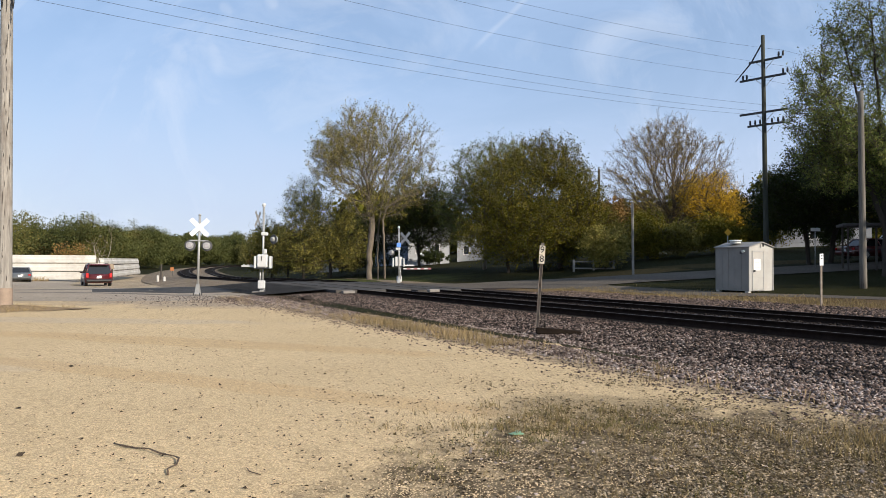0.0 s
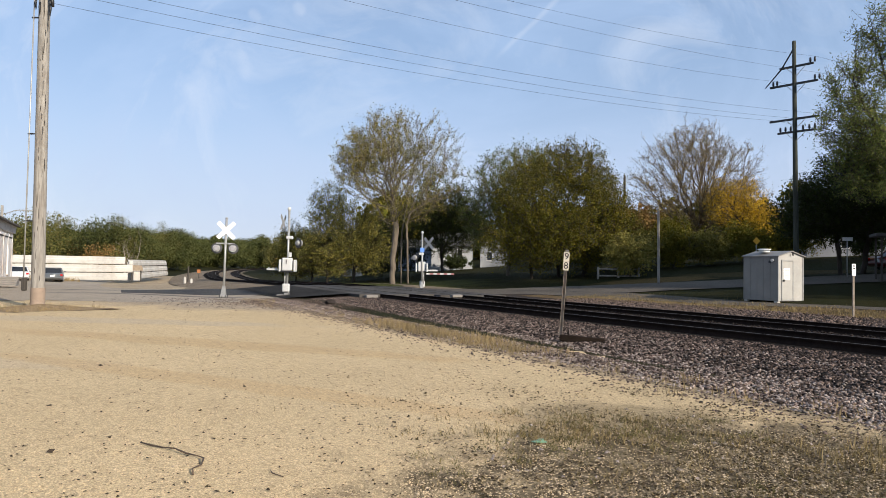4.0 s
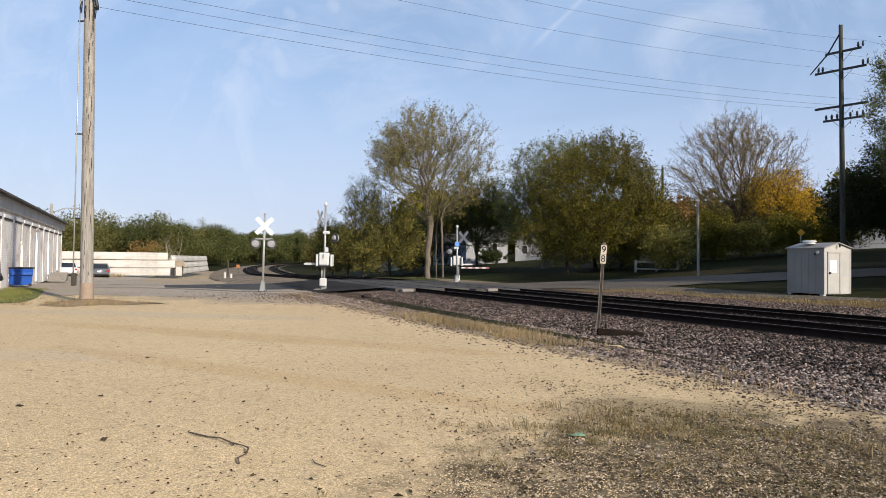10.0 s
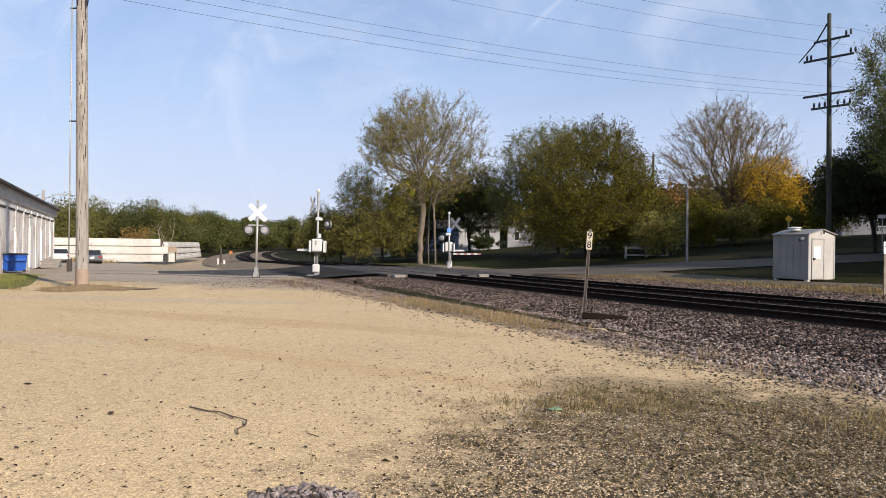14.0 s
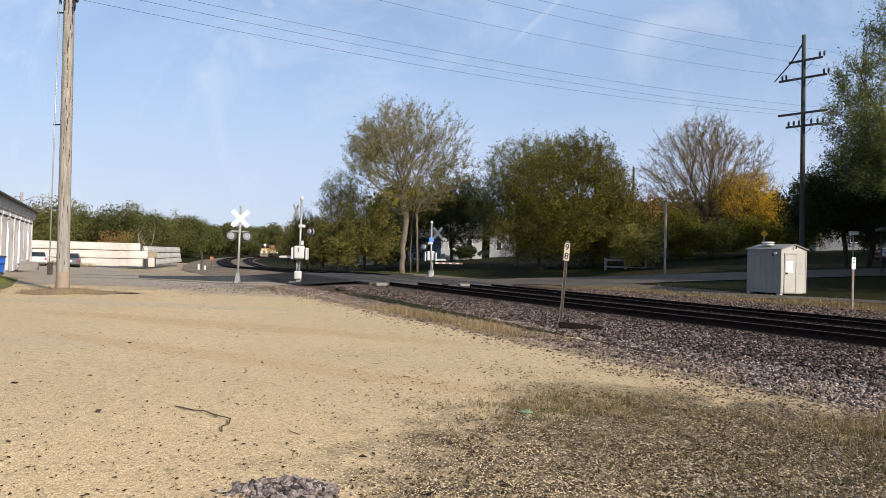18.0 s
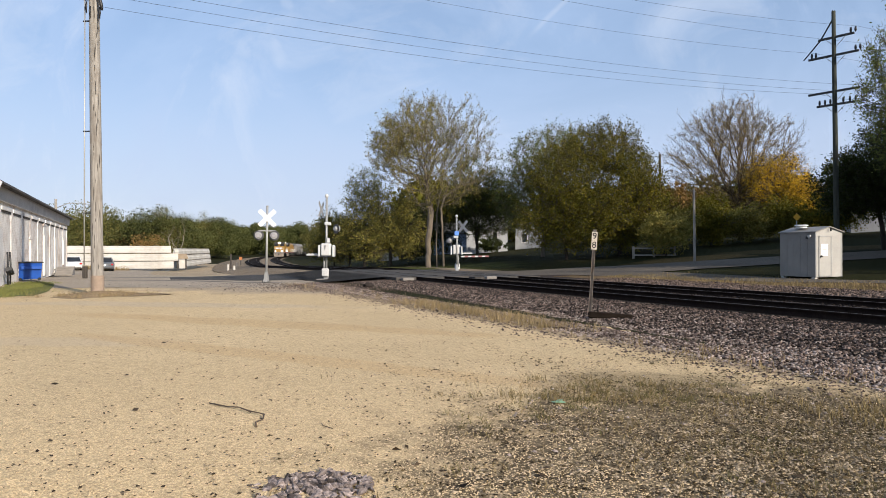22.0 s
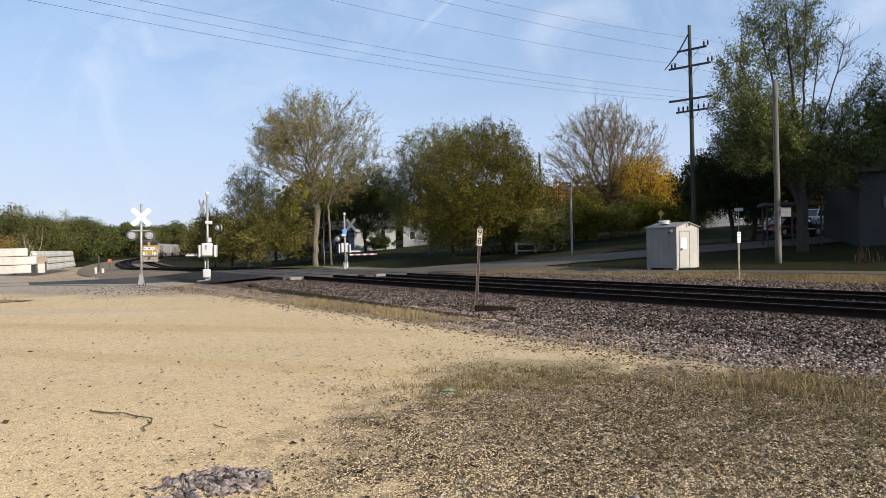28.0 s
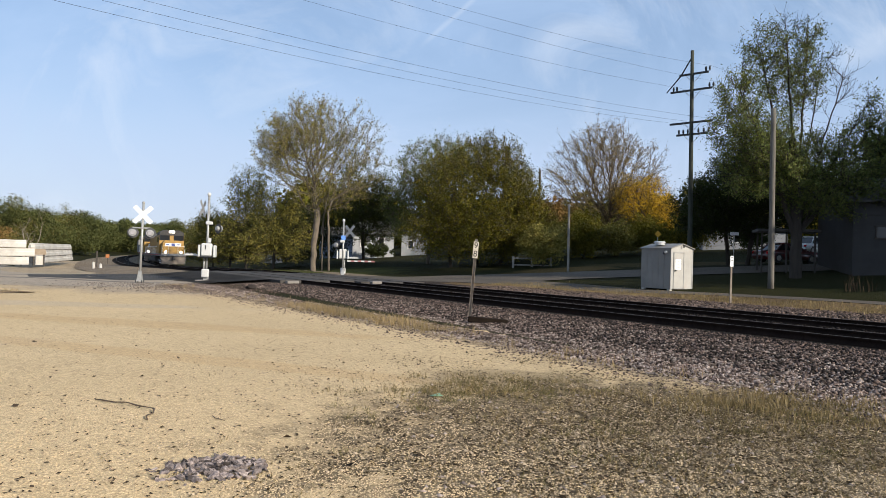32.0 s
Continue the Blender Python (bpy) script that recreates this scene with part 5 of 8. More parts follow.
def dumpster():
    ob = thing("dumpster", pose(-22.6, 27.5, gz(-22.6, 27.5) + 0.05, 0, 0, -32), "blue steel refuse dumpster with a black lid", "dumpster")
    w, d, h = 1.12, 0.95, 0.82
    bm = bm_new()
    prism(bm, [(-w / 2, 0.06), (w / 2 - 0.1, 0.06), (w / 2 + 0.1, h), (-w / 2 - 0.1, h)], -d / 2, d / 2)
    body = part("body", bm, M["blue"], ob)
    bm = bm_new()
    box(bm, (0, 0, h + 0.03), (w + 0.3, d + 0.1, 0.06), 0.02)
    part("lid", bm, M["black"], ob)
    for k in range(3):
        bm = bm_new()
        box(bm, (-0.45 + 0.45 * k, -d / 2 - 0.03, 0.5), (0.07, 0.06, 0.8), 0.01)
        part("rib", bm, M["blue"], body)
    for sx in (-1, 1):
        bm = bm_new()
        box(bm, (sx * (w / 2 + 0.09), 0, 0.6), (0.10, 0.9, 0.16), 0.02)
        part("fork_pocket", bm, M["blue"], body)
    bm = bm_new()
    box(bm, (-0.5, -d / 2 - 0.035, 0.62), (0.24, 0.01, 0.2))
    part("label_plate", bm, plain("label_yellow", (0.75, 0.55, 0.05), 0.5), body, "yellow sticker")
    for k, (x, z, s) in enumerate(((0.35, 0.72, 0.2), (0.55, 0.5, 0.14), (0.56, 0.3, 0.14))):
        bm = bm_new()
        box(bm, (x, -d / 2 - 0.035, z), (s, 0.01, 0.12))
        part("label_bar", bm, M["sign_white"], body, "white sticker")
    for sx in (-0.5, 0.5):
        for sy in (-0.4, 0.4):
            bm = bm_new()
            tube(bm, [(sx - 0.03, sy, 0.06), (sx + 0.03, sy, 0.06)], 0.07, 10)
            part("caster", bm, M["black"], ob)


dumpster()

# ---- cars ----


def wheel(parent, x, y, r, w, rim):
    side = 1 if y > 0 else -1
    hub = new("wheel")
    hub.parent = parent
    hub.matrix_basis = pose(x, y, r)
    bm = bm_new()
    tube(bm, [(0, -w / 2, 0), (0, -w / 2 + 0.03, 0), (0, w / 2 - 0.03, 0), (0, w / 2, 0)], [r * 0.93, r, r, r * 0.93], 20)
    part("tyre", bm, M["black"], hub)
    bm = bm_new()
    tube(bm, [(0, side * (w / 2 - 0.01), 0), (0, side * (w / 2 + 0.012), 0)], [r * 0.64, r * 0.55], 14)
    for k in range(5):
        a = k * 2 * math.pi / 5
        tube(bm, [(0, side * (w / 2 + 0.01), 0), (math.cos(a) * r * 0.6, side * (w / 2 + 0.015), math.sin(a) * r * 0.6)], 0.03, 5)
    part("rim", bm, rim, hub)


def loft(bm, rings):
    """Faces between rings of equal length, and caps."""
    vs = [[bm.verts.new(p) for p in r] for r in rings]
    n = len(vs[0])
    for a, b in zip(vs, vs[1:]):
        for i in range(n):
            bm.faces.new((a[i], a[(i + 1) % n], b[(i + 1) % n], b[i]))
    bm.faces.new(vs[0][::-1])
    bm.faces.new(vs[-1])


def car(name, m, label, paint, L, W, H, suv, category):
    """x runs forward; profile of lower body, glasshouse, roof, lamps, plate, bumpers, wheels."""
    ob = thing(name, m, label, category, "cars" if name != "suv" else "")
    r = 0.37 if suv else 0.32
    belt = 1.08 if suv else 0.92
    g = 0.30 if suv else 0.22
    half = W / 2
    prof = [(-L / 2, g + 0.16), (-L / 2 + 0.1, g), (L / 2 - 0.15, g), (L / 2, g + 0.2), (L / 2 - 0.02, belt - 0.32), (L / 2 - 0.2, belt - 0.14), (L * 0.20, belt), (-L / 2 + (0.05 if suv else 0.12), belt - (0 if suv else 0.02)), (-L / 2, belt - 0.22)]
    bm = bm_new()
    vs = prism(bm, prof, -half, half)
    bmesh.ops.bevel(bm, geom=bm.edges[:], offset=0.05, segments=2, affect="EDGES")
    body = part("body", bm, paint, ob, smooth=True)
    gl0 = [(-L / 2 + (0.06 if suv else 0.75)), L * 0.20]
    gl1 = [(-L / 2 + (0.30 if suv else 1.25)), L * (0.07 if suv else 0.02)]
    bm = bm_new()
    h0, h1 = half - 0.06, half - 0.24
    top = H - 0.06
    loft(bm, [[(gl0[0], -h0, belt - 0.03), (gl0[1], -h0, belt - 0.03), (gl0[1], h0, belt - 0.03), (gl0[0], h0, belt - 0.03)],
              [(gl1[0], -h1, top), (gl1[1], -h1, top), (gl1[1], h1, top), (gl1[0], h1, top)]])
    part("glasshouse", bm, M["glass"], ob, "dark tinted windows")
    bm = bm_new()
    box(bm, ((gl1[0] + gl1[1]) / 2, 0, top + 0.015), (gl1[1] - gl1[0] + 0.12, 2 * h1 + 0.08, 0.09), 0.035)
    roof = part("roof", bm, paint, ob, smooth=True)
    for sy in (-1, 1):
        pil = [(gl0[0], gl1[0]), (gl0[1], gl1[1])]
        mids = (0.36, 0.68) if suv else (0.5,)
        for t in mids:
            pil.append((gl0[0] + (gl0[1] - gl0[0]) * t, gl1[0] + (gl1[1] - gl1[0]) * t))
        for xa, xb in pil:
            bm = bm_new()
            tube(bm, [(xa, sy * h0, belt - 0.03), (xb, sy * h1, top)], 0.05, 6)
            part("pillar", bm, paint, ob)
        bm = bm_new()
        box(bm, (gl0[1] - 0.25, sy * (half + 0.09), belt + 0.06), (0.16, 0.2, 0.13), 0.03)
        part("mirror", bm, paint, ob)
        bm = bm_new()
        box(bm, (-L / 2 + 0.03, sy * (half - 0.13), belt - (0.14 if suv else 0.22)), (0.12, 0.2, 0.36 if suv else 0.17), 0.02)
        part("tail_lamp", bm, M["tail"], ob, "red tail lamp")
        bm = bm_new()
        box(bm, (L / 2 - 0.08, sy * (half - 0.22), belt - 0.34), (0.14, 0.36, 0.15), 0.02)
        part("headlight", bm, M["lens"], ob)
        for x in (L * 0.30, -L * 0.31):
            wheel(ob, x, sy * (half - 0.11), r, 0.23, M["silver"])
        bm = bm_new()
        box(bm, (-0.1, sy * (half + 0.006), belt - 0.28), (L * 0.62, 0.02, 0.05))
        part("side_trim", bm, M["black"], ob)
        if suv:
            bm = bm_new()
            tube(bm, [(gl1[0] + 0.1, sy * (h1 - 0.08), top + 0.10), (gl1[1] - 0.1, sy * (h1 - 0.08), top + 0.10)], 0.025, 6)
            part("roof_rail", bm, M["black"], roof)
    for x, zz in ((-L / 2 - 0.02, g + 0.22), (L / 2 + 0.0, g + 0.22)):
        bm = bm_new()
        box(bm, (x, 0, zz), (0.16, W - 0.1, 0.2), 0.05)
        part("bumper", bm, M["black"] if suv else paint, ob)
    bm = bm_new()
    box(bm, (-L / 2 - 0.035 + (0 if suv else 0.02), 0, belt - (0.3 if suv else 0.3)), (0.02, 0.34, 0.16))
    pl = part("number_plate", bm, M["sign_white"], ob, "blank white plate")
    if suv:
        bm = bm_new()
        box(bm, (-L / 2 + 0.12, 0, top + 0.0), (0.3, 1.3, 0.05), 0.02)
        part("spoiler", bm, paint, ob)
    return ob


def paintm(name, c):
    m = mat(name, c, tuple(v * 0.9 for v in c), 2, 0.28, bump=0.0, stain=tuple(v * 0.8 + 0.03 for v in c), stain_amt=0.3)
    m.node_tree.nodes["Principled BSDF"].inputs["Coat Weight"].default_value = 0.6
    return m


M["tail"] = plain("tail_red", (0.45, 0.02, 0.02), 0.25)
# last red is deepened to imitate shade on the car by the house
RED, SILVER, GREYP, MAROON = paintm("maroon_paint", (0.085, 0.012, 0.016)), paintm("silver_paint", (0.62, 0.62, 0.62)), paintm("grey_paint", (0.11, 0.12, 0.125)), paintm("shaded_red_paint", (0.09, 0.012, 0.012))
suv = car("suv", pose(-26.1, 47.2, 0, 0, 0, 128), "dark maroon sport utility vehicle driving through the yard", RED, 4.95, 1.98, 1.86, True, "suv")
car("sedan", pose(-44.7, 61.3, gz(-44.7, 61.3), 0, 0, 125), "parked pale silver sedan facing the yard wall", SILVER, 4.9, 1.82, 1.42, False, "car")
car("sedan", pose(-42.2, 62.9, gz(-42.2, 62.9), 0, 0, 122), "parked grey sedan facing the yard wall", GREYP, 4.8, 1.8, 1.42, False, "car")
car("sedan", pose(29.2, 43.0, gz(29.2, 43.0), 0, 0, 8), "red sedan darkened for shade, parked on the grass by a house", MAROON, 4.6, 1.8, 1.42, False, "car")
car("hatchback", pose(35.5, 49.0, gz(35.5, 49), 0, 0, 20), "white hatchback parked beside the house", paintm("white_car_paint", (0.75, 0.75, 0.74)), 4.4, 1.8, 1.5, False, "car")

# ---- houses across the tracks ----


def house(name, m, w, d, h, rise, wall_m, roof_m, label, windows=(), door=None, over=0.35, gable_front=False, siding_step=0.22, frame_m=None):
    """A house: front along x at y=0, gable roof; windows of (x, z, w, h) on the front."""
    ob = thing(name, m, label, "house")
    bm = bm_new()
    if gable_front:
        prism(bm, [(0, -0.6), (w, -0.6), (w, h), (w / 2, h + rise), (0, h)], 0, d)
    else:
        prism(bm, [(0, -0.6), (d, -0.6), (d, h), (d / 2, h + rise), (0, h)], 0, w, Matrix(((0, 1, 0, 0), (1, 0, 0, 0), (0, 0, 1, 0), (0, 0, 0, 1))))
    wall = part("wall", bm, wall_m, ob)
    bm = bm_new()
    t = 0.14
    if gable_front:
        prism(bm, [(-over, h - over * rise / (w / 2)), (w / 2, h + rise), (w + over, h - over * rise / (w / 2)), (w + over, h - over * rise / (w / 2) + t), (w / 2, h + rise + t), (-over, h - over * rise / (w / 2) + t)], -over, d + over)
    else:
        prism(bm, [(-over, h - over * rise / (d / 2)), (d / 2, h + rise), (d + over, h - over * rise / (d / 2)), (d + over, h - over * rise / (d / 2) + t), (d / 2, h + rise + t), (-over, h - over * rise / (d / 2) + t)], -over, w + over, Matrix(((0, 1, 0, 0), (1, 0, 0, 0), (0, 0, 1, 0), (0, 0, 0, 1))))
    part("roof", bm, roof_m, ob)
    z = 0.2
    while z < h - 0.05:
        bm = bm_new()
        box(bm, (w / 2, -0.012, z), (w, 0.03, 0.02))
        part("siding_lap", bm, wall_m, wall)
        z += siding_step * 2
    for x, zz, ww, hh in windows:
        bm = bm_new()
        for cx, cz, sx, sz in ((x, zz + hh / 2, ww + 0.16, 0.08), (x, zz - hh / 2, ww + 0.16, 0.08), (x - ww / 2, zz, 0.08, hh), (x + ww / 2, zz, 0.08, hh)):
            box(bm, (cx, -0.04, cz), (sx, 0.08, sz))
        wi = part("window", bm, frame_m or M["white_paint"], ob)
        bm = bm_new()
        box(bm, (x, -0.02, zz), (ww - 0.06, 0.02, hh - 0.06))
        part("pane", bm, M["glass"], wi)
    if door:
        bm = bm_new()
        box(bm, (door, -0.03, 1.0), (0.95, 0.05, 2.05), 0.01)
        part("door", bm, M["white_paint"], ob)
    return ob


house("house", pose(26.9, 33.4, 0.95, 0, 0, -22), 8.5, 7.5, 4.6, 1.6, M["siding_shaded"], M["shingle"], "tall house with tree shade darkened into its grey siding", [(1.55, 2.75, 0.75, 0.7), (5.2, 2.6, 1.2, 1.3)], frame_m=M["dark_wood"])
# porch roof beside the grey house
ob = thing("porch", pose(23.6, 37.2, gz(23.6, 37.2), 0, 0, -22), "open porch with a dark flat roof and slim posts", "porch")
bm = bm_new()
box(bm, (1.6, 0.8, 2.7), (3.6, 2.0, 0.18), 0.02)
part("roof", bm, M["shingle"], ob)
# pale posts coloured dark to stand in for the shade on them
for x, y in ((0.1, 0.0), (1.5, 0.0), (3.1, 0.0), (0.1, 1.6)):
    bm = bm_new()
    box(bm, (x, y, 1.3), (0.1, 0.1, 2.7), 0.01)
    part("post", bm, M["dark_wood"], ob)
house("house", pose(32.7, 62.4, 2.95, 0, 0, -20), 8.0, 6.0, 2.3, 1.0, M["siding"], M["shingle"], "small pale house with a low gable roof", [(3.2, 1.35, 0.7, 0.8)], gable_front=True)
house("house", pose(-4.6, 79.6, 1.5, 0, 0, 4), 5.2, 7.0, 2.7, 1.7, M["house_white"], M["shingle"], "white clapboard house behind the trees", [(1.3, 1.6, 0.7, 1.2), (3.6, 1.6, 0.7, 1.2)], gable_front=False)
house("house", pose(1.6, 82.0, 1.5, 0, 0, -4), 3.4, 6.0, 2.7, 1.4, M["house_white"], M["shingle"], "white house with a grey roof behind the trees", [(1.2, 1.5, 0.7, 1.1)], gable_front=True)
house("garden_shed", pose(-16.6, 83.5, 0.6, 0, 0, 10), 2.6, 3.0, 1.9, 0.7, M["house_white"], M["shingle"], "small white shed at the edge of the lawn", [], gable_front=True)
house("house", pose(-9.5, 86.0, 1.2, 0, 0, 6), 4.5, 5.5, 2.6, 1.3, mat("blue_siding", (0.32, 0.38, 0.48), (0.26, 0.31, 0.4), 2, 0.7, bump=0.05), M["shingle"], "bluish house half hidden by trunks", [(2.2, 1.5, 0.8, 1.1)])

# signs and fence on the bank
ob = thing("warning_sign", pose(23.70, 53.00, 2.21), "yellow diamond warning sign on a post", "sign")
bm = bm_new()
tube(bm, [(0, 0, -0.2), (0, 0, 2.2)], 0.04, 6)
part("post", bm, M["silver"], ob)
bm = bm_new()
box(bm, (0, -0.06, 0), (0.44, 0.02, 0.44), 0.01, Matrix.Translation((0, 0, 1.9)) @ Matrix.Rotation(radians(45), 4, "Y"))
part("board", bm, mat("sign_yellow", (0.85, 0.45, 0.04), (0.75, 0.4, 0.04), 3, 0.5), ob)
fence = thing("fence", pose(10.4, 50.9, gz(10.4, 50.9)), "low pale wooden rail fence among bushes", "fence")
for k in range(3):
    bm = bm_new()
    box(bm, (k * 1.6, 0, 0.45), (0.16, 0.16, 1.0), 0.02)
    part("fence_post", bm, M["pole_wood"], fence)
for z in (0.25, 0.8):
    bm = bm_new()
    box(bm, (1.6, 0, z), (3.4, 0.06, 0.12), 0.01)
    part("fence_rail", bm, M["pole_wood"], fence)
ob = thing("street_sign", pose(24.0, 41.0, gz(24, 41)), "white street sign on a slim post", "sign")
bm = bm_new()
tube(bm, [(0, 0, -0.1), (0, 0, 2.4)], 0.035, 6)
part("post", bm, M["silver"], ob)
bm = bm_new()
box(bm, (0, -0.04, 2.4), (0.62, 0.02, 0.22))
part("board", bm, M["sign_white"], ob)

# ---- the train ----
M["loco_yellow"] = mat("loco_yellow", (0.36, 0.205, 0.035), (0.25, 0.14, 0.03), 1.5, 0.5, bump=0.03, stain=(0.2, 0.12, 0.05), stain_amt=0.45)
M["loco_grey"] = mat("loco_grey", (0.20, 0.205, 0.21), (0.13, 0.135, 0.14), 1.5, 0.6, bump=0.03, stain=(0.06, 0.05, 0.045), stain_amt=0.5)
M["pilot"] = mat("pilot_dust", (0.30, 0.25, 0.20), (0.17, 0.14, 0.115), 2, 0.8, bump=0.05, stain=(0.08, 0.06, 0.05), stain_amt=0.6)
M["loco_dark"] = mat("loco_dark", (0.045, 0.042, 0.04), (0.03, 0.028, 0.027), 2, 0.8, bump=0.1)
M["hopper"] = mat("hopper_grey", (0.27, 0.265, 0.26), (0.2, 0.195, 0.19), 1.0, 0.7, bump=0.05, stain=(0.16, 0.12, 0.09), stain_amt=0.5, rand=0.15)
M["head_glow"] = plain("head_glow", (1.0, 0.93, 0.78), 0.3, 0, 14.0)
M["emblem_blue"], M["emblem_red"] = plain("emblem_blue", (0.03, 0.06, 0.25), 0.5), plain("emblem_red", (0.5, 0.03, 0.03), 0.5)


def truck(parent, x, axles, name="truck"):
    t = new(name)
    t.parent = parent
    t.matrix_basis = pose(x, 0, 0)
    n = len(axles)
    for sy in (-1, 1):
        bm = bm_new()
        box(bm, (0, sy * 1.05, 0.62), (axles[-1] - axles[0] + 1.3, 0.16, 0.36), 0.06)
        for a in axles:
            box(bm, (a, sy * 1.08, 0.5), (0.42, 0.22, 0.34), 0.05)
        part("side_frame", bm, M["loco_dark"], t)
    for a in axles:
        bm = bm_new()
        for sy in (-0.75, 0.75):
            tube(bm, [(a, sy - 0.06, 0.5), (a, sy + 0.06, 0.5)], [0.5, 0.5], 18)
        tube(bm, [(a, -0.75, 0.5), (a, 0.75, 0.5)], 0.09, 8)
        part("wheelset", bm, M["loco_dark"], t)
    return t


def locomotive():
    """Six-axle road engine; x forward, origin on the rails at its middle."""
    ob = thing("locomotive", Matrix(), "yellow and grey diesel locomotive with lit headlights", "locomotive")
    L = 22.0
    f = L / 2
    bm = bm_new()
    box(bm, (-0.1, 0, 1.38), (L - 0.7, 3.0, 0.34), 0.04)
    part("frame_deck", bm, M["loco_grey"], ob)
    # long hood
    bm = bm_new()
    prism(bm, [(-0.95, 1.55), (0.95, 1.55), (0.95, 4.05), (0.70, 4.40), (-0.70, 4.40), (-0.95, 4.05)], -f + 1.4, f - 5.2, Matrix(((0, 1, 0, 0), (1, 0, 0, 0), (0, 0, 1, 0), (0, 0, 0, 1))))
    hood = part("long_hood", bm, M["loco_yellow"], ob)
    for k in range(9):
        for sy in (-1, 1):
            bm = bm_new()
            box(bm, (-f + 2.6 + k * 1.45, sy * 0.965, 2.7), (1.2, 0.03, 1.6), 0.01)
            part("hood_door", bm, M["loco_yellow"], hood)
    bm = bm_new()
    box(bm, (-f + 3.2, 0, 4.1), (3.6, 2.9, 0.7), 0.06)
    part("radiator", bm, M["loco_grey"], ob, "flared grey radiator")
    for k in range(3):
        bm = bm_new()
        tube(bm, [(-f + 2.2 + k * 1.1, 0, 4.45), (-f + 2.2 + k * 1.1, 0, 4.58)], 0.48, 18)
        part("roof_fan", bm, M["loco_dark"], ob)
    bm = bm_new()
    box(bm, (f - 8.0, 0, 4.45), (1.8, 0.9, 0.25), 0.04)
    part("exhaust", bm, M["loco_dark"], ob)
    # cab
    bm = bm_new()
    box(bm, (f - 3.9, 0, 2.75), (2.5, 3.05, 2.5), 0.06)
    cabin = part("cab", bm, M["loco_yellow"], ob)
    bm = bm_new()
    prism(bm, [(-1.53, 3.95), (1.53, 3.95), (1.42, 4.38), (0.9, 4.66), (-0.9, 4.66), (-1.42, 4.38)], f - 5.25, f - 2.55, Matrix(((0, 1, 0, 0), (1, 0, 0, 0), (0, 0, 1, 0), (0, 0, 0, 1))))
    part("cab_roof", bm, M["loco_dark"], cabin, "dark grey cab roof")
    for y, w in ((-0.86, 0.95), (0.86, 0.95)):
        bm = bm_new()
        box(bm, (f - 2.63, y, 3.66), (0.05, w + 0.3, 0.72), 0.03)
        part("windshield", bm, M["glass"], cabin, "dark windshield")
        bm = bm_new()
        box(bm, (f - 3.9, 1.54 if y > 0 else -1.54, 3.4), (1.5, 0.05, 0.7), 0.03)
        part("side_window", bm, M["glass"], cabin)
        bm = bm_new()
        box(bm, (f - 2.58, y * 0.98, 4.15), (0.10, 0.62, 0.22), 0.02)
        part("number_board", bm, M["black"], cabin)
    # nose
    bm = bm_new()
    prism(bm, [(-1.25, 1.55), (1.25, 1.55), (1.25, 2.95), (0.95, 3.28), (-0.95, 3.28), (-1.25, 2.95)], f - 2.7, f - 1.05, Matrix(((0, 1, 0, 0), (1, 0, 0, 0), (0, 0, 1, 0), (0, 0, 0, 1))))
    nose = part("nose", bm, M["loco_yellow"], ob, "flat yellow nose")
    bm = bm_new()
    box(bm, (f - 1.03, 0, 2.72), (0.03, 1.9, 0.40), 0.01)
    part("emblem_band", bm, M["sign_white"], nose, "pale emblem band")
    for y, c in ((-0.66, "emblem_blue"), (0.66, "emblem_blue"), (0, "emblem_blue")):
        bm = bm_new()
        box(bm, (f - 1.01, y, 2.74), (0.03, 0.42, 0.14 if y else 0.30), 0.01)
        part("emblem", bm, M[c], nose)
    bm = bm_new()
    box(bm, (f - 1.04, -0.85, 2.2), (0.04, 0.5, 1.3), 0.02)
    part("nose_door", bm, M["loco_yellow"], nose)
    for y in (-0.16, 0.16):
        bm = bm_new()
        tube(bm, [(f - 2.55, y, 4.42), (f - 2.44, y, 4.42)], [0.16, 0.15], 14)
        part("headlight", bm, M["head_glow"], cabin, "glowing headlight")
    for y in (-0.92, 0.92):
        bm = bm_new()
        tube(bm, [(f - 0.62, y, 1.78), (f - 0.5, y, 1.78)], [0.15, 0.14], 14)
        part("ditch_light", bm, M["head_glow"], ob, "glowing ditch light")
        bm = bm_new()
        box(bm, (f - 0.72, y, 1.72), (0.2, 0.34, 0.36), 0.03)
        part("ditch_bracket", bm, M["loco_grey"], ob)
    # pilot, plough, steps, coupler, rails
    bm = bm_new()
    box(bm, (f - 0.75, 0, 1.2), (0.18, 2.95, 0.75), 0.02)
    part("pilot", bm, M["pilot"], ob, "dusty tan-grey pilot plate")
    bm = bm_new()
    prism(bm, [(-1.4, 0.22), (1.4, 0.22), (1.45, 0.85), (-1.45, 0.85)], f - 0.7, f - 0.45, Matrix(((0, 1, 0, 0), (1, 0, 0, 0), (0, 0, 1, 0), (0, 0, 0, 1))))
    part("plough", bm, M["pilot"], ob, "dusty snow plough")
    bm = bm_new()
    box(bm, (f - 0.3, 0, 0.95), (0.7, 0.3, 0.35), 0.05)
    part("coupler", bm, M["loco_dark"], ob)
    for sy in (-1, 1):
        for k in range(4):
            bm = bm_new()
            box(bm, (f - 1.0, sy * 1.38, 0.4 + k * 0.3), (0.4, 0.3, 0.05))
            part("step", bm, M["sign_white"], ob)
        bm = bm_new()
        for k in range(12):
            x = f - 5.6 - k * 1.3
            tube(bm, [(x, sy * 1.45, 1.5), (x, sy * 1.45, 2.5)], 0.025, 5)
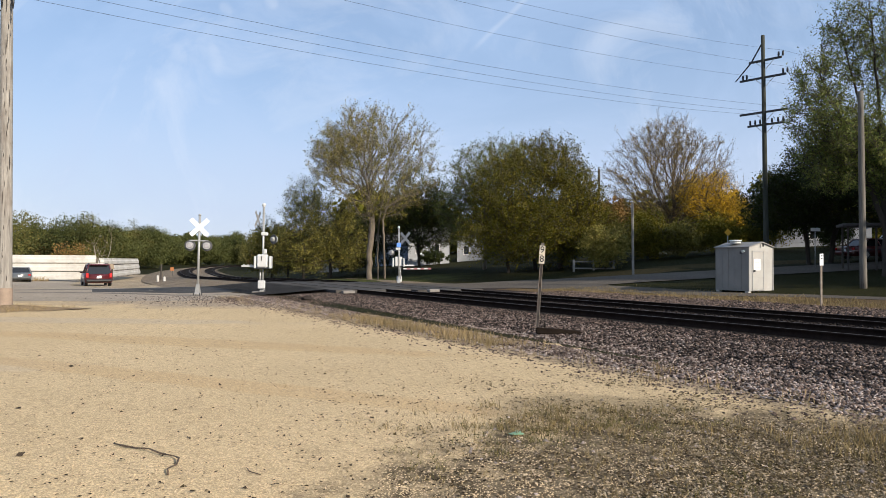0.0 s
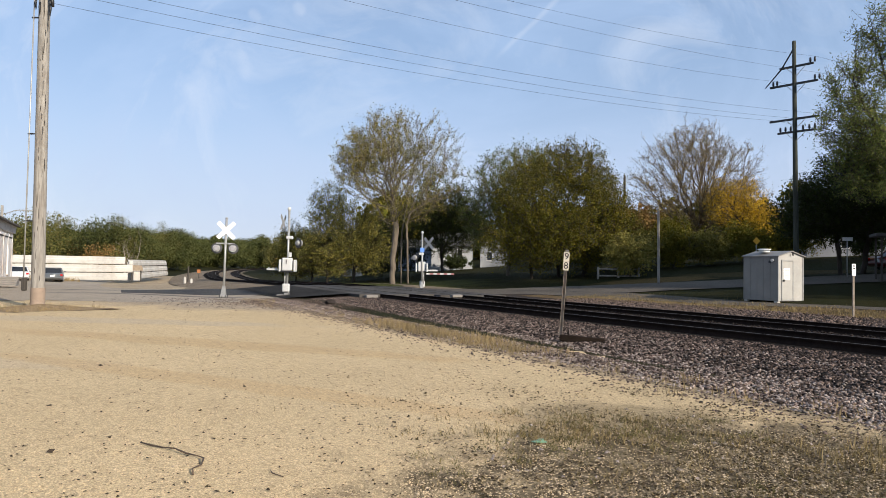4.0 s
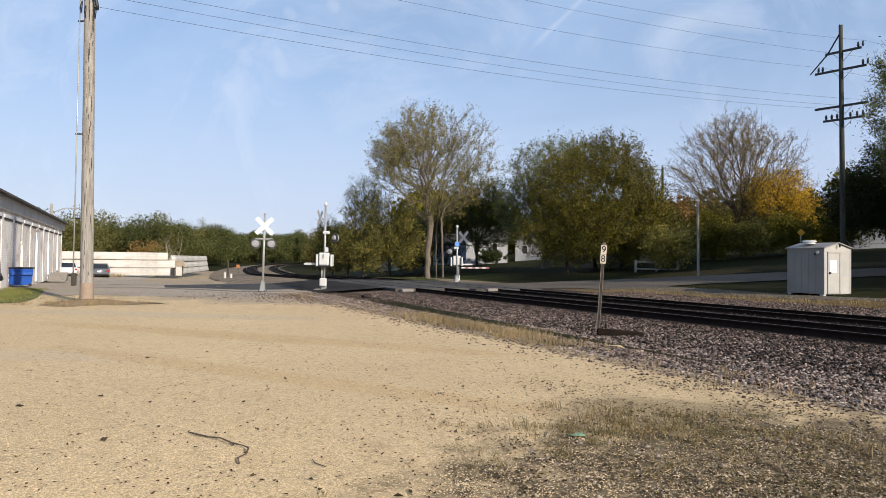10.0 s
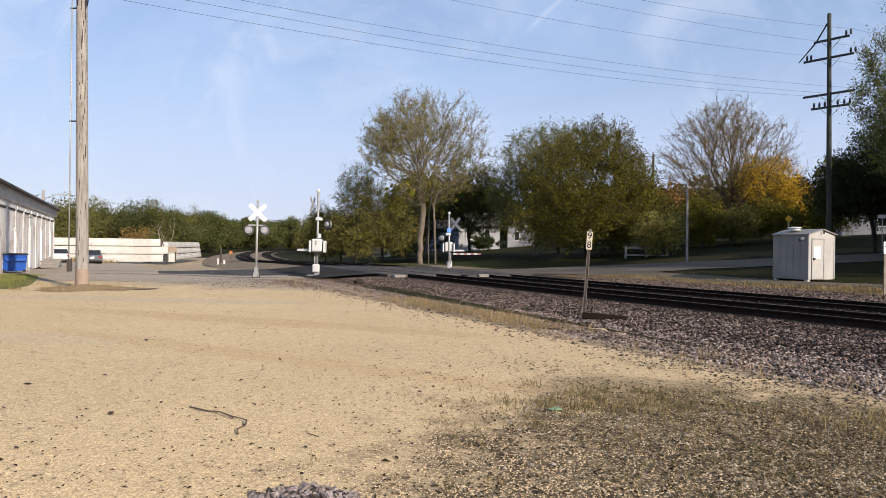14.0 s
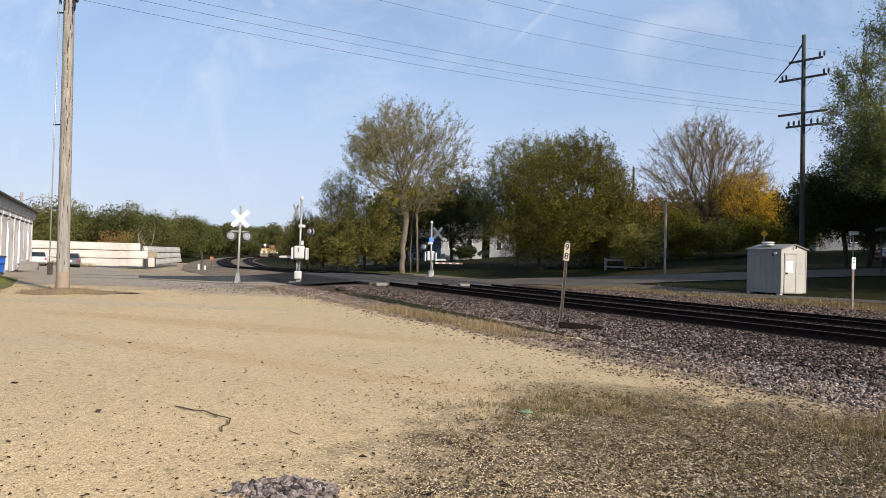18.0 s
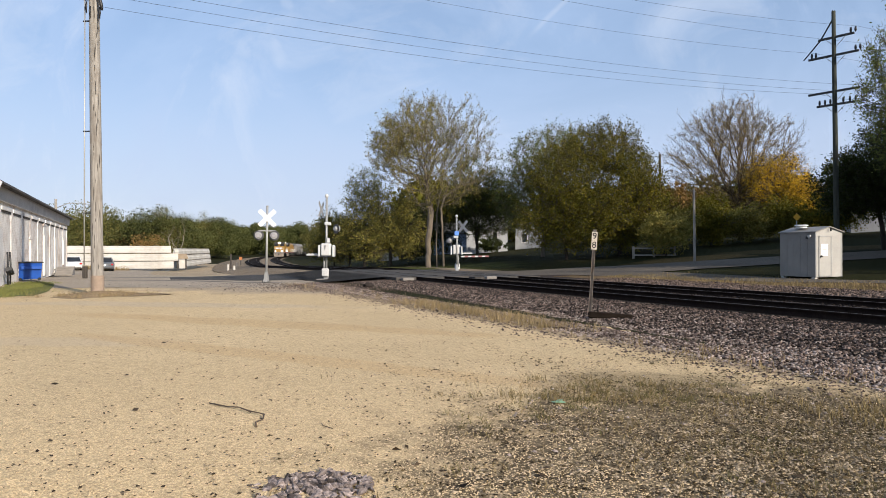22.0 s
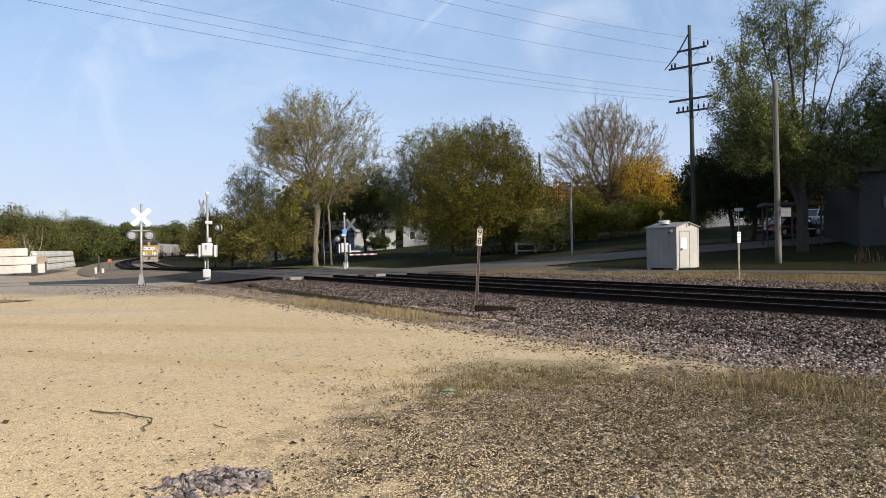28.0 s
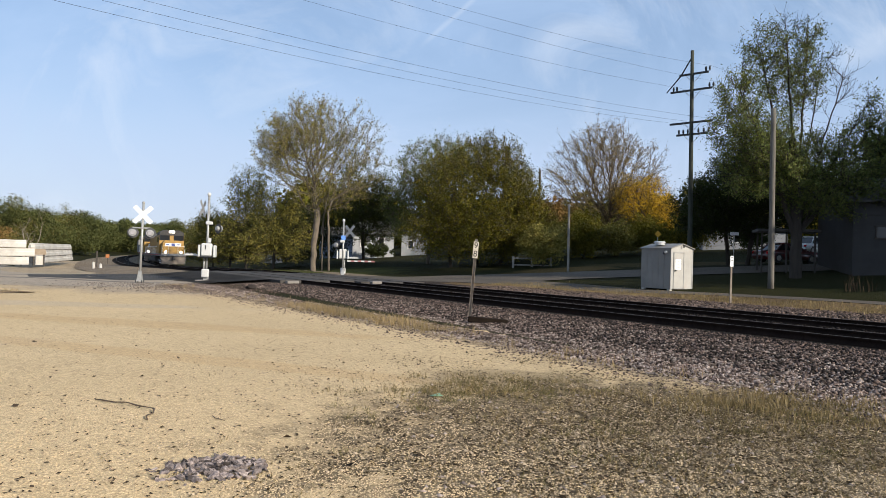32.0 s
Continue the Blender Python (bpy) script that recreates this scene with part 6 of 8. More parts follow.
        tube(bm, [(f - 5.4, sy * 1.45, 2.5), (f - 20.2, sy * 1.45, 2.5)], 0.025, 5)
        part("side_handrail", bm, M["sign_white"], ob)
        bm = bm_new()
        tube(bm, [(f - 0.62, sy * 1.35, 1.4), (f - 0.62, sy * 1.35, 2.55), (f - 0.62, sy * 0.55, 2.55), (f - 0.62, sy * 0.55, 1.5)], 0.025, 5)
        part("front_handrail", bm, M["sign_white"], ob)
        bm = bm_new()
        box(bm, (0, sy * 1.47, 1.38), (L - 1.2, 0.06, 0.12))
        part("sill_stripe", bm, M["emblem_red"], ob, "red sill stripe")
    bm = bm_new()
    box(bm, (-0.6, 0, 0.82), (5.6, 2.7, 0.85), 0.2)
    part("fuel_tank", bm, M["loco_dark"], ob)
    truck(ob, f - 4.6, (-2.05, 0, 2.05))
    truck(ob, -f + 4.3, (-2.05, 0, 2.05))
    return ob


def hopper_car():
    ob = thing("hopper_car", Matrix(), "grey covered hopper freight car", "freight car", "freight cars")
    L = 15.5
    bm = bm_new()
    prism(bm, [(-1.5, 1.5), (1.5, 1.5), (1.55, 3.7), (1.1, 4.35), (-1.1, 4.35), (-1.55, 3.7)], -L / 2 + 1.2, L / 2 - 1.2, Matrix(((0, 1, 0, 0), (1, 0, 0, 0), (0, 0, 1, 0), (0, 0, 0, 1))))
    body = part("body", bm, M["hopper"], ob)
    for k in range(11):
        for sy in (-1, 1):
            bm = bm_new()
            box(bm, (-L / 2 + 1.7 + k * 1.21, sy * 1.57, 2.6), (0.12, 0.08, 2.2), 0.0)
            part("side_rib", bm, M["hopper"], body)
    for k in range(3):
        bm = bm_new()
        prism(bm, [(-1.9, 1.5), (1.9, 1.5), (0.5, 0.45), (-0.5, 0.45)], -1.3, 1.3, Matrix.Translation((-4.0 + k * 4.0, 0, 0)))
        part("hopper_chute", bm, M["hopper"], ob)
    bm = bm_new()
    box(bm, (0, 0, 4.45), (L - 3, 0.7, 0.1), 0.02)
    part("roof_walk", bm, M["loco_grey"], ob)
    bm = bm_new()
    box(bm, (0, 0, 1.25), (L, 0.4, 0.35), 0.03)
    part("centre_sill", bm, M["loco_dark"], ob)
    for sx in (-1, 1):
        bm = bm_new()
        for sy in (-0.9, 0.9):
            tube(bm, [(sx * (L / 2 - 0.3), sy, 1.3), (sx * (L / 2 - 1.3), sy, 3.4)], 0.05, 5)
        part("end_ladder", bm, M["hopper"], ob)
        truck(ob, sx * (L / 2 - 2.0), (-0.9, 0.9))
    return ob


loco = locomotive()
second = copy_thing(loco, Matrix())
tagged(second, "second yellow and grey diesel locomotive coupled behind")
first_car = hopper_car()
train = [(loco, 0.0), (second, 22.6)]
for k in range(9):
    train.append((first_car if k == 0 else copy_thing(first_car, Matrix()), 22.6 + 19.6 + 16.3 * k))


# ---- trees ----
def grow(rng, base, length, direction, radius, depth, spread_deg, segs, tips, tubes, droop=0.0, ratio=0.72, kids=(2, 4), up=0.15):
    """Branches, one level after another; tips collects twig ends, tubes the polylines."""
    stack = [(np.array(base, float), np.array(direction, float), length, radius, depth)]
    while stack:
        p, d, L, r, k = stack.pop()
        pts, rad = [p.copy()], [r]
        n = max(3, segs)
        for i in range(n):
            d = d + rng.normal(0, 0.10, 3) + np.array((0, 0, up * 0.25 - droop * (1 if k < 2 else 0)))
            d /= np.linalg.norm(d)
            p = p + d * L / n
            pts.append(p.copy())
            rad.append(r * (1 - 0.45 * (i + 1) / n))
        tubes.append((pts, rad, k))
        if k <= 1:
            tips.extend(pts[1:])
        if k == 0:
            continue
        m = rng.integers(kids[0], kids[1] + 1)
        ph = rng.uniform(0, 6.28)
        for j in range(m):
            a = np.radians(spread_deg * rng.uniform(0.55, 1.25))
            ph += 2.4 + rng.uniform(-0.5, 0.5)
            e1 = np.cross(d, (0.3, 0.2, 0.9))
            e1 /= np.linalg.norm(e1) + 1e-9
            e2 = np.cross(d, e1)
            nd = d * np.cos(a) + (e1 * np.cos(ph) + e2 * np.sin(ph)) * np.sin(a)
            t = rng.uniform(0.45, 1.0) if j else 1.0
            i = min(len(pts) - 1, max(1, int(round(t * n))))
            stack.append((pts[i], nd, L * ratio * rng.uniform(0.75, 1.15), max(rad[i] * (0.78 if j == 0 else 0.6), 0.015), k - 1))


def tubes_mesh(name, tubes, material, parent, off):
    V, F, base = [], [], 0
    for pts, rad, k in tubes:
        n = 8 if rad[0] > 0.12 else (5 if rad[0] > 0.04 else 3)
        P = np.array(pts)
        D = np.gradient(P, axis=0)
        D /= np.linalg.norm(D, axis=1)[:, None] + 1e-9
        A = np.cross(D, (0.31, 0.17, 0.93))
        A /= np.linalg.norm(A, axis=1)[:, None] + 1e-9
        B = np.cross(D, A)
        an = np.arange(n) * 2 * np.pi / n
        R = np.array(rad)[:, None, None]
        ring = P[:, None, :] + R * (A[:, None, :] * np.cos(an)[None, :, None] + B[:, None, :] * np.sin(an)[None, :, None])
        V.append(ring.reshape(-1, 3))
        m = len(pts)
        i = np.arange(m - 1)[:, None] * n
        j = np.arange(n)[None, :]
        F.append(np.stack([i + j, i + (j + 1) % n, i + n + (j + 1) % n, i + n + j], -1).reshape(-1, 4) + base)
        base += m * n
    return raw(name, np.concatenate(V) - off, np.concatenate(F), material, parent, smooth=True)


def leaves_mesh(name, rng, centres, size, material, parent, off, flat=0.0, long=1.0):
    """A small bent leaf spray (two quads' worth as one rhombus) at each centre."""
    n = len(centres)
    c = np.asarray(centres)
    a = rng.normal(0, 1, (n, 3))
    a[:, 2] *= 1 - flat
    a /= np.linalg.norm(a, axis=1)[:, None]
    b = np.cross(a, rng.normal(0, 1, (n, 3)))
    b /= np.linalg.norm(b, axis=1)[:, None] + 1e-9
    s = size * rng.uniform(0.55, 1.35, n)[:, None]
    v = np.stack([c - a * s * long, c + b * s * 0.55, c + a * s * long, c - b * s * 0.55], 1).reshape(-1, 3)
    f = np.arange(n * 4).reshape(-1, 4)
    return raw(name, v - off, f, material, parent)


def in_ball(rng, n):
    u = rng.normal(0, 1, (n, 3))
    return u / np.linalg.norm(u, axis=1)[:, None] * rng.uniform(0, 1, n)[:, None] ** 0.42


def tree(name, x, y, label, seed, bark, leaf, trunks, crown, size=0.16, twig_leaves=4, jitter=0.35, fill=(), long=1.0, group="", category="tree", base=None):
    """trunks: (dx, dy, direction, length, radius, depth, spread, ratio, kids); fill: ellipsoids (cx, cy, cz, rx, ry, rz, count, shell) of foliage."""
    rng = np.random.default_rng(seed)
    z = gz(x, y) if base is None else base
    off = np.array((x, y, z))
    root = thing(name, pose(x, y, z), label, category, group)
    tips, tubes = [], []
    for dx, dy, d, L, r, depth, sp, ratio, kids in trunks:
        d, h0 = np.array(d[:3], float), (d[3] if len(d) > 3 else -0.25)
        grow(rng, (x + dx, y + dy, z + h0), L, d / np.linalg.norm(d), r, depth, sp, 5, tips, tubes, ratio=ratio, kids=kids)
    if crown:
        c, r = np.array(crown[:3]) + off, np.array(crown[3:])

        def inside(pt):
            if pt[2] < c[2] - 0.3 * r[2]:
                return np.hypot(pt[0] - c[0], pt[1] - c[1]) < r[0] * max(0.10, 0.95 * (pt[2] - z) / (c[2] - z))
            return (((pt - c) / r) ** 2).sum() < 1.0
        tubes = [tb for tb in tubes if tb[2] >= max(t[5] for t in trunks) or inside(tb[0][-1])]
        tips = [tp for tp in tips if inside(tp)]
    if tubes:
        tubes_mesh("trunk", tubes, bark, root, off)
    cs = []
    if twig_leaves and tips:
        tp = np.array(tips)
        k = rng.poisson(twig_leaves, len(tp))
        cs.append(np.repeat(tp, k, 0) + rng.normal(0, jitter, (k.sum(), 3)))
    for cx, cy, cz, rx, ry, rz, cnt, shell in fill:
        # clumps scattered through an ellipsoid, leaves gathered round each clump
        nc = max(8, cnt // 55)
        u = rng.normal(0, 1, (nc, 3))
        u /= np.linalg.norm(u, axis=1)[:, None]
        rad = rng.uniform(shell, 1.0, nc)[:, None] * (1 + 0.16 * np.sin(u[:, :1] * 7 + seed) * np.cos(u[:, 2:] * 5))
        ctr = u * rad * np.array((rx, ry, rz)) + np.array((x + cx, y + cy, z + cz))
        w = rng.uniform(0.25, 0.75, nc) * min(rx, rz) * 0.33
        pick = rng.integers(0, nc, cnt)
        pts = ctr[pick] + in_ball(rng, cnt) * (w[pick] * 1.7)[:, None]
        cs.append(pts[pts[:, 2] > z + 0.05])
    if cs:
        cs = np.concatenate(cs)
        leaves_mesh("crown", rng, cs, size, leaf, root, off, long=long)
    return root


def chains_of(par, rad):
    """Node lists from fork to tip: each goes on along its thickest child."""
    kids = [[] for _ in par]
    roots = []
    for i, p in enumerate(par):
        (kids[p] if p >= 0 else roots).append(i)
    out, stack = [], [[r] for r in roots]
    while stack:
        c = stack.pop()
        while kids[c[-1]]:
            ks = sorted(kids[c[-1]], key=lambda k: -rad[k])
            for k in ks[1:]:
                stack.append([c[-1], k])
            c.append(ks[0])
        out.append(c)
    return out


def crown_tree(name, x, y, label, seed, bark, leaf, trunks, crowns, weight=0.5, twigs=5, twig_len=0.8, size=0.07, long=1.0, jit=0.10, rise=0.35, cone=None, clear=0.45, base_r=0.0, group="", category="tree", tip=0.011, power=2.2):
    """Limbs reach out to places spread through the crown and thicken where they meet.
    trunks: polylines from the base; crowns: (cx, cy, cz, rx, ry, rz, reach points, inner limit, leaves a twig)."""
    rng = np.random.default_rng(seed)
    z = gz(x, y)
    root = thing(name, pose(x, y, z), label, category, group)
    pos, par, plen, dirs = [], [], [], []
    for line in trunks:
        line = [np.array(p, float) for p in line]
        last = -1
        for a, b in zip(line, line[1:]):
            n = max(2, int(np.linalg.norm(b - a) / 0.5))
            for k in range(n + (b is line[-1])):
                p = a + (b - a) * k / n + rng.normal(0, 0.02, 3)
                pos.append(p)
                par.append(last)
                plen.append(0.0 if last < 0 else plen[last] + 0.5)
                dirs.append((b - a) / np.linalg.norm(b - a))
                last = len(pos) - 1
    first = next((k for k in range(1, len(par)) if par[k] < 0), len(par))
    root_h = clear * max(p[2] for p in pos)
    tg, lv = [], []
    for cx, cy, cz, rx, ry, rz, n, inner, nl in crowns:
        u = rng.normal(0, 1, (n, 3))
        u /= np.linalg.norm(u, axis=1)[:, None]
        r = rng.uniform(inner ** 2.2, 1, n)[:, None] ** (1 / 2.2)
        r = r * (1 + 0.10 * np.sin(u[:, :1] * 6 + seed) * np.cos(u[:, 2:] * 5 + seed) + rng.normal(0, 0.035, (n, 1)))
        tg.append(u * r * np.array((rx, ry, rz)) + np.array((cx, cy, cz)))
        lv.append(np.full(n, nl, float))
    tg, lv = np.concatenate(tg), np.concatenate(lv)
    keep = tg[:, 2] > 0.4
    if cone:
        keep &= tg[:, 2] > cone[0] + cone[1] * np.hypot(tg[:, 0], tg[:, 1])
    tg, lv = tg[keep], lv[keep]
    top = np.array(pos)
    far = np.min(np.linalg.norm(tg[:, None] - top[None, ::2], axis=2), axis=1)
    order = np.argsort(far * rng.uniform(0.75, 1.25, len(tg)))
    cap = len(pos) + 30 * len(tg)
    P, D, L = np.zeros((cap, 3)), np.zeros((cap, 3)), np.zeros(cap)
    m = len(pos)
    P[:m], D[:m], L[:m] = pos, dirs, plen
    L[:m] += np.where(P[:m, 2] < root_h, 50.0, 0.0)
    ends, enddir = [], []
    for i in order:
        v = tg[i] - P[:m]
        d = np.linalg.norm(v, axis=1) + 1e-6
        cosv = (v * D[:m]).sum(1) / d
        j = int(np.argmin(d * (1.55 - 0.55 * cosv) + weight * L[:m] + np.where(v[:, 2] < -0.2, -v[:, 2] * 0.6, 0)))
        n = max(2, int(math.ceil(d[j] / 0.55)))
        c = P[j] + D[j] * d[j] * 0.27
        c[2] -= 0.03 * d[j] - rise * 0.1 * d[j]
        last, old = j, P[j].copy()
        for k in range(1, n + 1):
            t = k / n
            q = P[j] * (1 - t) ** 2 + c * 2 * t * (1 - t) + tg[i] * t * t + rng.normal(0, 0.018, 3) * (k < n)
            P[m] = q
            D[m] = (q - old) / (np.linalg.norm(q - old) + 1e-9)
            L[m] = L[last] % 50.0 + np.linalg.norm(q - old)
            par.append(last)
            last, old = m, q
            m += 1
        ends.append(last)
        enddir.append(D[last].copy())
    rp = np.zeros(m)
    for i in range(m - 1, -1, -1):
        if rp[i] == 0:
            rp[i] = tip ** power
        if par[i] >= 0:
            rp[par[i]] += rp[i]
    rad = rp ** (1 / power)
    for k in range(first):
        rad[k] = max(rad[k], base_r * (1 - 0.5 * k / first))
    tubes = [([P[k] for k in c], [max(rad[k] if n or c[0] == k and par[k] < 0 else rad[c[1]], 0.008) for n, k in enumerate(c)], 0) for c in chains_of(par, rad) if len(c) > 1]
    tubes_mesh("trunk", tubes, bark, root, np.zeros(3))
    # twigs: thin three-sided spikes round the end of each limb, bent once
    e = np.array(ends)
    li = lv[order]
    src = np.repeat(np.arange(len(e)), twigs)
    back = rng.integers(0, 3, len(src))
    idx = e[src]
    for k in range(2):
        idx = np.where((back > k) & (np.array(par)[idx] >= 0), np.array(par)[idx], idx)
    a = P[idx]
    d = np.array(enddir)[src] + rng.normal(0, 0.55, (len(src), 3)) + np.array((0, 0, rise))
    d /= np.linalg.norm(d, axis=1)[:, None]
    ln = twig_len * rng.uniform(0.5, 1.3, len(src))[:, None]
    b = a + d * ln * 0.5
    c = b + (d + rng.normal(0, 0.25, d.shape) + np.array((0, 0, rise * 0.3))) * ln * 0.5
    e1 = np.cross(d, (0.3, 0.5, 0.81))
    e1 /= np.linalg.norm(e1, axis=1)[:, None] + 1e-9
    e2 = np.cross(d, e1)
    ring = [(math.cos(k * 2.094), math.sin(k * 2.094)) for k in range(3)]
    V = np.stack([p + (e1 * u + e2 * w) * r for p, r in ((a, tip * 0.8), (b, tip * 0.6), (c, tip * 0.3)) for u, w in ring], 1)
    q = np.array([(k + o, (k + 1) % 3 + o, (k + 1) % 3 + o + 3, k + o + 3) for o in (0, 3) for k in range(3)])
    raw("twig", V.reshape(-1, 3), (q[None] + (np.arange(len(src)) * 9)[:, None, None]).reshape(-1, 4), bark, root)
    nl = rng.poisson(li[src])
    ii = np.repeat(np.arange(len(src)), nl)
    if len(ii):
        t = rng.uniform(0.1, 1.05, len(ii))[:, None]
        pts = np.where(t < 0.5, a[ii] + (b - a)[ii] * t * 2, b[ii] + (c - b)[ii] * (t * 2 - 1)) + rng.normal(0, jit, (len(ii), 3))
        leaves_mesh("crown", rng, pts, size, leaf, root, np.zeros(3), long=long)
    return root


M["bark_brown"] = mat("bark_brown", (0.12, 0.085, 0.055), (0.07, 0.05, 0.034), 2.5, 0.95, stretch=(3, 3, 0.5), bump=0.8, dist=0.03)
M["bark_ash"] = mat("bark_ash", (0.25, 0.215, 0.165), (0.15, 0.125, 0.095), 2.5, 0.95, stretch=(3, 3, 0.5), bump=0.8, dist=0.03)
M["bark_mid"] = mat("bark_mid", (0.19, 0.155, 0.115), (0.10, 0.08, 0.06), 2.5, 0.95, stretch=(3, 3, 0.5), bump=0.8, dist=0.03)
L_DULL = leaf_mat("leaf_dull", [(0.20, 0.19, 0.045), (0.26, 0.225, 0.055), (0.31, 0.25, 0.075), (0.12, 0.13, 0.035)])
L_GREEN = leaf_mat("leaf_green", [(0.070, 0.078, 0.010), (0.125, 0.120, 0.014), (0.20, 0.155, 0.020), (0.040, 0.050, 0.009)])
L_AUTUMN = leaf_mat("leaf_autumn", [(0.26, 0.245, 0.06), (0.36, 0.30, 0.07), (0.16, 0.165, 0.042), (0.42, 0.33, 0.08)])
# deep and shade greens: crown shadow is darkened into these two leaf colours
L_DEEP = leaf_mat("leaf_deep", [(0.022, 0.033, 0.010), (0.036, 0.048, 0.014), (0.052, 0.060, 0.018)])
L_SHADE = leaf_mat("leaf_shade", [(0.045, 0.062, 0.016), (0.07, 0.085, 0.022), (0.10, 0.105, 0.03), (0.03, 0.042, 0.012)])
L_OLIVE = leaf_mat("leaf_olive", [(0.15, 0.145, 0.036), (0.20, 0.175, 0.042), (0.095, 0.10, 0.028), (0.26, 0.20, 0.05)])
L_FAR = leaf_mat("leaf_far", [(0.105, 0.112, 0.034), (0.15, 0.135, 0.038), (0.075, 0.085, 0.028), (0.18, 0.14, 0.048)])
L_FARG = leaf_mat("leaf_far_green", [(0.066, 0.080, 0.026), (0.10, 0.105, 0.034), (0.05, 0.062, 0.022)])
L_GOLD = leaf_mat("leaf_gold", [(0.60, 0.37, 0.022), (0.70, 0.46, 0.035), (0.48, 0.28, 0.02), (0.54, 0.38, 0.035)])
L_TAN = leaf_mat("leaf_tan", [(0.30, 0.22, 0.09), (0.38, 0.28, 0.10), (0.24, 0.19, 0.09), (0.44, 0.30, 0.08)])
L_RUST = leaf_mat("leaf_rust", [(0.24, 0.13, 0.05), (0.18, 0.12, 0.045), (0.30, 0.18, 0.06)])
L_WILLOW = leaf_mat("leaf_willow", [(0.095, 0.135, 0.036), (0.135, 0.165, 0.046), (0.20, 0.205, 0.062), (0.062, 0.088, 0.026)])

# the tall bare-limbed tree in the middle of the lawn
crown_tree("bare_tree", -6.35, 59.6, "tall half-bare tree with pale forking trunks", 3, M["bark_mid"], L_DULL,
           [[(-0.75, 0, -0.2), (-0.75, 0, 2.6), (-0.45, 0, 5.2), (-0.9, 0, 7.6)], [(0.05, 0.5, -0.2), (0.0, 0.5, 4.4), (0.25, 0.4, 6.6)], [(0.75, 0, -0.2), (0.6, 0, 3.6), (0.5, 0, 5.6), (1.2, 0, 8.0)]],
           [(-0.2, 0, 11.0, 6.3, 5.4, 5.5, 1000, 0.2, 3.6), (-4.4, 0, 11.4, 2.3, 2.4, 3.2, 240, 0.1, 6.5), (-1.4, 0, 13.2, 3.6, 3.0, 3.0, 220, 0.1, 5.5), (-2.0, 0, 5.2, 2.2, 1.5, 1.0, 24, 0.2, 2.0)], 0.5, 5, 0.8, 0.068, jit=0.12, rise=0.4, cone=(4.6, 0.5), clear=0.7, base_r=0.27, tip=0.0115, power=2.05)
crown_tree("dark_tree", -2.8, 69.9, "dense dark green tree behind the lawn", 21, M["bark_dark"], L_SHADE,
           [[(0, 0, -0.2), (-0.1, 0, 2.4), (-0.3, 0, 4.6)]],
           [(-0.6, 0, 7.4, 4.0, 3.2, 4.2, 420, 0.2, 6.5), (0.8, 0, 4.4, 4.2, 3.0, 2.6, 300, 0.2, 6.5), (2.4, 0, 7.4, 2.2, 2.2, 2.4, 110, 0.2, 5.0)], 0.4, 5, 0.85, 0.085, jit=0.16, rise=0.2)
for k, (x, y, top, w, leaf, seed) in enumerate(((-14.6, 65.3, 11.0, 4.6, L_AUTUMN, 31), (-19.3, 70.4, 6.6, 5.0, L_GREEN, 32), (-11.6, 63.8, 8.6, 6.2, L_AUTUMN, 33), (-16.6, 66.8, 5.6, 5.2, L_OLIVE, 34), (-8.5, 72, 7.5, 6.0, L_DEEP, 36), (-13.0, 72, 6.0, 6.5, L_DEEP, 37))):
    b = gz(x, y)
    crown_tree("shade_tree", x, y, "leafy olive tree beside the railway lawn", seed, M["bark_dark"], leaf, [[(0, 0, -0.2), (0.1, 0, top * 0.2), (0.05, 0, top * 0.4)]],
               [(0, 0, top * 0.62, w * 0.5, w * 0.45, top * 0.37, int(w * top * 5.5), 0.25, 6.5), (0.3 * w, 0.4, top * 0.34, w * 0.42, w * 0.4, top * 0.27, int(w * top * 2.4), 0.3, 6.5), (-0.28 * w, -0.3, top * 0.3, w * 0.36, w * 0.4, top * 0.25, int(w * top * 2.2), 0.3, 6.5)], 0.35, 5, 0.8, 0.078, jit=0.17, rise=0.2, group="trees left of the lawn")
crown_tree("round_tree", 7.4, 55.3, "broad dense green tree turning olive", 5, M["bark_dark"], L_GREEN,
           [[(-1.8, 0, -0.2), (-2.0, 0, 1.8), (-2.6, 0, 3.4)], [(0.6, 0.4, -0.2), (0.5, 0.4, 2.0), (0.9, 0.2, 4.2)], [(2.6, 0, -0.2), (3.0, 0, 1.8), (3.6, 0, 3.2)]],
           [(0.4, 0, 5.8, 6.4, 4.8, 5.4, 1300, 0.45, 7.5), (1.9, 0, 9.4, 3.2, 3.0, 2.7, 260, 0.2, 5.0), (0, -0.8, 2.6, 6.8, 4.2, 2.2, 520, 0.3, 7.0), (4.6, 0, 5.2, 2.3, 2.5, 3.4, 260, 0.2, 7.0)], 0.35, 6, 0.8, 0.075, jit=0.16, rise=0.2)
crown_tree("spreading_tree", 3.9, 61.9, "tall spreading tree with thinning pale green leaves", 6, M["bark_mid"], L_WILLOW,
           [[(0, 0, -0.2), (0.1, 0, 2.5), (0.4, 0, 5.0)]],
           [(0.6, 0, 9.2, 4.7, 4.0, 3.7, 620, 0.2, 4.2), (-2.0, 0, 5.6, 3.0, 3.0, 3.0, 260, 0.2, 6.0), (2.6, 0, 10.6, 2.6, 2.4, 2.0, 150, 0.2, 4.0)], 0.4, 6, 0.8, 0.075, jit=0.14, rise=0.3)
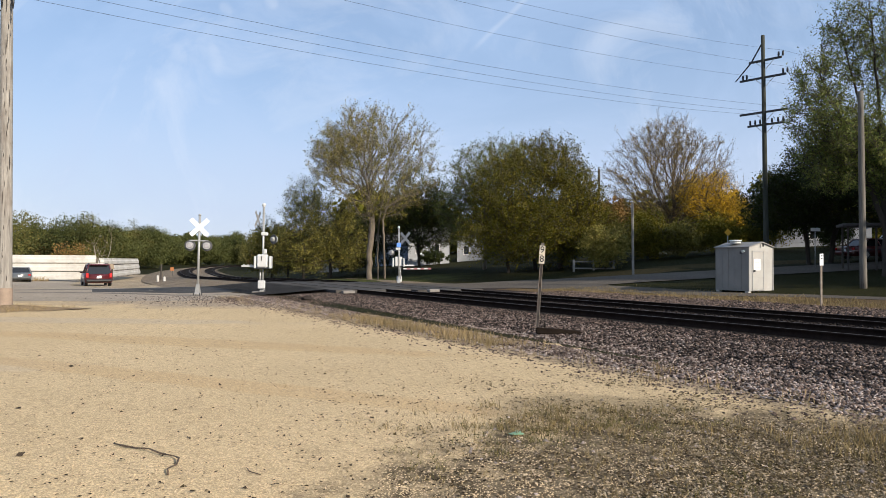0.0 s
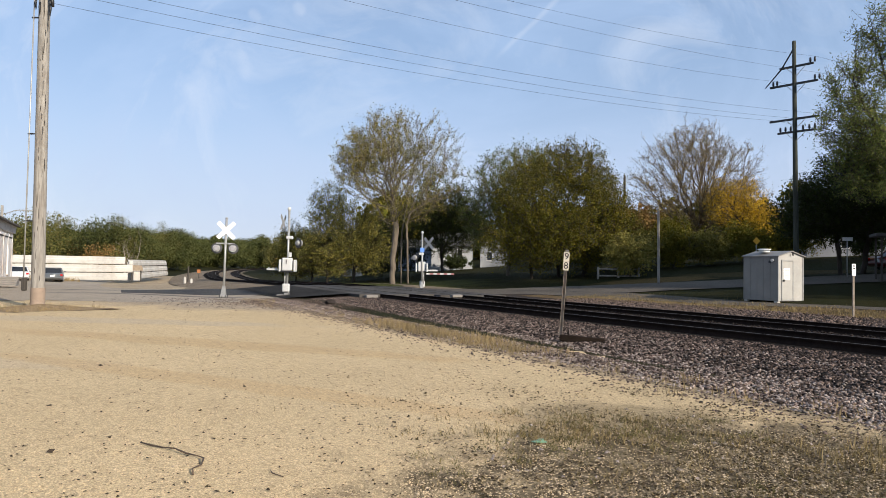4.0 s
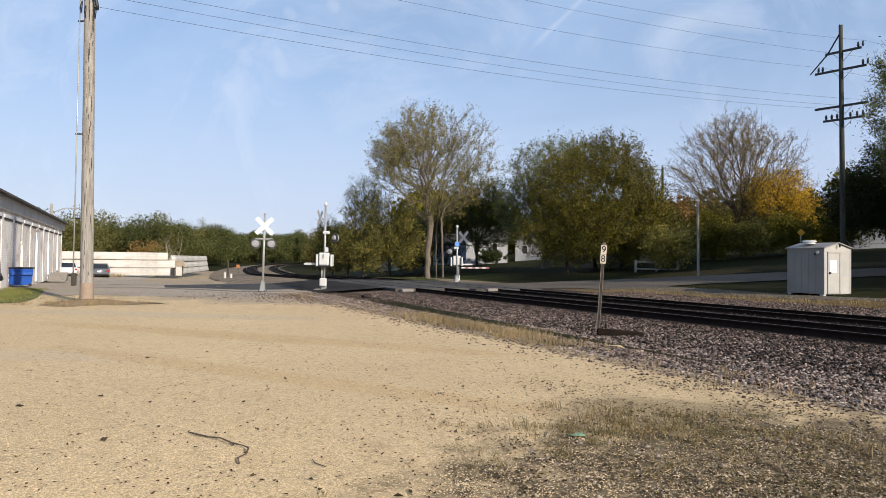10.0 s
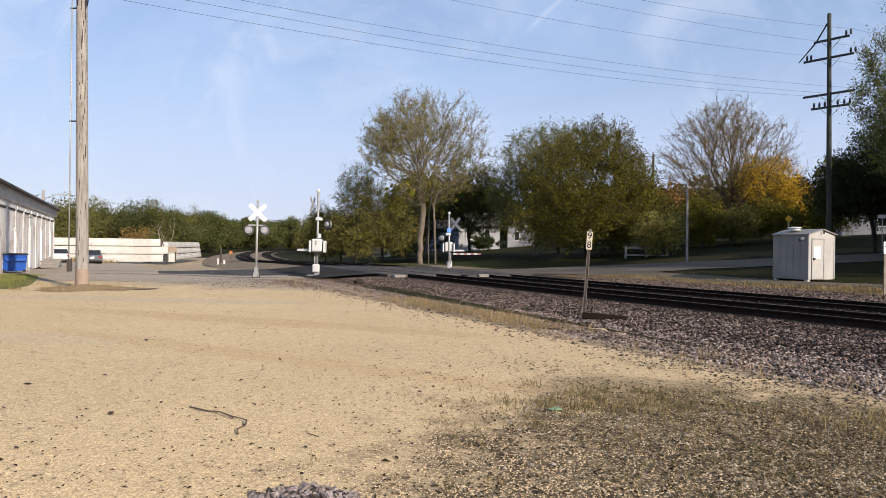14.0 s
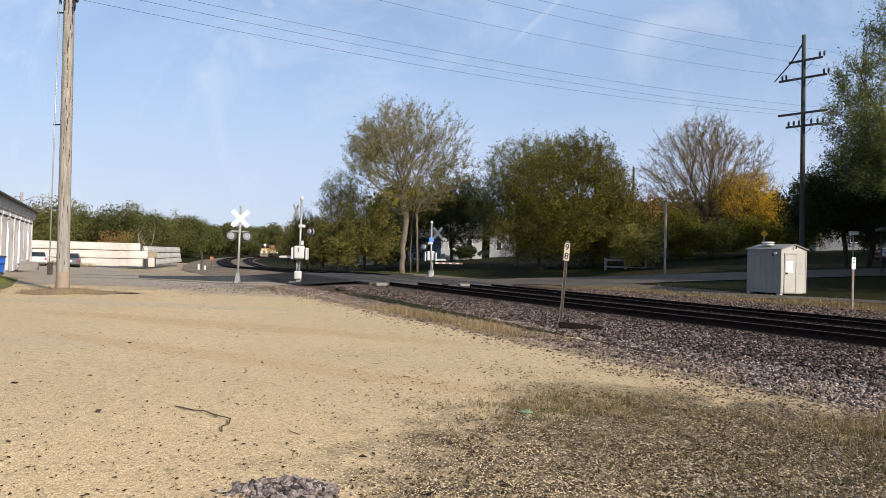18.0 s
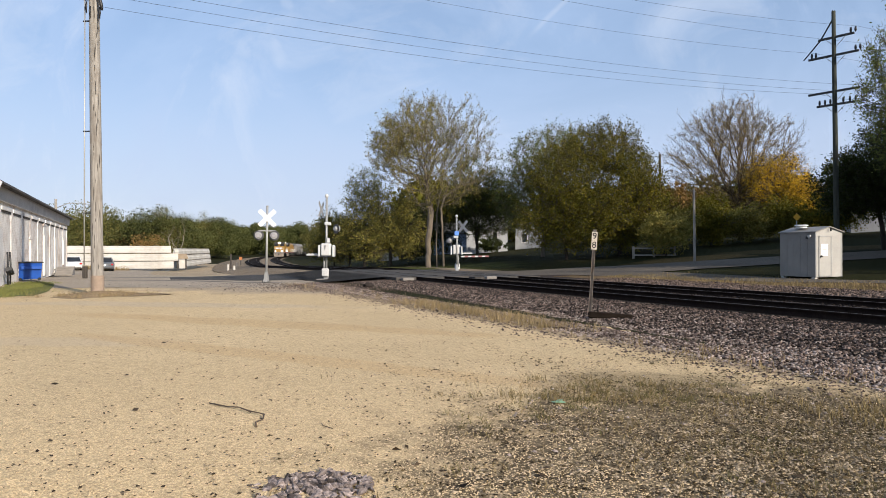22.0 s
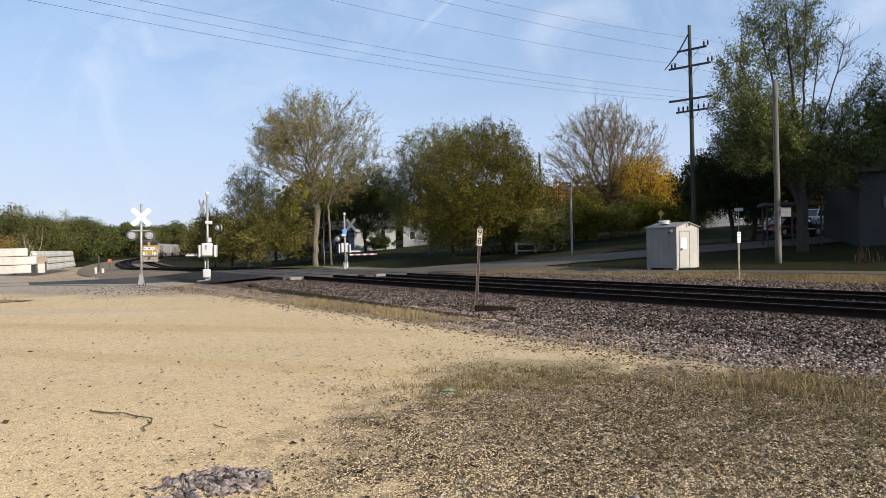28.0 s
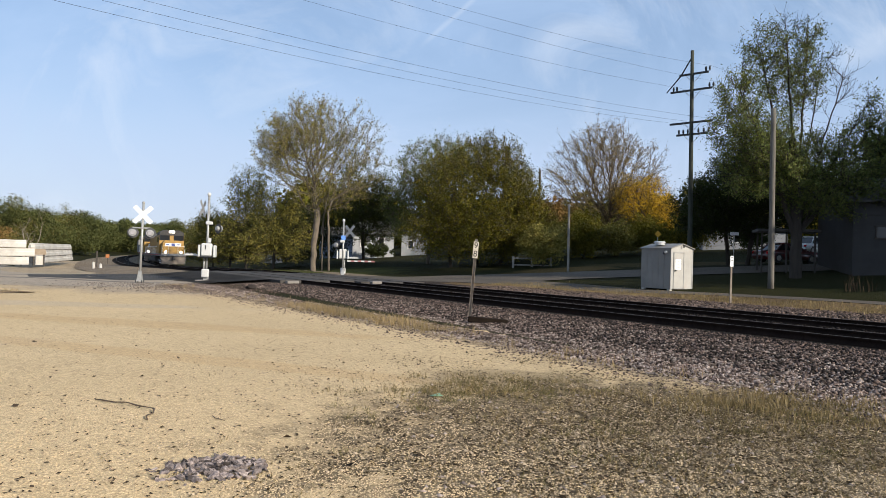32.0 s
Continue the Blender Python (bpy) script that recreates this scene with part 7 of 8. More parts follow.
crown_tree("maple_tree", 25.2, 70.2, "bare-topped maple with golden leaves on one side", 8, M["bark_brown"], L_TAN,
           [[(0, 0, -0.2), (0.05, 0, 1.6), (0, 0, 3.4)]],
           [(-0.5, 0, 7.6, 7.9, 6.4, 7.2, 1900, 0.15, 2.1), (-0.6, 0, 12.0, 3.8, 3.2, 3.0, 260, 0.3, 2.0), (3.4, -1.5, 6.0, 3.8, 3.0, 2.4, 240, 0.2, 1.6)], 0.65, 6, 0.7, 0.06, jit=0.10, rise=0.12, cone=(2.2, 0.3), clear=0.62, base_r=0.32, tip=0.0115, power=2.1)
crown_tree("golden_tree", 28.0, 66.0, "small tree full of golden yellow leaves", 9, M["bark_dark"], L_GOLD,
           [[(0, 0, -0.2), (0.1, 0, 1.8), (0, 0, 3.0)]],
           [(-0.4, 0, 5.2, 3.2, 2.6, 2.5, 230, 0.2, 6.0), (1.8, 0, 4.2, 2.6, 2.2, 1.5, 160, 0.2, 6.0), (-2.0, 0, 6.6, 1.6, 1.6, 1.8, 70, 0.1, 3.5), (0.6, 0, 7.4, 1.6, 1.4, 1.0, 50, 0.1, 3.0)], 0.4, 5, 0.8, 0.075, jit=0.14, rise=0.1)
tree("rust_tree", 17.6, 67.6, "low tree with rust-brown autumn leaves", 10, M["bark_dark"], L_RUST,
     [(0, 0, (0, 0, 1), 2.2, 0.15, 4, 32, 0.75, (2, 3))], None, 0.15, 0.8, 0.4, [(0, 0, 4.6, 3.4, 2.4, 1.8, 4500, 0.3)])
for k, (x, y, w, h, leaf, seed) in enumerate(((15.6, 58.0, 4.0, 4.0, L_OLIVE, 41), (18.6, 58.5, 4.4, 3.8, L_GREEN, 42), (21.8, 58.6, 4.4, 3.6, L_OLIVE, 43), (25.2, 59.5, 4.6, 4.0, L_GREEN, 44), (12.8, 50.6, 4.0, 3.7, L_DULL, 45), (29.6, 58.5, 4.6, 4.4, L_GREEN, 46), (-1.4, 77.0, 4.5, 2.0, L_DEEP, 47), (33.5, 55, 4.0, 3.6, L_DEEP, 48), (12.0, 64, 5.0, 5.0, L_DEEP, 49), (20.5, 66.0, 5, 5, L_GREEN, 50))):
    tree("bush", x, y, "thick autumn bush on the bank", seed, M["bark_dark"], leaf, [(0, 0, (0.2, 0, 1), h * 0.4, 0.06, 4, 36, 0.75, (2, 4))], None, 0.085, 1.2, 0.35,
         [(0, 0, h * 0.5, w * 0.5, w * 0.42, h * 0.46, int(w * h * 620), 0.3)], group="bushes on the bank", category="bush")
fan = [(-3.8, 0, 11.0), (-2.6, 0.3, 14.2), (-1.2, -0.3, 15.0), (0.4, 0, 15.4), (1.6, 0.3, 13.6), (2.8, -0.2, 12.6), (4.6, 0.4, 10.6), (5.2, 0.5, 7.4)]
crown_tree("willow_tree", 23.6, 33.6, "tall dark willow with thin upright limbs", 11, M["bark_dark"], L_WILLOW,
           [[(0, 0, -0.2), (0.0, 0, 2.4), (-0.1, 0, 5.0), (-0.4, 0, 8.0)]] + [[(0.04 * k - 0.15, 0, 2.2 + 0.3 * (k % 3)), (x * 0.32, y * 0.3, 2.6 + (z - 2.6) * 0.36), (x, y, z)] for k, (x, y, z) in enumerate(fan)],
           [(-3.6, 0, 8.8, 1.6, 1.6, 3.4, 210, 0.1, 8), (-2.1, 0, 12.8, 1.3, 1.2, 2.0, 80, 0.1, 6.5), (-0.4, 0, 11.4, 1.9, 1.6, 2.3, 150, 0.1, 7), (0.5, 0, 13.9, 0.7, 0.7, 1.5, 36, 0.1, 6.5), (4.8, 0.4, 8.9, 1.5, 1.5, 2.3, 100, 0.1, 7),
            (4.6, 0.5, 5.6, 2.2, 2.0, 2.0, 170, 0.1, 8), (2.2, 0, 6.8, 1.8, 1.8, 1.9, 120, 0.1, 8), (2.3, 0, 11.4, 1.3, 1.0, 2.6, 30, 0.1, 0.2), (-1.8, 0, 6.6, 3.0, 2.5, 2.6, 440, 0.1, 10), (1.4, 0, 5.0, 2.8, 2.2, 1.8, 240, 0.1, 9), (-0.8, 0, 14.2, 1.6, 1.2, 1.4, 22, 0.2, 0.4)], 0.3, 5, 0.75, 0.042, long=2.2, jit=0.13, rise=0.7, clear=0.2, base_r=0.36)
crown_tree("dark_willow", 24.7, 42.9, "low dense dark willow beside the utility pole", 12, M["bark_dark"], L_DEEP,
           [[(0, 0, -0.2), (-0.2, 0, 2.0), (-0.6, 0, 3.6)], [(1.4, 0, -0.2), (1.7, 0, 2.0), (2.2, 0, 4.0)]],
           [(0.4, 0, 5.0, 3.6, 3.0, 2.9, 420, 0.2, 10), (-2.0, 0, 4.0, 2.3, 2.4, 2.0, 260, 0.2, 9), (2.8, -0.2, 6.4, 2.6, 2.4, 3.0, 300, 0.2, 9), (4.6, -0.4, 4.8, 2.6, 2.4, 2.4, 260, 0.2, 9)], 0.3, 5, 0.8, 0.065, long=1.8, jit=0.18, rise=0.1)
for k, (x, y, s) in enumerate(((41, 16.5, 0.85), (45, 22, 1.25), (54, 32, 1.5), (38.5, 21, 1.15), (42, 27.5, 1.5), (41, 44, 0.8), (39.5, 25.5, 1.2), (47, 29, 1.6))):
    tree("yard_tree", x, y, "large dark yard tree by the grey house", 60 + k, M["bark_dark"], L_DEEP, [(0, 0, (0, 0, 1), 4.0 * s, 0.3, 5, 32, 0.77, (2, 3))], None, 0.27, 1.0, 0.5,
         [(0, 0, 8.0 * s, 5.5 * s, 5.0 * s, 4.6 * s, 17000, 0.15)], group="yard trees")


def woods(name, rows, seed, label, leaf, size):
    """Distant trees as one mass of foliage; rows of (x, y, base, height, width)."""
    rng = np.random.default_rng(seed)
    cs = []
    for x, y, z, h, w in rows:
        nc = 22
        u = rng.normal(0, 1, (nc, 3))
        u /= np.linalg.norm(u, axis=1)[:, None]
        ctr = u * rng.uniform(0.5, 1, nc)[:, None] * np.array((w * 0.5, w * 0.5, h * 0.45)) + np.array((x, y, z + h * 0.5))
        n = int(1500 * (w / 6) * (h / 9))
        pick = rng.integers(0, nc, n)
        pts = ctr[pick] + in_ball(rng, n) * w * 0.21
        cs.append(pts)
    ob = leaves_mesh(name, rng, np.concatenate(cs), size, leaf, None, np.zeros(3))
    return tagged(ob, label, "woods", kind="stuff")


def woods_rows(seed, n, d0, d1, a0, a1, h0, h1, base=0.0):
    """Places by bearing (degrees left of the view's start) and distance."""
    rng = random.Random(seed)
    out = []
    for i in range(n):
        a = radians(a0 + (a1 - a0) * (i + rng.random()) / n)
        d = rng.uniform(d0, d1)
        x, y = -math.sin(a) * d, math.cos(a) * d
        if np.min(np.hypot(TRACK_XY[:, 0] - x, TRACK_XY[:, 1] - y)) < 13:
            continue
        h = rng.uniform(h0, h1)
        out.append((x, y, base, h, h * rng.uniform(0.7, 1.1)))
    return out


woods("far_woods", woods_rows(1, 130, 150, 230, 14, 62, 9, 12.8, -0.5), 1, "distant autumn woods behind the yard", L_FAR, 0.19)
woods("far_woods_tall", woods_rows(8, 40, 150, 210, 20.5, 26, 9.5, 12.5, -0.5), 8, "taller distant green trees by the curve", L_FARG, 0.2)
woods("far_woods_green", woods_rows(2, 110, 140, 220, 20, 62, 7, 11.5, -0.5), 2, "distant green woods behind the yard", L_FARG, 0.19)
woods("far_woods_olive", woods_rows(6, 90, 135, 200, 12, 62, 5, 9, -0.5), 6, "distant olive trees in front of the woods", L_FAR, 0.19)
woods("far_woods_rust", woods_rows(7, 26, 130, 170, 14, 50, 3.5, 7.5, -0.5), 7, "distant rust-brown trees among the woods", L_RUST, 0.18)
woods("far_woods_deep", woods_rows(3, 60, 190, 260, 8, 62, 9, 13, -0.5), 3, "distant dark woods on the skyline", L_FARG, 0.26)
for k, (x, y) in enumerate(((-62, 112),)):
    tree("dead_tree", x, y, "pale dead tree in front of the woods", 80 + k, M["bark_pale"], L_DULL, [(0, 0, (0.1, 0, 1), 3.0, 0.2, 4, 28, 0.75, (2, 3)), (0.6, 0, (0.4, 0, 1), 3.0, 0.16, 4, 28, 0.75, (2, 3))], None, 0.1, 0, base=-0.6)
woods("far_woods_ridge", woods_rows(4, 150, 260, 350, -4, 26, 11, 15.5, -0.5), 4, "hazy woods beyond the curve of the line", L_FARG, 0.34)
woods("far_woods_behind", woods_rows(5, 60, 105, 150, -62, 8, 8, 13, 3.0), 5, "woods behind the houses", L_GREEN, 0.5)


# ---- loose things on the ground ----
def rocks_mesh(name, rng, pos, size, material, label, flat=0.6, category="stones"):
    """Many small angular stones in one mesh: squashed octahedra with shifted corners."""
    n = len(pos)
    base = np.array([(1, 0, 0), (0, 1, 0), (-1, 0, 0), (0, -1, 0), (0, 0, 1), (0, 0, -1)], float)
    tri = np.array([(0, 1, 4), (1, 2, 4), (2, 3, 4), (3, 0, 4), (1, 0, 5), (2, 1, 5), (3, 2, 5), (0, 3, 5)])
    v = base[None] * (1 + rng.uniform(-0.35, 0.35, (n, 6, 1))) + rng.normal(0, 0.18, (n, 6, 3))
    v[:, :, 0] *= rng.uniform(0.8, 1.6, (n, 1))
    v[:, :, 2] *= flat
    a, b = rng.uniform(0, 6.28, n), rng.normal(0, 0.5, n)
    c, s = np.cos(b)[:, None], np.sin(b)[:, None]
    y, z = v[:, :, 1] * c - v[:, :, 2] * s, v[:, :, 1] * s + v[:, :, 2] * c
    c, s = np.cos(a)[:, None], np.sin(a)[:, None]
    x, y = v[:, :, 0] * c - y * s, v[:, :, 0] * s + y * c
    v = np.stack([x, y, z], -1) * (size * rng.uniform(0.55, 1.45, n))[:, None, None] + pos[:, None, :]
    f = (tri[None] + (np.arange(n) * 6)[:, None, None]).reshape(-1, 3)
    return tagged(raw(name, v.reshape(-1, 3), f, material), label, category, kind="stuff")


def bed_z(p, s):
    prof_p = [-6.45, -5.2, -3.4, -2.2, 0, 2.1, 4.5, 6.6, 8.4, 11.7]
    prof_z = [-0.14, -0.16, -0.03, 0.0, 0.0, -0.02, -0.07, -0.08, -0.085, -0.085]
    return np.interp(p, prof_p, prof_z)


def on_bed(rng, n, p0, p1, q0, q1, power=1.0):
    p = rng.uniform(p0, p1, n)
    q = q0 + (q1 - q0) * rng.uniform(0, 1, n) ** power
    out = np.empty((n, 3))
    c = np.interp(q, TRACK_Q, TRACK_P)
    x, y = xy(p + c, q)
    out[:, 0], out[:, 1] = x, y
    out[:, 2] = np.maximum(bed_z(p, q), np.where(p < -5.6, height(x, y), -9)) + 0.012
    return out


M["litter_mix"] = mat("litter_mix", (0.12, 0.085, 0.042), (0.05, 0.036, 0.018), 9, 0.95, rand=0.6, bump=0.3, island=True, spec=0.1)
M["patch_pebble"] = mat("patch_pebble", (0.44, 0.35, 0.24), (0.17, 0.13, 0.088), 6, 0.9, rand=0.65, bump=0.3, fine=25, island=True, spec=0.1)
rng = np.random.default_rng(77)


def line_q(n, p, sp_, q0, q1):
    pp, q = rng.normal(p, sp_, n), rng.uniform(q0, q1, n)
    x, y = xy(pp, q)
    return np.stack([x, y, height(x, y)], -1)


rocks_mesh("ballast_stones", rng, on_bed(rng, 52000, -6.6, -1.2, -6, 28.4, 1.5), 0.027, M["stone_bits"], "loose crushed purplish ballast stones", 0.7, category="ballast")
# dark stones imitate shadowed gaps, pale ones sunlit faces, besides natural variety
rocks_mesh("ballast_stones_dark", rng, on_bed(rng, 15000, -4.6, -1.2, -6, 28.4, 1.5), 0.030, M["dark_stone"], "dark ballast stones standing in for shaded gaps", 0.7, category="ballast")
rocks_mesh("ballast_stones_pale", rng, on_bed(rng, 19000, -6.6, -2.4, -6, 28.4, 1.5), 0.022, M["pale_stone"], "pale ballast stones standing in for sunlit highlights", 0.6, category="ballast")
rocks_mesh("ballast_stones_foot", rng, on_bed(rng, 11000, -6.9, -4.4, -6, 28.4, 1.5), 0.022, M["pale_stone"], "pale dusty stones at the foot of the ballast", 0.6, category="ballast")
rocks_mesh("ballast_stones_far", rng, on_bed(rng, 15000, 6.0, 11.6, -14, 25), 0.045, M["stone_bits"], "loose ballast stones beyond the tracks", category="ballast")
rocks_mesh("ballast_stones_mid", rng, on_bed(rng, 9000, -0.7, 5.2, -12, 27), 0.04, M["dark_stone"], "dark ballast stones between the rails", category="ballast")
# thin spill of ballast over the lot near the crossing
n = 4200
sp = np.stack([rng.normal(-6.5, 2.6, n), rng.normal(25.5, 2.0, n), np.zeros(n)], -1)
sp = sp[(pq(sp[:, 0], sp[:, 1])[0] < -4.0)]
sp[:, 2] = height(sp[:, 0], sp[:, 1]) + 0.01
rocks_mesh("spilled_stones", rng, sp, 0.02, M["stone_bits"], "stones spilled over the gravel by the crossing")

ed_ = line_q(6500, -6.75, 0.55, -4, 27)
rocks_mesh("edge_stones", rng, ed_, 0.02, M["stone_bits"], "small stones strewn along the foot of the ballast", 0.7, "gravel")


def near_lot(n, d0, d1, a0, a1):
    """Places on the lot by distance and bearing from the lot's edge."""
    d = d0 * (d1 / d0) ** rng.uniform(0, 1, n)
    a = np.radians(rng.uniform(a0, a1, n))
    x, y = np.sin(a) * d, np.cos(a) * d - 1.0
    keep = pq(x, y)[0] < -6.3
    x, y = x[keep], y[keep]
    return np.stack([x, y, height(x, y)], -1)


pb = near_lot(100000, 3.6, 11, -44, 46)
pb = pb[rng.uniform(0, 1, len(pb)) > np.clip((np.hypot(pb[:, 0], pb[:, 1] + 1) - 4.5) / 6.0, 0, 1)]
rocks_mesh("gravel_pebbles", rng, pb, 0.0062, M["pebble"], "small pale tan gravel pebbles", 0.7, "gravel")


def patch_places(n):
    """Places in the weedy patch by the ballast, thick in its middle, with clumps at its edge."""
    x, y = rng.normal(3.6, 2.3, n), rng.normal(4.4, 1.7, n)
    f = np.sin(x * 3.1 + 1.3 * np.sin(y * 2.3)) * np.sin(y * 3.7 + 0.9 * np.sin(x * 2.9)) + 0.6 * np.sin(x * 9.3 + y * 5) * np.sin(y * 11 - x * 4)
    r = np.hypot((x - 3.8) / 3.6, (y - 4.2) / 2.6)
    f = f + 0.9 * np.sin(x * 1.3 + 0.8 * np.sin(y * 1.1)) * np.sin(y * 1.7 + x * 0.6)
    keep = (f > rng.normal(-0.15, 0.8, n) + (r - 0.75) * 1.5) & (pq(x, y)[0] < -6.2)
    return np.stack([x[keep], y[keep], height(x[keep], y[keep])], -1)


pb = patch_places(64000)
rocks_mesh("grey_pebbles", rng, pb, 0.0105, M["patch_pebble"], "pale grey-tan stones among thin weeds", 0.7, "gravel")
pb = near_lot(260, 3.6, 9, 2, 46)
rocks_mesh("pale_stones", rng, pb, 0.021, M["pale_stone"], "pale loose stones", 0.6, "gravel")


def flakes(name, pos, size, material, label):
    n = len(pos)
    a = rng.uniform(0, 6.28, n)
    s = size * rng.uniform(0.4, 1.5, n)
    ux, uy = np.cos(a) * s, np.sin(a) * s
    asp = rng.uniform(0.3, 0.8, n)
    h = np.abs(rng.normal(0, 0.35, (n, 4))) * s[:, None] + 0.004
    v = np.empty((n, 4, 3))
    for k, (i, j) in enumerate(((-1, 0), (0, 1), (1, 0), (0, -1))):
        v[:, k, 0] = pos[:, 0] + i * ux - j * uy * asp
        v[:, k, 1] = pos[:, 1] + i * uy + j * ux * asp
        v[:, k, 2] = pos[:, 2] + h[:, k]
    return tagged(raw(name, v.reshape(-1, 3), np.arange(n * 4).reshape(-1, 4), material), label, "leaf litter", kind="stuff")


flakes("leaf_litter", np.concatenate([near_lot(5200, 4, 26, -44, 34), near_lot(2000, 10, 26, -42, 26), near_lot(1500, 4.5, 11, -8, 36)]), 0.014, M["debris"], "scattered dry brown leaves and bark bits")
flakes("patch_litter", patch_places(52000), 0.014, M["litter_mix"], "dark matted leaf litter in the weedy gravel")
bx, by = rng.normal(3.6, 2.2, 12000), rng.normal(7.6, 1.5, 12000)
ok = (pq(bx, by)[0] < -6.4) & (np.sin(bx * 2.3 + np.sin(by * 1.9)) * np.sin(by * 3.1 + bx) > rng.normal(0.25, 0.5, 12000))
flakes("edge_litter", np.stack([bx[ok], by[ok], height(bx[ok], by[ok])], -1), 0.017, M["litter_mix"], "dark leaf litter strewn towards the ballast")
flakes("large_litter", near_lot(110, 4, 16, -44, 25), 0.030, M["debris"], "larger curled dark leaves")


def blades(name, pos, h, w, material, label, lean=0.35, kind="grass"):
    n = len(pos)
    a = rng.uniform(0, 6.28, n)
    hh = h * rng.uniform(0.4, 1.3, n)
    tip = np.stack([rng.normal(0, lean, n) * hh, rng.normal(0, lean, n) * hh, hh], -1)
    side = np.stack([np.cos(a), np.sin(a), np.zeros(n)], -1) * w
    mid = pos + tip * np.array((0.35, 0.35, 0.6))
    v = np.stack([pos - side, pos + side, mid + side * 0.7, pos + tip, mid - side * 0.7], 1)
    V = v.reshape(-1, 3)
    i = np.arange(n)[:, None] * 5
    f = np.concatenate([i + np.array([[0, 1, 2, 4]]), i + np.array([[4, 2, 3, 3]])])
    f4, f3 = i + np.array([[0, 1, 2, 4]]), i + np.array([[4, 2, 3]])
    me = bpy.data.meshes.new(name)
    me.from_pydata(V.tolist(), [], f4.tolist() + f3.tolist())
    return tagged(link(name, me, material), label, kind, kind="stuff")


def tufts(centres, per, r):
    c = np.repeat(centres, per, 0)
    c[:, :2] += rng.normal(0, r, (len(c), 2))
    c[:, 2] = height(c[:, 0], c[:, 1])
    return c


M["strip_blade"] = leaf_mat("strip_blade", [(0.16, 0.18, 0.05), (0.22, 0.21, 0.08), (0.12, 0.15, 0.04)], 0.2)
blades("straw_edge", tufts(line_q(120, -6.5, 0.25, 9.0, 16), 20, 0.12), 0.18, 0.006, M["straw"], "tall dry straw along the ballast edge")
blades("straw_edge_thin", tufts(line_q(80, -6.6, 0.4, 0, 27), 12, 0.12), 0.14, 0.005, M["straw"], "thin dry straw along the ballast edge")
cw = np.stack([rng.normal(1.45, 0.75, 90), rng.normal(6.4, 0.5, 90), np.zeros(90)], -1)
blades("weed_patch", tufts(cw, 20, 0.10), 0.06, 0.004, M["weed"], "low dry olive weeds in the gravel", 0.6, "weeds")
cw = np.stack([rng.normal(4.7, 0.8, 70), rng.normal(5.7, 0.5, 70), np.zeros(70)], -1)
blades("weed_clump", tufts(cw, 26, 0.12), 0.13, 0.004, M["weed"], "taller dry weeds at the foot of the ballast", 0.5, "weeds")
blades("thin_weeds", tufts(patch_places(1700), 8, 0.06), 0.035, 0.004, M["weed"], "sparse matted weeds over grey gravel", 0.9, "weeds")
blades("verge_straw", tufts(line_q(1000, 12.9, 0.8, -14, 27), 12, 0.25), 0.12, 0.010, M["weed"], "dry tan grass beyond the tracks")
blades("pole_grass", tufts(np.stack([rng.normal(-12.6, 0.7, 90), rng.normal(18.1, 0.55, 90), np.zeros(90)], -1), 14, 0.1), 0.12, 0.006, M["straw"], "short dry grass round the pole")
blades("wall_weeds", tufts(np.stack([rng.uniform(-48, -42, 60), rng.uniform(64.0, 67.0, 60), np.zeros(60)], -1), 14, 0.2), 0.5, 0.02, M["straw"], "dry weeds at the foot of the yard wall")
gs = [(-15.2, 17.2), (-16.6, 19.6), (-18.9, 23.2), (-20.6, 25.6)]
gs = np.array([(np.interp(u, range(4), [g_[0] for g_ in gs]), np.interp(u, range(4), [g_[1] for g_ in gs]), 0) for u in rng.uniform(0, 3, 260)])
gs[:, :2] += rng.normal(0, 0.38, (260, 2))
blades("strip_grass", tufts(gs, 16, 0.12), 0.09, 0.006, M["strip_blade"], "short olive grass by the warehouse")
M["tuft"] = leaf_mat("tuft", [(0.12, 0.105, 0.04), (0.17, 0.14, 0.055), (0.085, 0.085, 0.03), (0.22, 0.175, 0.08)], 0.2)
ct = np.concatenate([np.stack([rng.normal(cx, sx, n), rng.normal(cy, sy, n), np.zeros(n)], -1) for cx, cy, sx, sy, n in ((1.9, 6.5, 0.55, 0.35, 60), (0.9, 6.0, 0.4, 0.3, 22), (4.9, 5.6, 0.6, 0.35, 55), (2.6, 4.6, 1.1, 0.7, 36), (5.2, 4.4, 0.8, 0.7, 30), (0.1, 5.0, 0.4, 0.5, 9))])
blades("low_tufts", tufts(ct, 20, 0.06), 0.042, 0.0032, M["tuft"], "low olive-brown grass tufts in the gravel", 0.8, "weeds")
# tall dead stalks by the lane
blades("dead_stalks", tufts(np.array([(22.2, 26.9, 0), (22.6, 26.6, 0), (21.7, 26.7, 0.0)]), 16, 0.15), 0.8, 0.012, M["debris"], "dead brown stalks by the lane", 0.2, "weeds")

# the crooked stick, a twig, a green scrap and the little heap of stones
def stick(name, pts, r, label):
    bm = bm_new()
    P = [Vector((x, y, gz(x, y) + z)) for x, y, z in pts]
    tube(bm, P, [r * (0.7 + 0.5 * math.sin(i * 1.9) ** 2) for i in range(len(P))], 7)
    tagged(part(name, bm, M["stick"], smooth=True), label, "stick")


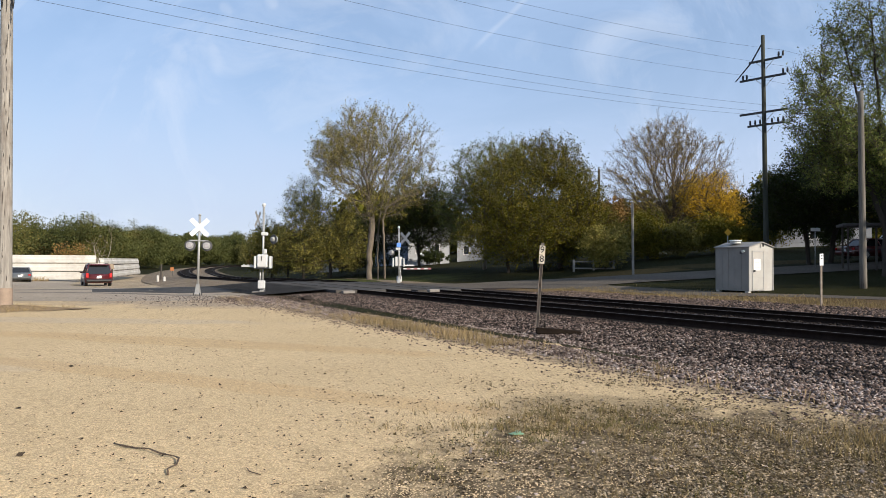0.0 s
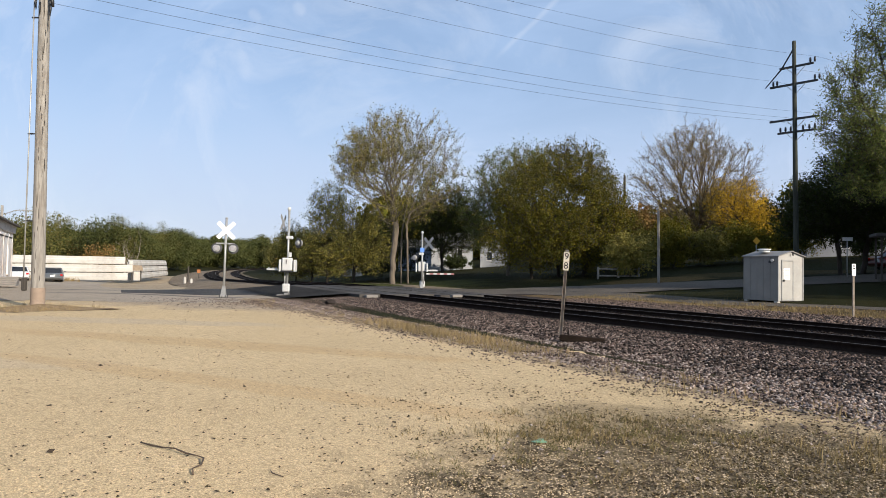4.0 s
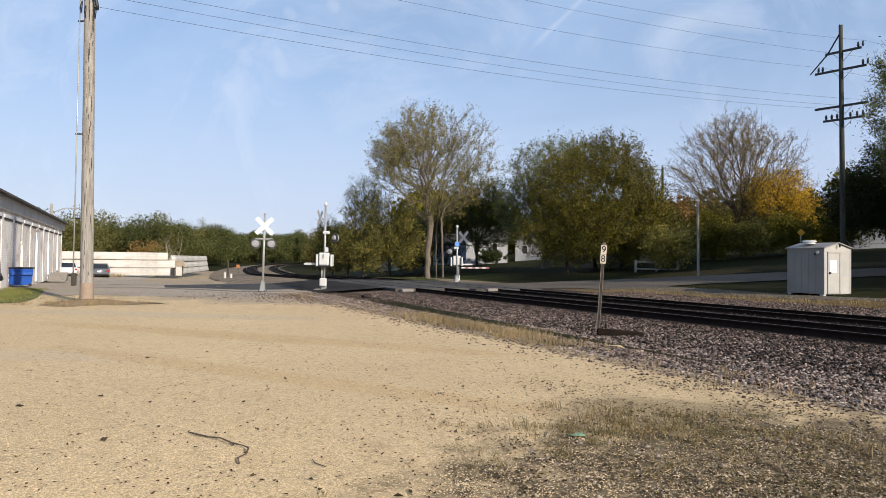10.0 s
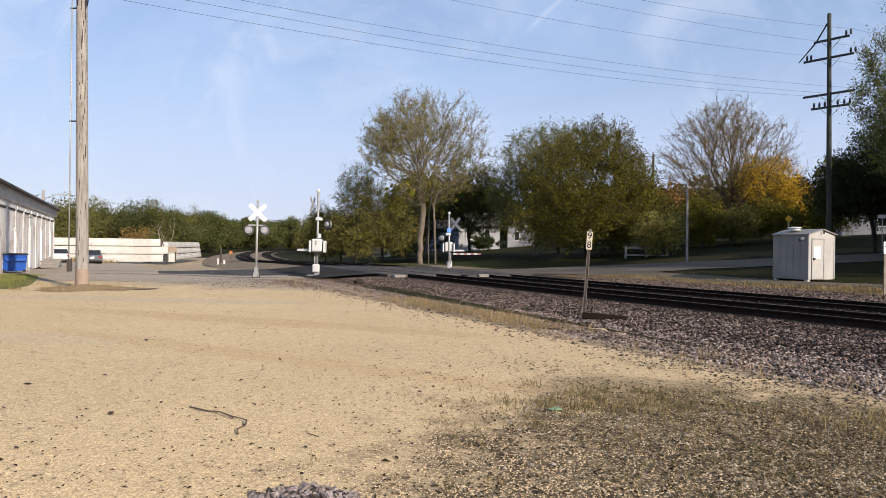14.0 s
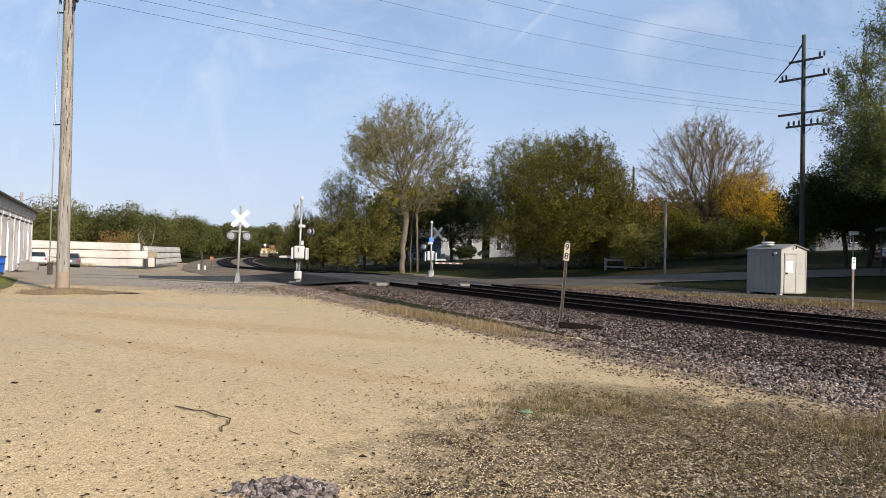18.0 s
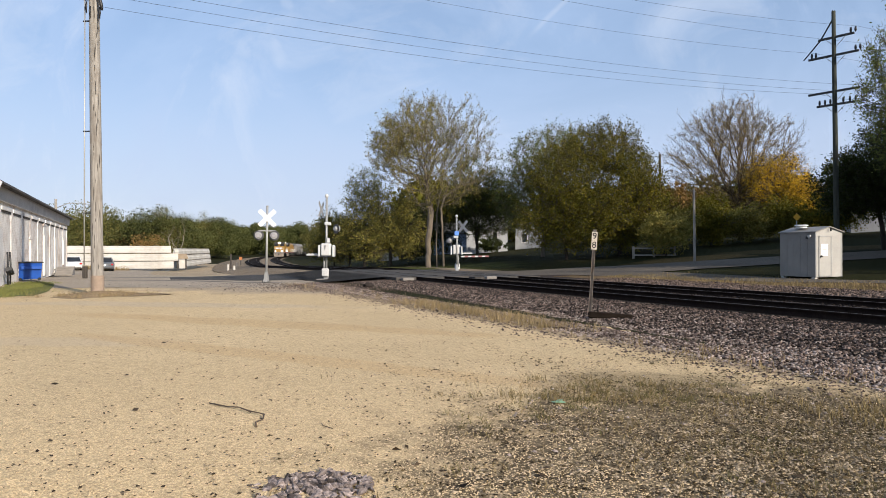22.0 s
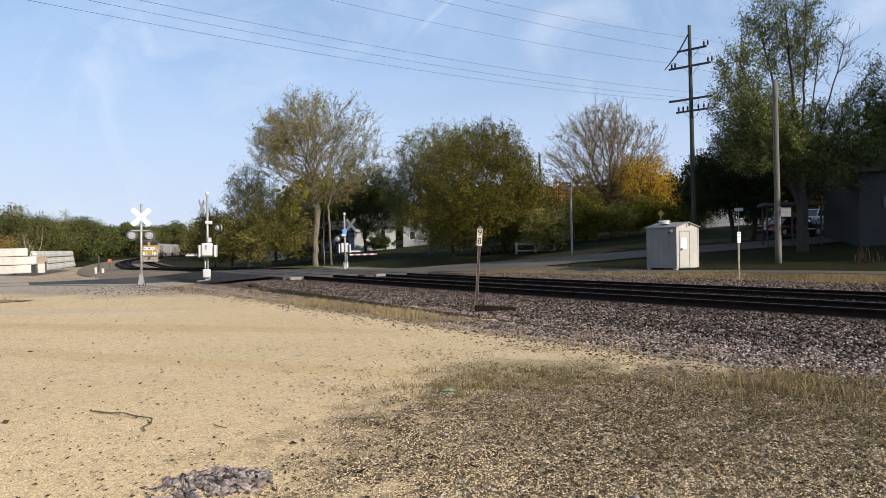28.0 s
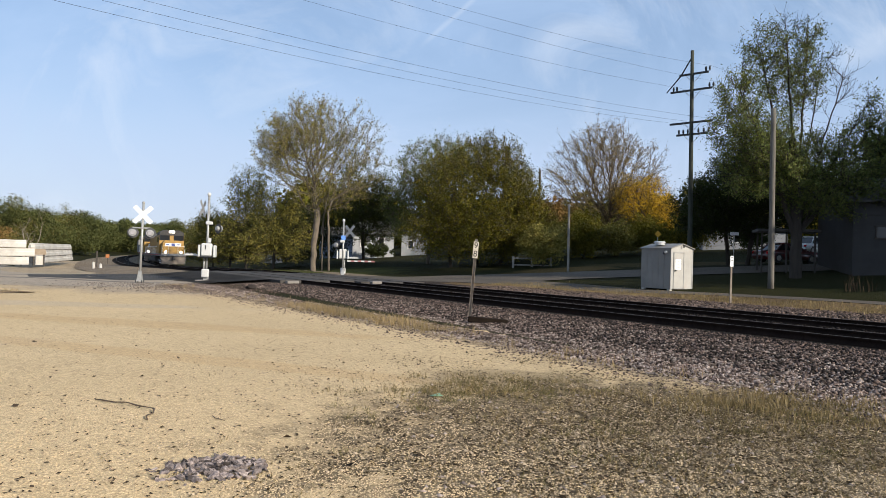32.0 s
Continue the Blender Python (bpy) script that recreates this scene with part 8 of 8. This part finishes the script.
M["stick"] = mat("stick_bark", (0.12, 0.08, 0.05), (0.06, 0.04, 0.026), 12, 0.9, bump=0.6)
stick("stick", [(-2.74, 5.33, 0.012), (-2.62, 5.25, 0.02), (-2.50, 5.22, 0.012), (-2.36, 5.15, 0.03), (-2.22, 5.05, 0.025), (-2.10, 5.01, 0.02), (-2.02, 4.93, 0.03), (-1.99, 4.82, 0.015), (-2.01, 4.70, 0.02), (-1.96, 4.60, 0.012)], 0.0068, "crooked dark dead stick on the gravel")
stick("twig", [(-1.45, 4.80, 0.01), (-1.40, 4.70, 0.015), (-1.30, 4.65, 0.008)], 0.004, "thin dry twig on the gravel")
bm = bm_new()
for k in range(5):
    a = k * 1.2
    box(bm, (0.02 * math.cos(a), 0.012 * math.sin(a), 0.012 + 0.004 * k), (0.11, 0.05, 0.006), 0.002, Matrix.Rotation(a * 0.2, 4, "Z"))
g = tagged(part("green_scrap", bm, mat("green_plastic", (0.20, 0.36, 0.22), (0.15, 0.28, 0.17), 9, 0.5)), "crumpled pale green plastic scrap", "litter")
g.matrix_world = pose(0.72, 5.92, gz(0.72, 5.92), 0, 0, 15)

heap = thing("stone_heap", pose(-1.05, 3.36, gz(-1.05, 3.36)), "low heap of purplish grey ballast stones", "stone heap")
stones = []
for k in range(6):
    bm = bm_new()
    bmesh.ops.create_icosphere(bm, subdivisions=1, radius=1.0)
    for v in bm.verts:
        v.co *= 1 + 0.75 * noise.noise(v.co * 1.3 + Vector((k * 7.1, 0, 0)))
        v.co.z *= 0.62
    me = bpy.data.meshes.new("stone")
    bm.to_mesh(me)
    bm.free()
    me.materials.append(M["stone"])
    stones.append(me)
for k in range(290):
    a, r = rng.uniform(0, 6.28), rng.uniform(0, 1) ** 0.6 * (1.35 if k % 9 == 0 else 1.0)
    s = rng.uniform(0.012, 0.034)
    o = new("stone", stones[k % 6])
    o.parent = heap
    o.matrix_basis = pose(math.cos(a) * r * 0.34, math.sin(a) * r * 0.26, 0.006 + (1 - r) * 0.022 * rng.uniform(0, 1), rng.uniform(-40, 40), rng.uniform(-40, 40), rng.uniform(0, 360)) @ Matrix.Diagonal((s * 1.35, s, s * 0.9, 1))


def motions():
    """The train rounds the bend; the maroon car crosses the yard and leaves behind the warehouse."""
    for ob, back in train:
        rows = []
        for t in list(range(0, 33)):
            s = 95.0 + 10.85 * (32 - t) + back
            s = min(s, 610 - 15)
            xa, ya, _ = on_track(s - 6, T2_OFF)
            xb, yb, _ = on_track(s + 6, T2_OFF)
            za, zb = fall(s - 6), fall(s + 6)
            hx, hy = xa - xb, ya - yb
            rows.append((t, pose((xa + xb) / 2, (ya + yb) / 2, RAIL_Z2 + (za + zb) / 2, 0, -math.degrees(math.atan2(za - zb, 12)), math.degrees(math.atan2(hy, hx)))))
        walk(ob, rows)
    drive = [(0.0, -29.9, 54.2, 124), (0.5, -32.3, 56.4, 138), (1.0, -34.7, 57.6, 153), (1.5, -37.2, 58.3, 166), (2.0, -39.7, 58.6, 175), (2.5, -42.3, 58.7, 180), (3.0, -45.0, 58.6, 183), (3.5, -47.9, 58.3, 186), (4.5, -54, 57.4, 190), (5.5, -61, 56.0, 194), (8, -75, 51, 200), (32, -75, 51, 200)]
    walk(suv, [(t, pose(x, y, float(height(x, y)), 0, 0, a)) for t, x, y, a in drive])


motions()
